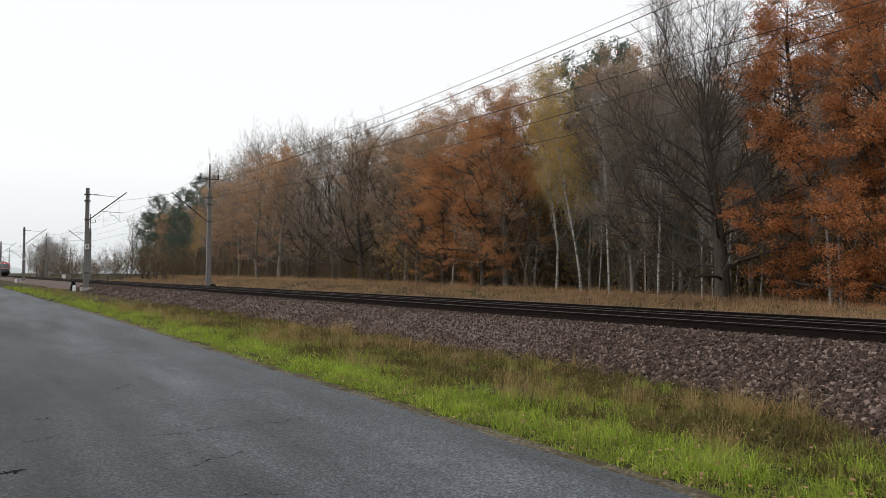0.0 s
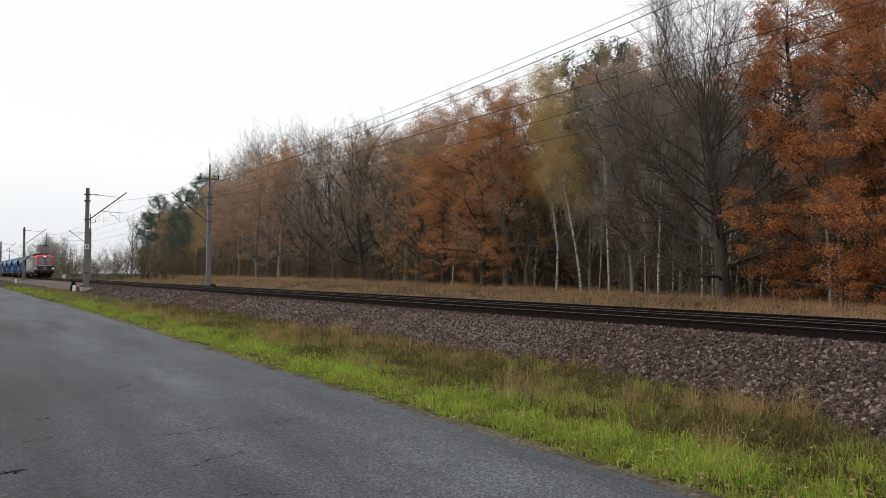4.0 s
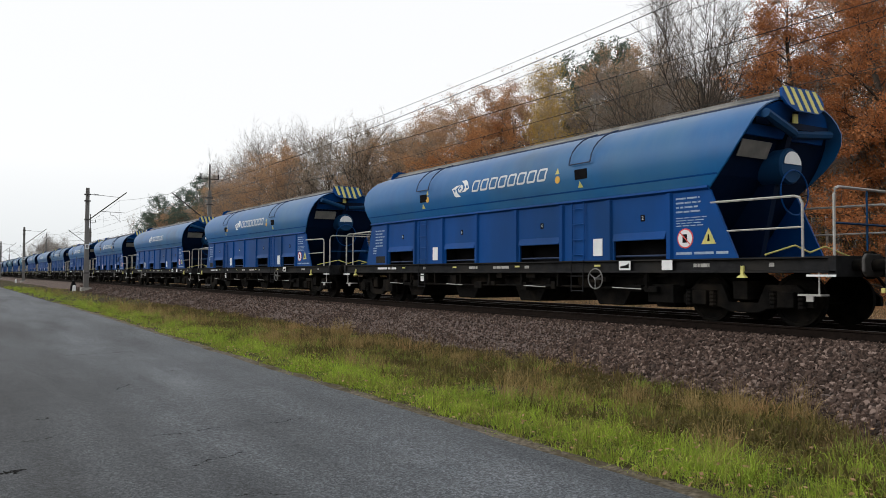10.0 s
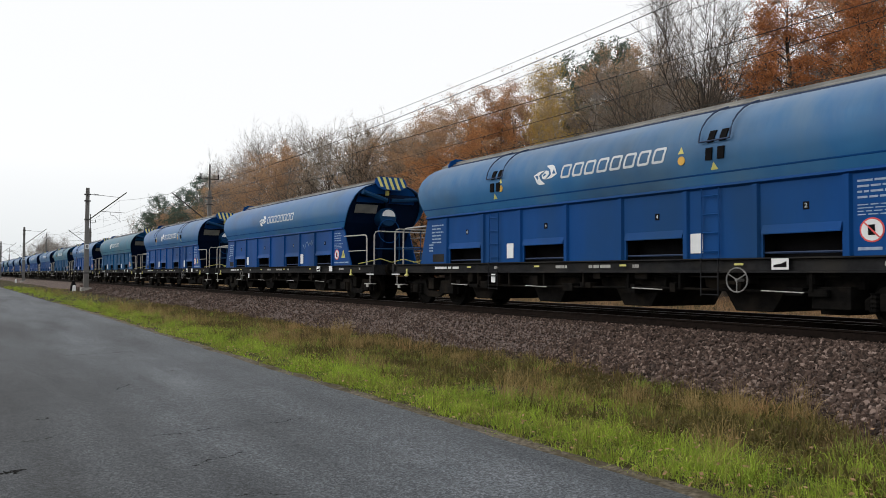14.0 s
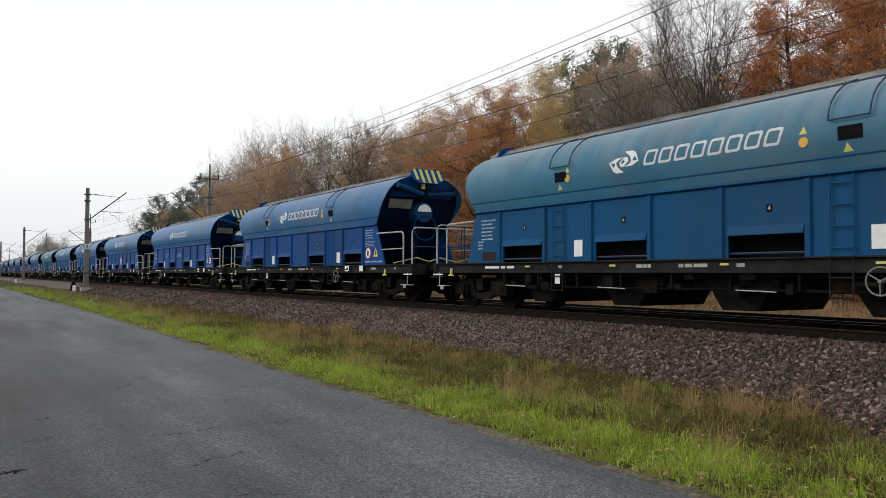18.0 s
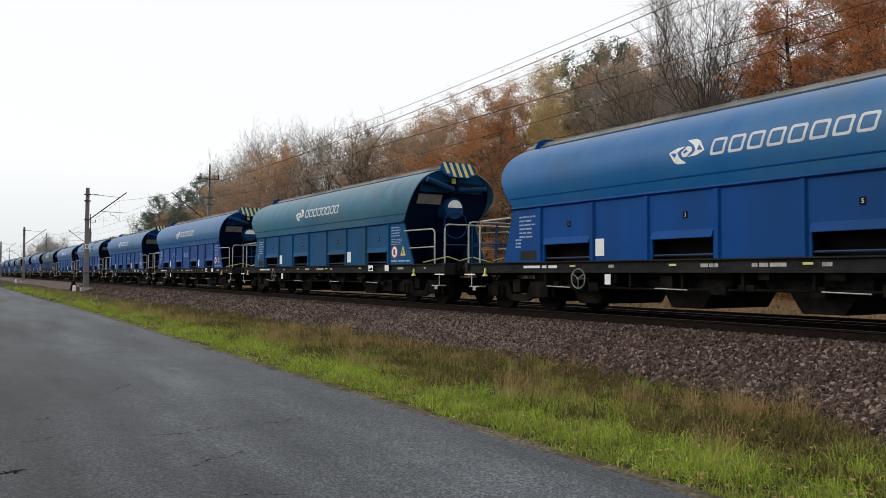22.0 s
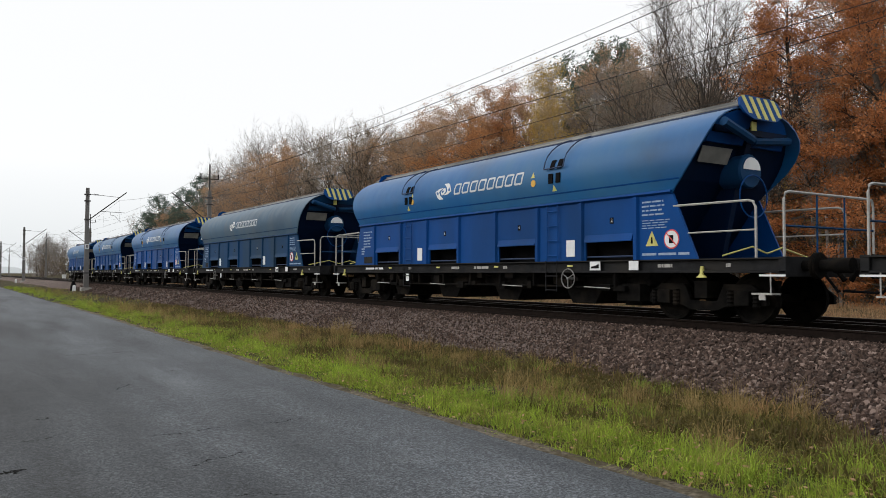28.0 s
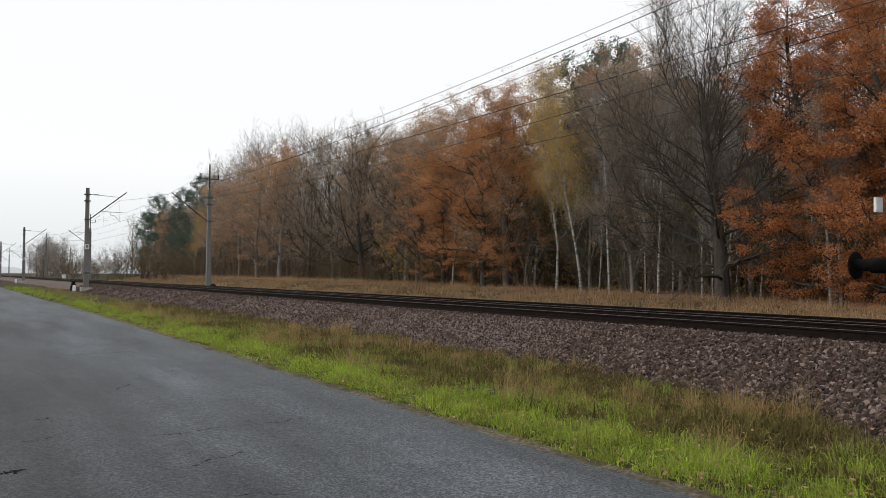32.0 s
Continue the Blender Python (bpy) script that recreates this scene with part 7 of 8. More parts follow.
def make_forest():
    xs, ys = np.arange(-230, 30, 4.0), np.arange(37.0, 90, 2.5)
    v = [(x, y + 1.2 * noise.noise((x * 0.2, y, 0)), ground_z(x, min(y, 60)) + 0.04) for x in xs for y in ys]
    k = len(ys)
    floor = quick("forest_floor", v, [(i * k + j, (i + 1) * k + j, (i + 1) * k + j + 1, i * k + j + 1) for i in range(len(xs) - 1) for j in range(k - 1)], LITTER)
    tagged(floor, "forest floor covered with brown fallen leaves", "forest floor", kind="structure")
    rng = random.Random(21)
    protos = {}
    for kind, n in (("grand_oak", 1), ("grey_oak", 3), ("orange_oak", 2), ("bare_oak", 1), ("bare_tree", 3), ("pale_tree", 2), ("rust_oak", 1), ("brown_oak", 3), ("yellow_birch", 2), ("bare_birch", 2), ("pine_tree", 2)):
        protos[kind] = [make_tree(kind, 100 + 7 * i + len(kind)) for i in range(n)]
        # plainer ones for the rows behind
        few = dict(fine=1, tw=0.02, boughs=7, twigs=6)
        if KINDS[kind].get("leaves"):
            few.update(leaves=7500, size=0.15)
        protos[kind + " behind"] = [make_tree(kind, 500 + 7 * i + len(kind), **few) for i in range(2)]
    used = {}
    shrubs_far = [make_shrub(390 + i, 0, 3.4) for i in range(2)]
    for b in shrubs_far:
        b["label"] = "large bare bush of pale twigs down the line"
        # far bushes take the haze-paled twig colour
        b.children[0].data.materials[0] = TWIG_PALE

    def put(kind, x, y, s=1.0, k=None):
        i = rng.randrange(len(protos[kind])) if k is None else k
        p = protos[kind][i]
        m = pose(x, y, ground_z(x, y) - 0.05, 0, 0, rng.uniform(0, 360))
        s *= 0.955
        m = m @ Matrix.Diagonal((s, s, s * rng.uniform(0.95, 1.05), 1))
        if (kind, i) not in used:
            used[(kind, i)] = p
            p.matrix_basis = m
            return p
        c = copy_thing(p, Matrix.Identity(4))
        c.matrix_basis = m
        return c

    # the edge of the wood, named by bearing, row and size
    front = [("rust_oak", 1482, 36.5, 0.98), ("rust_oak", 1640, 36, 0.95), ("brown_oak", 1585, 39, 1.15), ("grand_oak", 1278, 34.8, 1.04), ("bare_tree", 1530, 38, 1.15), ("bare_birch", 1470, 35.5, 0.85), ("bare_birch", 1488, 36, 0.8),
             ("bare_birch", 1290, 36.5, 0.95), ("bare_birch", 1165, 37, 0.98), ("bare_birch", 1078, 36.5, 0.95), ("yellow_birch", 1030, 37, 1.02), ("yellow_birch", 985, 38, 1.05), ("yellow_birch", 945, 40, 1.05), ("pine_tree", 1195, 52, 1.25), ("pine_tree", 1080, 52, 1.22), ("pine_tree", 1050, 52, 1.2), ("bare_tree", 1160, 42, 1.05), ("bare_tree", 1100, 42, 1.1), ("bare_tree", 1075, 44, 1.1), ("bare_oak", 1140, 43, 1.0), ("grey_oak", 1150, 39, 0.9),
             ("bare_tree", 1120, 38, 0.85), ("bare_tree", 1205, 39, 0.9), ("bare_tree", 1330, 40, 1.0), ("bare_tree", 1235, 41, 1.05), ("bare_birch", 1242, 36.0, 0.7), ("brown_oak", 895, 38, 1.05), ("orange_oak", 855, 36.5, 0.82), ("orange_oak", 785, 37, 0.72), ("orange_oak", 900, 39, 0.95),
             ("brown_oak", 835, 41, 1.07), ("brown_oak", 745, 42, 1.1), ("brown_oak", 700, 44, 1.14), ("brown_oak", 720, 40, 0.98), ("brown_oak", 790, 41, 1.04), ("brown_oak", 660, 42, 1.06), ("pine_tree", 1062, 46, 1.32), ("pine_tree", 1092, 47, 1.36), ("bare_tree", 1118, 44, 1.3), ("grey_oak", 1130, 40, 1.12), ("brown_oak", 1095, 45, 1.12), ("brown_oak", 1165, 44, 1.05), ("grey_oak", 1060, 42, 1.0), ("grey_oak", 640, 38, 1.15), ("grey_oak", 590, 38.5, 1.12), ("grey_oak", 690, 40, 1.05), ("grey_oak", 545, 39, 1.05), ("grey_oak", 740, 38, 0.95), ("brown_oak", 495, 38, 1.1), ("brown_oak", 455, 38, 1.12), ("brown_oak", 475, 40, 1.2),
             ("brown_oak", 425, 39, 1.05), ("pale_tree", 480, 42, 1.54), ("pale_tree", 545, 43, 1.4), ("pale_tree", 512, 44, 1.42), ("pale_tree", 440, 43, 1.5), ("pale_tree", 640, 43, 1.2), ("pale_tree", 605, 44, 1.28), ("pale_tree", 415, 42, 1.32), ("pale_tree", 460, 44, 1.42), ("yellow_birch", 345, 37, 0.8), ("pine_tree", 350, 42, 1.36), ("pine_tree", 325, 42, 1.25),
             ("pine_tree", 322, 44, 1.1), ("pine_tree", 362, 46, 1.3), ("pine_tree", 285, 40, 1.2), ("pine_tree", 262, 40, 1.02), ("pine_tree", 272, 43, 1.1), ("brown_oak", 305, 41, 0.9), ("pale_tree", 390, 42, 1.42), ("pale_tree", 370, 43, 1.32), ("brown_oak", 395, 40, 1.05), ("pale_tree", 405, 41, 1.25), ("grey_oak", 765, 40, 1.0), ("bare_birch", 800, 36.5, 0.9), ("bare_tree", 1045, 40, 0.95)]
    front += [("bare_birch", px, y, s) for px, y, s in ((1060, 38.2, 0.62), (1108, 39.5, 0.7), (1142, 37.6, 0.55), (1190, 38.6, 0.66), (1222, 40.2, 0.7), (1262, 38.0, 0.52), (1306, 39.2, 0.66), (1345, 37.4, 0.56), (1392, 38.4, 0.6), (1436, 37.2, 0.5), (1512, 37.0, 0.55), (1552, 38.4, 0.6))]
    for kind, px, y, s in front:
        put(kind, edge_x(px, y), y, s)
    # deeper rows
    for row, y in enumerate((44, 49, 55)):
        x = -10.0 - row * 2
        while x > -225:
            yy = y + rng.uniform(-2.5, 2.5)
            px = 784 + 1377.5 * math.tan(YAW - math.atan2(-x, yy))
            if 420 < px < 800 and rng.random() < 0.5:
                x -= 5.0
                continue
            kinds = ["bare_tree", "bare_tree", "bare_birch", "pale_tree", "pine_tree", "grey_oak"]
            if px > 1280:
                kinds = ["brown_oak", "bare_tree", "bare_birch", "brown_oak", "bare_tree"]
            elif 880 < px < 1060:
                kinds = ["yellow_birch", "bare_birch", "pine_tree", "brown_oak"]
            elif 700 < px <= 880:
                kinds = ["brown_oak", "pale_tree", "bare_tree", "yellow_birch"]
            elif px < 560:
                kinds = ["pale_tree", "pale_tree", "bare_tree", "brown_oak"]
            put(rng.choice(kinds) + " behind", x, yy, rng.uniform(0.98, 1.14) * (1.0 if px > 600 else 1.2 if px > 390 else 0.95))
            x -= rng.uniform(4.2, 6.8) * (1 + row * 0.15) * (1 if x > -110 else 1.4)
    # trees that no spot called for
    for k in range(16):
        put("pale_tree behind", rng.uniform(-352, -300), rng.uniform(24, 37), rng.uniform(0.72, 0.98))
    for k in range(9):
        c = copy_thing(shrubs_far[k % 2], Matrix.Identity(4))
        x, y = rng.uniform(-345, -300), rng.uniform(25, 36)
        c.matrix_basis = pose(x, y, ground_z(x, y), 0, 0, rng.uniform(0, 360)) @ Matrix.Scale(rng.uniform(2.2, 3.4), 4)
    for b in shrubs_far:
        b.matrix_basis = pose(-312 + 9 * shrubs_far.index(b), 30, ground_z(-312, 30)) @ Matrix.Scale(2.8, 4)
    put("pale_tree behind", -207, 27, 0.55)
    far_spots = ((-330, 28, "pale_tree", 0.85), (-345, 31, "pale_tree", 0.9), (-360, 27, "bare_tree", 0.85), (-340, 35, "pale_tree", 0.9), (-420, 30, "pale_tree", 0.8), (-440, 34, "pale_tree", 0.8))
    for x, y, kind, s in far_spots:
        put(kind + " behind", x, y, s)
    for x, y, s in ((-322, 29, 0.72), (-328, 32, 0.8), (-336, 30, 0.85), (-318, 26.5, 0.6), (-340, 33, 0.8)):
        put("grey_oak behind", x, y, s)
    for kind, row in protos.items():
        for i, p in enumerate(row):
            if (kind, i) not in used:
                for o in (*p.children_recursive, p):
                    bpy.data.objects.remove(o)
    # the depth of the wood: stems and twigs past counting
    rs = np.random.RandomState(9)
    n = 3800
    px, py = -8 - 185 * rs.rand(n) ** 1.1, rs.uniform(42, 84, n)
    # the wood thins out down the line, where the sky shines through
    some = (px > -62) | (rs.rand(n) < 0.42)
    px, py = px[some], py[some]
    n = len(px)
    hh, rr = rs.uniform(9, 18.5, n), rs.uniform(0.04, 0.13, n)
    lean = rs.normal(0, 0.05, (n, 2))
    rings = []
    for k in range(3):
        a = 2 * math.pi * k / 3
        rings.append((np.cos(a) * rr, np.sin(a) * rr))
    low = np.stack([np.stack([px + c, py + s, np.full(n, -0.5)], 1) for c, s in rings], 1)
    top = np.stack([np.stack([px + c * 0.25 + lean[:, 0] * hh, py + s * 0.25 + lean[:, 1] * hh, hh - 0.9], 1) for c, s in rings], 1)
    v = np.concatenate([low, top], 1).reshape(-1, 3)
    k = np.arange(n)[:, None] * 6
    f = np.concatenate([k + np.array([[0, 1, 4, 3]]), k + np.array([[1, 2, 5, 4]]), k + np.array([[2, 0, 3, 5]])], 1).reshape(-1, 4)
    o = quick("deep_wood_stems", v, f, BARK)
    tagged(o, "crowded thin dark stems inside the wood", "wood stems", kind="stuff")
    m = 92000
    i = rs.randint(n, size=m)
    t = rs.uniform(0.03, 1.0, m) ** np.where(rs.rand(m) < 0.5, 0.8, 2.2)
    c = np.stack([px[i] + lean[i, 0] * hh[i] * t, py[i] + lean[i, 1] * hh[i] * t, hh[i] * t - 0.9], 1)
    d = rs.normal(size=(m, 3))
    d[:, 2] = np.abs(d[:, 2]) * 0.6
    d /= np.linalg.norm(d, axis=1, keepdims=True)
    ln = rs.uniform(0.5, 2.2, (m, 1))
    c = c + d * rs.uniform(0, 1.2, (m, 1))
    s = np.cross(d, rs.normal(size=(m, 3)))
    s /= np.linalg.norm(s, axis=1, keepdims=True)
    w = rs.uniform(0.012, 0.035, (m, 1))
    v = np.stack([c - s * w, c + s * w, c + d * ln + s * w * 0.3, c + d * ln - s * w * 0.3], 1).reshape(-1, 3)
    o = quick("deep_wood_twigs", v, np.arange(m * 4).reshape(-1, 4), TWIG)
    tagged(o, "tangle of brown-grey twigs inside the wood", "wood twigs", kind="stuff")
    # what closes the wood: withered leaves and brush at the height of a man, thinner above
    for name, label, n2, leaf, lo, hi, near, pw, size in (
            ("undergrowth_leaves", "withered brown and olive leaves of the undergrowth", 95000, DULL, 0.0, 6.5, 38.0, 1.7, 0.085),
            ("withered_canopy", "dull purple-brown withered leaves deep in the wood", 70000, WITHERED, 2.0, 14.0, 43.0, 1.1, 0.10)):
        ux, uy = -8 - 190 * rs.rand(n2) ** 1.25, near + 20 * rs.rand(n2) ** 1.2
        dense = np.array([noise.noise((a * 0.16, b * 0.16, 5.0)) for a, b in zip(ux, uy)])
        top = lo + (hi - lo) * np.clip(0.55 + 0.9 * dense, 0.08, 1.0)
        uz = np.array([ground_z(a, min(b, 60)) for a, b in zip(ux, uy)]) + lo * 0.5 + (top - lo * 0.5) * rs.rand(n2) ** pw
        c = np.stack([ux, uy, uz], 1)
        a = rs.normal(size=(n2, 3))
        a /= np.linalg.norm(a, axis=1, keepdims=True)
        b = np.cross(a, rs.normal(size=(n2, 3)))
        b /= np.linalg.norm(b, axis=1, keepdims=True)
        sz = size * rs.uniform(0.5, 1.5, (n2, 1))
        v = np.stack([c - a * sz, c - b * sz * 0.6, c + a * sz, c + b * sz * 0.6], 1).reshape(-1, 3)
        tagged(quick(name, v, np.arange(n2 * 4).reshape(-1, 4), leaf), label, "undergrowth", kind="stuff")
    # undergrowth
    shrubs = [make_shrub(300 + i, (0, 260, 420)[i % 3], 3.0 + 0.6 * i) for i in range(5)]
    first = set()
    for i in range(130):
        x = -12 - 190 * rng.random() ** 1.6
        y = rng.uniform(35.5, 46)
        k = rng.randrange(5)
        s = rng.uniform(0.7, 1.35)
        m = pose(x, y, ground_z(x, y), 0, 0, rng.uniform(0, 360)) @ Matrix.Scale(s, 4)
        if k not in first:
            first.add(k)
            shrubs[k].matrix_basis = m
        else:
            c = copy_thing(shrubs[k], Matrix.Identity(4))
            c.matrix_basis = m
    # taller brush between the stems
    brush = [make_shrub(340 + i, (900, 500, 700, 350)[i], 5.2, (OCHRE, DULL, BROWN, NEEDLES)[i], 0.10) for i in range(4)]
    for b in brush:
        b["label"] = "tall twiggy brush with fading leaves"
    for i in range(64):
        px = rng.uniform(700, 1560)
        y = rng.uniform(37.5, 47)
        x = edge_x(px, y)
        m = pose(x, y, ground_z(x, y), 0, 0, rng.uniform(0, 360)) @ Matrix.Scale(rng.uniform(0.85, 1.55), 4)
        if i < 4:
            brush[i].matrix_basis = m
        else:
            c = copy_thing(brush[rng.choice((0, 1, 1, 2, 3, 3))], Matrix.Identity(4))
            c.matrix_basis = m
    # the thicket and far trees down the line
    for i in range(70):
        x = rng.uniform(-330, -120)
        y = rng.uniform(24, 38)
        c = copy_thing(shrubs[rng.randrange(5)], Matrix.Identity(4))
        c.matrix_basis = pose(x, y, ground_z(x, y), 0, 0, rng.uniform(0, 360)) @ Matrix.Scale(rng.uniform(0.9, 2.0), 4)

def make_distance():
    """The far woods past the end of the line, mist imitated by a pale, glowing colour."""
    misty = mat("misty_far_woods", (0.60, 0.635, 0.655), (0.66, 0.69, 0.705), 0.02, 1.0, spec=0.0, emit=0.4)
    ys = np.arange(-420, 900, 6.0)
    v = []
    for y in ys:
        top = 7 + 6 * noise.noise((y * 0.012, 0, 0)) + 4 * noise.noise((y * 0.06, 3, 0)) + 2.5 * noise.noise((y * 0.25, 7, 0))
        v += [(-1250, y, -1), (-1250, y, max(3, top)), (-1262, y, max(3, top)), (-1262, y, -1)]
    n = len(ys)
    f = [(4 * i + j, 4 * i + 4 + j, 4 * i + 5 + j, 4 * i + 1 + j) for i in range(n - 1) for j in range(3)]
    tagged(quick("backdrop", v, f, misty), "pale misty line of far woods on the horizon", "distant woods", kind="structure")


GREEN_GRASS = thin(mat("green_grass", (0.09, 0.155, 0.012), (0.60, 0.71, 0.105), 1.2, 0.7, island=0.65, c3=(0.335, 0.465, 0.05), spec=0.2), 0.35)
MIXED_GRASS = thin(mat("fading_grass", (0.08, 0.092, 0.014), (0.49, 0.46, 0.14), 1.5, 0.8, island=0.6, c3=(0.25, 0.24, 0.052), spec=0.15), 0.35)
DRY_GRASS = thin(mat("dry_grass", (0.085, 0.058, 0.027), (0.57, 0.42, 0.20), 1.3, 0.85, island=0.65, c3=(0.28, 0.185, 0.08), spec=0.15), 0.35)
MEADOW = thin(mat("russet_meadow_grass", (0.20, 0.115, 0.062), (0.71, 0.475, 0.27), 0.3, 0.9, island=0.65, c3=(0.43, 0.26, 0.142), spec=0.1), 0.35)
STRAW = thin(mat("straw_grass", (0.20, 0.135, 0.05), (0.50, 0.38, 0.18), 2.0, 0.8, island=0.6, c3=(0.33, 0.23, 0.09), spec=0.15), 0.35)
TUFT = thin(mat("tuft_grass", (0.10, 0.16, 0.02), (0.42, 0.50, 0.10), 2.0, 0.75, island=0.6, c3=(0.22, 0.30, 0.045), spec=0.2), 0.35)
STALK = thin(mat("rusty_stalks", (0.22, 0.125, 0.055), (0.62, 0.42, 0.21), 2.0, 0.8, island=0.6, c3=(0.40, 0.235, 0.10), spec=0.15), 0.35)
DEAD_STEM = mat("dead_weed_stems", (0.035, 0.022, 0.013), (0.16, 0.10, 0.055), 3.0, 0.9, island=0.6, spec=0.1)
WEEDS = thin(mat("low_weeds", (0.05, 0.048, 0.015), (0.27, 0.20, 0.075), 2.0, 0.8, island=0.7, c3=(0.12, 0.105, 0.032), spec=0.15), 0.3)


def blades(name, spots, per, h, w, lean, radius, material, label, seed):
    """Tufts of grass: each blade is a bent, pointed strip."""
    rs = np.random.RandomState(seed)
    base = np.repeat(np.array(spots, dtype=np.float32), per, axis=0)
    n = len(base)
    hs = base[:, 3:4] * rs.uniform(h[0], h[1], (n, 1))
    b = base[:, :3].copy()
    b[:, :2] += rs.normal(0, radius, (n, 2))
    az = rs.uniform(0, 2 * math.pi, n)
    side = np.stack([np.cos(az), np.sin(az), np.zeros(n)], 1)
    az2 = rs.uniform(0, 2 * math.pi, n)
    out = np.stack([np.cos(az2), np.sin(az2), np.zeros(n)], 1) * np.abs(rs.normal(0, lean, (n, 1)))
    up = np.array([[0, 0, 1.0]])
    ww = rs.uniform(w[0], w[1], (n, 1))
    mid = b + up * hs * 0.55 + out * hs * 0.35
    tip = b + up * hs * np.clip(1 - np.linalg.norm(out, axis=1, keepdims=True) * 0.35, 0.2, 1) + out * hs
    v = np.stack([b - side * ww / 2, b + side * ww / 2, mid - side * ww * 0.4, mid + side * ww * 0.4, tip], 1).reshape(-1, 3)
    k = np.arange(n)[:, None] * 5
    f = np.concatenate([k + np.array([[0, 1, 2]]), k + np.array([[1, 3, 2]]), k + np.array([[2, 3, 4]])], 1).reshape(-1, 3)
    o = quick(name, v, f, material)
    tagged(o, label, "grass", kind="stuff")
    return o


def make_grass():
    rng = random.Random(11)
    green, mixed, dry, meadow = [], [], [], []
    for x0, x1, per, big in ((-7, 0, 300, 1.0), (-12, -7, 230, 1.0), (-22, -12, 110, 1.2), (-45, -22, 44, 1.4), (-95, -45, 13, 1.9)):
        for _ in range(int((x1 - x0) * 5.6 * per / 4)):
            x = rng.uniform(x0, x1)
            y = rng.uniform(4.25, 9.9)
            e = 4.40 + 0.18 * min(1, max(0, (-x - 12) / 16))
            if y < e + 0.06 + 0.30 * rng.random() ** 1.5 + 0.14 * noise.noise((x * 1.1, 3, 8.0)):
                continue
            pn = noise.noise((x * 0.5, y * 0.8, 7.0))
            g = 5.85 + 0.3 * min(1, max(0, (-x - 9) / 8)) + 1.0 * pn + rng.gauss(0, 0.28)
            if y > toe(x) + 0.3 * rng.random():
                continue
            z = ground_z(x, y) - 0.01
            bare = noise.noise((x * 0.7, y * 0.7, 21.0))
            gap = noise.noise((x * 2.1, y * 2.6, 51.0)) + 0.5 * noise.noise((x * 5.3, y * 5.3, 57.0))
            if gap > 0.16 and rng.random() < (0.7 if x > -9 else 0.22):
                continue
            if y < g:
                green.append((x, y, z, big * (0.5 + 0.6 * min(1, (y - e) * 1.2)) * rng.uniform(0.6, 1.4) * (1.0 - 0.9 * gap)))
                if rng.random() < (0.5 if x > -10 else 0.22):
                    mixed.append((x, y, z, big * 0.6 * rng.uniform(0.7, 1.4)))
            else:
                if bare > 0.13 and rng.random() < min(0.82, 0.42 + bare * 1.2 + 0.25 * max(0, (y - 7.0) / 2)):
                    continue
                s = big * rng.uniform(0.22, 1.05) * (0.8 + 1.1 * max(0, noise.noise((x * 1.3, y * 1.3, 3.0)))) * (0.85 - 0.42 * min(1, max(0, (y - 7.0) / 1.8)))
                (mixed if rng.random() < 0.86 - 0.4 * min(1, (y - g) / 2.2) + 0.5 * noise.noise((x * 0.6, y * 0.6, 31.0)) else dry).append((x, y, z, s))
    blades("verge_grass", green, 28, (0.04, 0.17), (0.004, 0.009), 1.25, 0.07, GREEN_GRASS, "short bright green grass along the road", 1)
    blades("fading_grass", mixed, 20, (0.10, 0.34), (0.004, 0.009), 0.85, 0.055, MIXED_GRASS, "tufts of fading olive grass", 2)
    blades("dry_grass", dry, 20, (0.12, 0.42), (0.003, 0.008), 0.9, 0.055, DRY_GRASS, "tufts of dry tan grass before the ballast", 3)
    straw, weeds = [], []
    for _ in range(2600):
        x, y = -1 - 40 * rng.random() ** 1.4, rng.uniform(5.6, 9.2)
        if y > toe(x):
            continue
        pn = noise.noise((x * 0.55, y * 0.55, 44.0))
        if pn > 0.16 and rng.random() < 0.4:
            straw.append((x, y, ground_z(x, y) - 0.01, (0.6 + pn * 1.5) * rng.uniform(0.6, 1.2)))
        elif pn < 0.06 or y > 7.0:
            weeds.append((x, y, ground_z(x, y) - 0.01, rng.uniform(0.5, 1.3)))
    blades("straw_tussocks", straw, 46, (0.16, 0.46), (0.003, 0.007), 0.75, 0.05, STRAW, "pale straw-coloured grass tussocks", 5)
    blades("low_weeds", weeds, 34, (0.05, 0.22), (0.012, 0.03), 1.1, 0.09, WEEDS, "low dark brown-green weeds", 6)
    # greener tufts among the dry grass, and a clump of rusty dead stalks
    tufts = []
    for _ in range(520):
        x, y = -1 - 36 * rng.random() ** 1.5, rng.uniform(5.5, 8.5)
        if y < toe(x) - 0.2 and noise.noise((x * 0.8, y * 0.8, 63.0)) > 0.05:
            tufts.append((x, y, ground_z(x, y) - 0.01, rng.uniform(0.5, 1.15)))
    blades("green_tufts", tufts, 30, (0.10, 0.34), (0.004, 0.009), 0.85, 0.05, TUFT, "taller green tufts among the dry grass", 8)
    stalks = [(x0 + rng.gauss(0, 0.22), y0 + rng.gauss(0, 0.16), -0.76, rng.uniform(0.6, 1.2)) for x0, y0, k in ((-5.65, 7.75, 12), (-9.7, 8.3, 5), (-14.5, 8.2, 7), (-21, 8.4, 8)) for _ in range(k)]
    blades("dead_stalks", stalks, 24, (0.10, 0.36), (0.004, 0.012), 0.9, 0.06, STALK, "rusty orange-brown dead stalks in the verge", 9)
    # dead upright stems of last summer's weeds
    stems = []
    for _ in range(900):
        x, y = -1 - 42 * rng.random() ** 1.4, rng.uniform(6.2, 10.2)
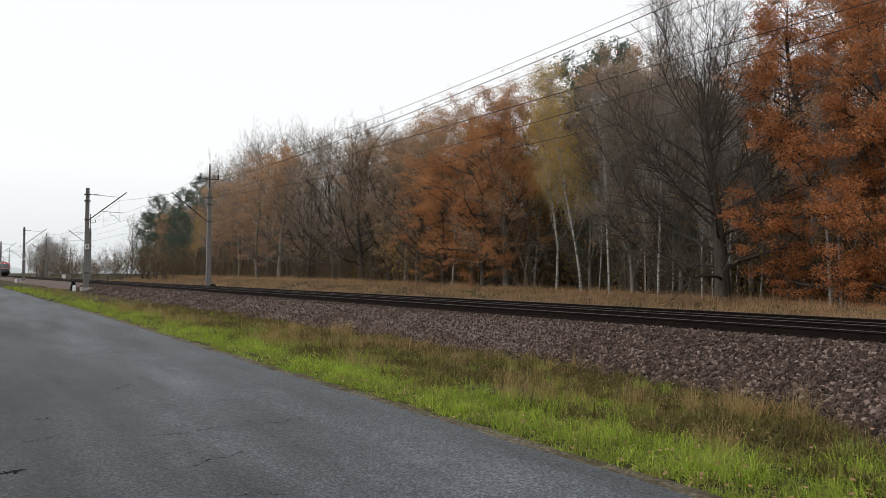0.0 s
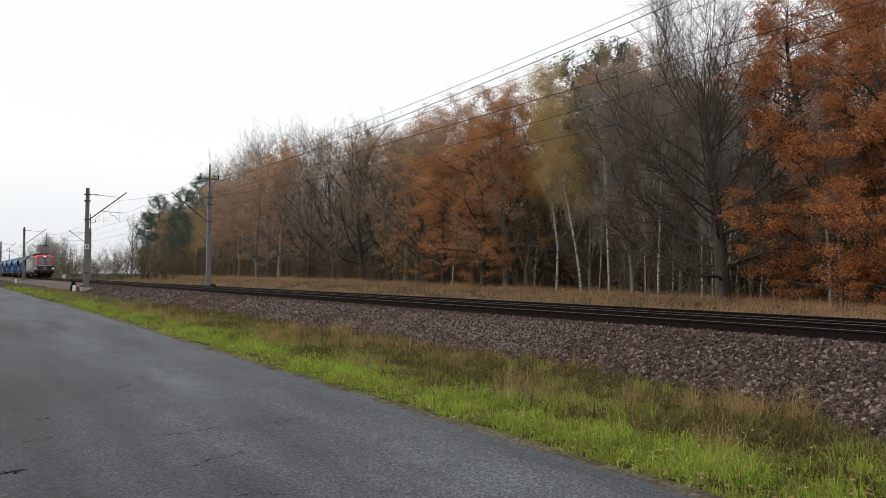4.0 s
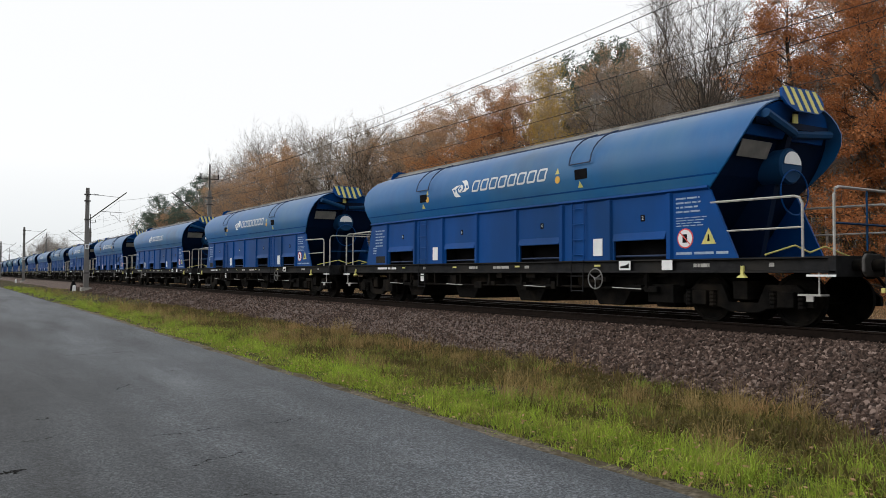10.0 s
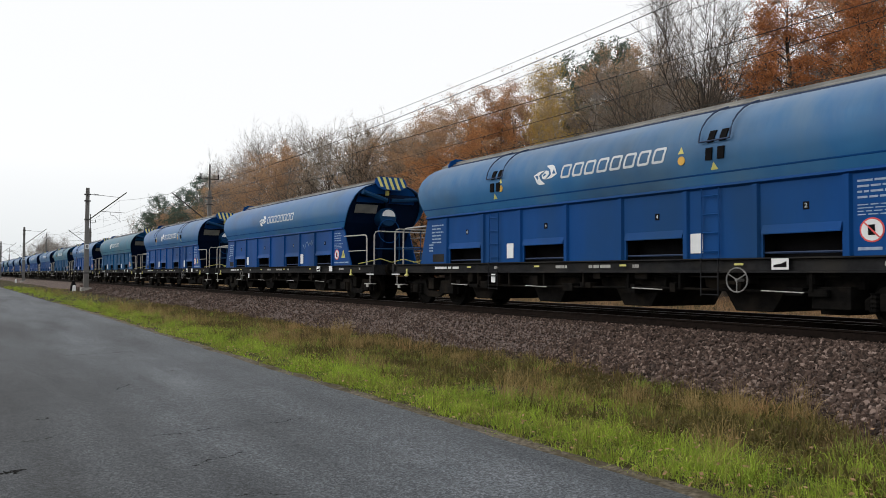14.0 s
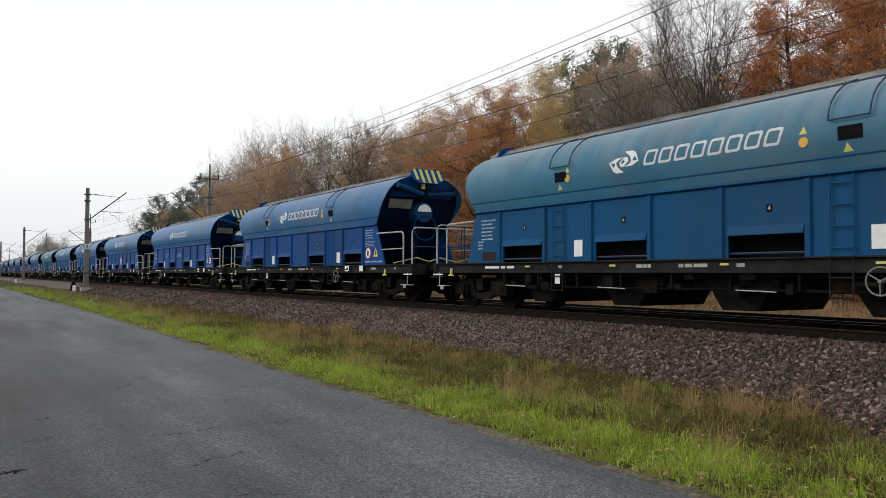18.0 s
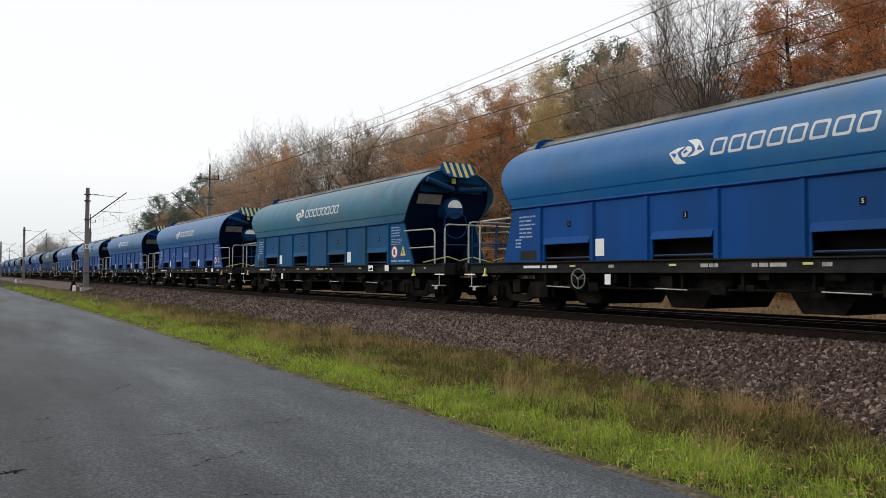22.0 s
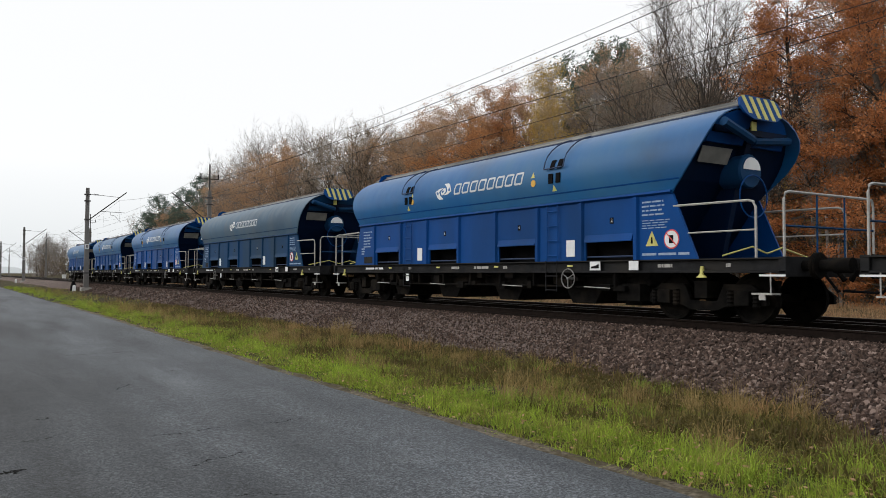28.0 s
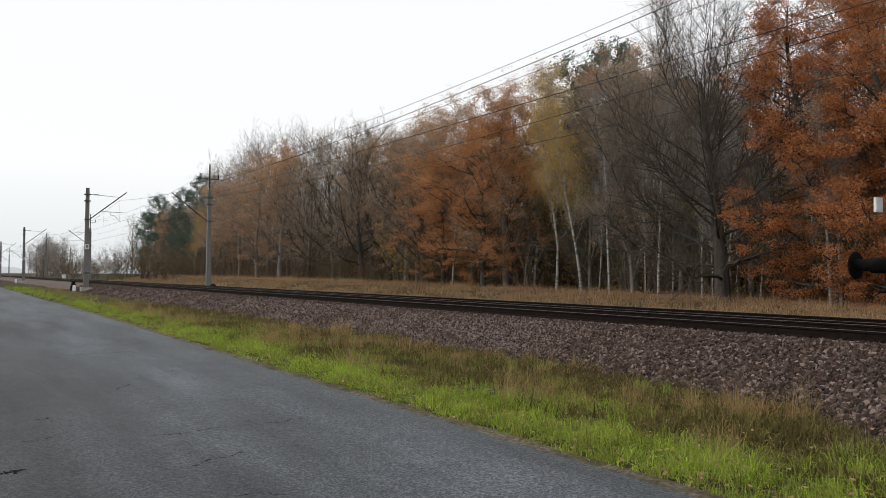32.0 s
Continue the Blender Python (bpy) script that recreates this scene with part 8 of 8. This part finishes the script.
        if y < toe(x) + 0.5 and noise.noise((x * 0.5, y * 0.7, 91.0)) > -0.05:
            stems.append((x, y, ground_z(x, y) - 0.02, rng.uniform(0.5, 1.2)))
    blades("dead_stems", stems, 9, (0.16, 0.52), (0.004, 0.008), 0.42, 0.07, DEAD_STEM, "dark brown upright stems of dead weeds", 14)
    # fallen leaves in the grass
    rs = np.random.RandomState(77)
    n = 3000
    lx = -1.0 - 32 * rs.rand(n) ** 1.6
    ly = 4.5 + np.abs(rs.normal(0, 1.6, n))
    c = np.array([(x, y, ground_z(x, y) + 0.02 + 0.09 * k if y > 4.42 else -0.622) for x, y, k in zip(lx, ly, rs.rand(n)) ], dtype=np.float32)
    a = rs.normal(size=(n, 3)) * (1, 1, 0.25)
    a /= np.linalg.norm(a, axis=1, keepdims=True)
    b = np.cross(a, rs.normal(size=(n, 3)) * (0.3, 0.3, 1))
    b /= np.linalg.norm(b, axis=1, keepdims=True)
    s = rs.uniform(0.010, 0.030, (n, 1))
    v = np.stack([c - a * s, c - b * s * 0.5, c + a * s, c + b * s * 0.5], 1).reshape(-1, 3)
    o = quick("fallen_leaves", v, np.arange(n * 4).reshape(-1, 4), BROWN)
    tagged(o, "small brown fallen leaves in the verge grass", "leaves", kind="stuff")
    for _ in range(8600):
        x = -6 - 150 * rng.random() ** 1.5
        y = 20.6 + 17.5 * rng.random()
        meadow.append((x, y, ground_z(x, y) if y > D2 + 3.5 else bed_z(x, y), rng.uniform(0.5, 1.25) * (1 if y < 30 else 1.15) * (0.9 + 0.6 * noise.noise((x * 0.25, y * 0.25, 12.0)))))
    blades("meadow_grass", meadow, 13, (0.16, 0.62), (0.006, 0.014), 0.9, 0.3, MEADOW, "tall russet-brown grass before the forest", 4)


# ---- how the train runs ----
def loco_x(t):
    """The middle of the locomotive, metres along the track."""
    s = t - 9.0
    late = 0.00045 * s * s * (23 - s) if s > 0 else 0.0
    last = 0.45 * (t - 31.0) ** 1.5 if t > 31.0 else 0.0
    far = 0.205 * max(0.0, 7.9 - t) ** 2.05
    return -22.55 + 25.3 * s - 0.0294 * s * s - late + last - far


def motions():
    times = [0.0, 1.0, 2.0, 3.0, 4.0, 5.0, 6.0, 7.0, 8.0, 9.0, 10.0, 12.0, 14.0, 16.0, 18.0, 20.0, 22.0, 24.0, 26.0, 28.0, 30.0, 31.0, 31.5, 32.0]
    walk(LOCO, [(t, pose(loco_x(t), D, 0)) for t in times])
    for i, w in enumerate(WAGONS):
        back = LOCO_HALF + PITCH_W * (i + 0.5) - (0.22 if i in (16, 26) else 0.0)
        walk(w, [(t, pose(loco_x(t) - back, D, 0)) for t in times])


make_ground()
make_road()
make_tracks()
LOCO = make_loco()
WAGONS = make_wagons()
make_overhead()
make_forest()
make_distance()
make_grass()
scatter_stones()
motions()
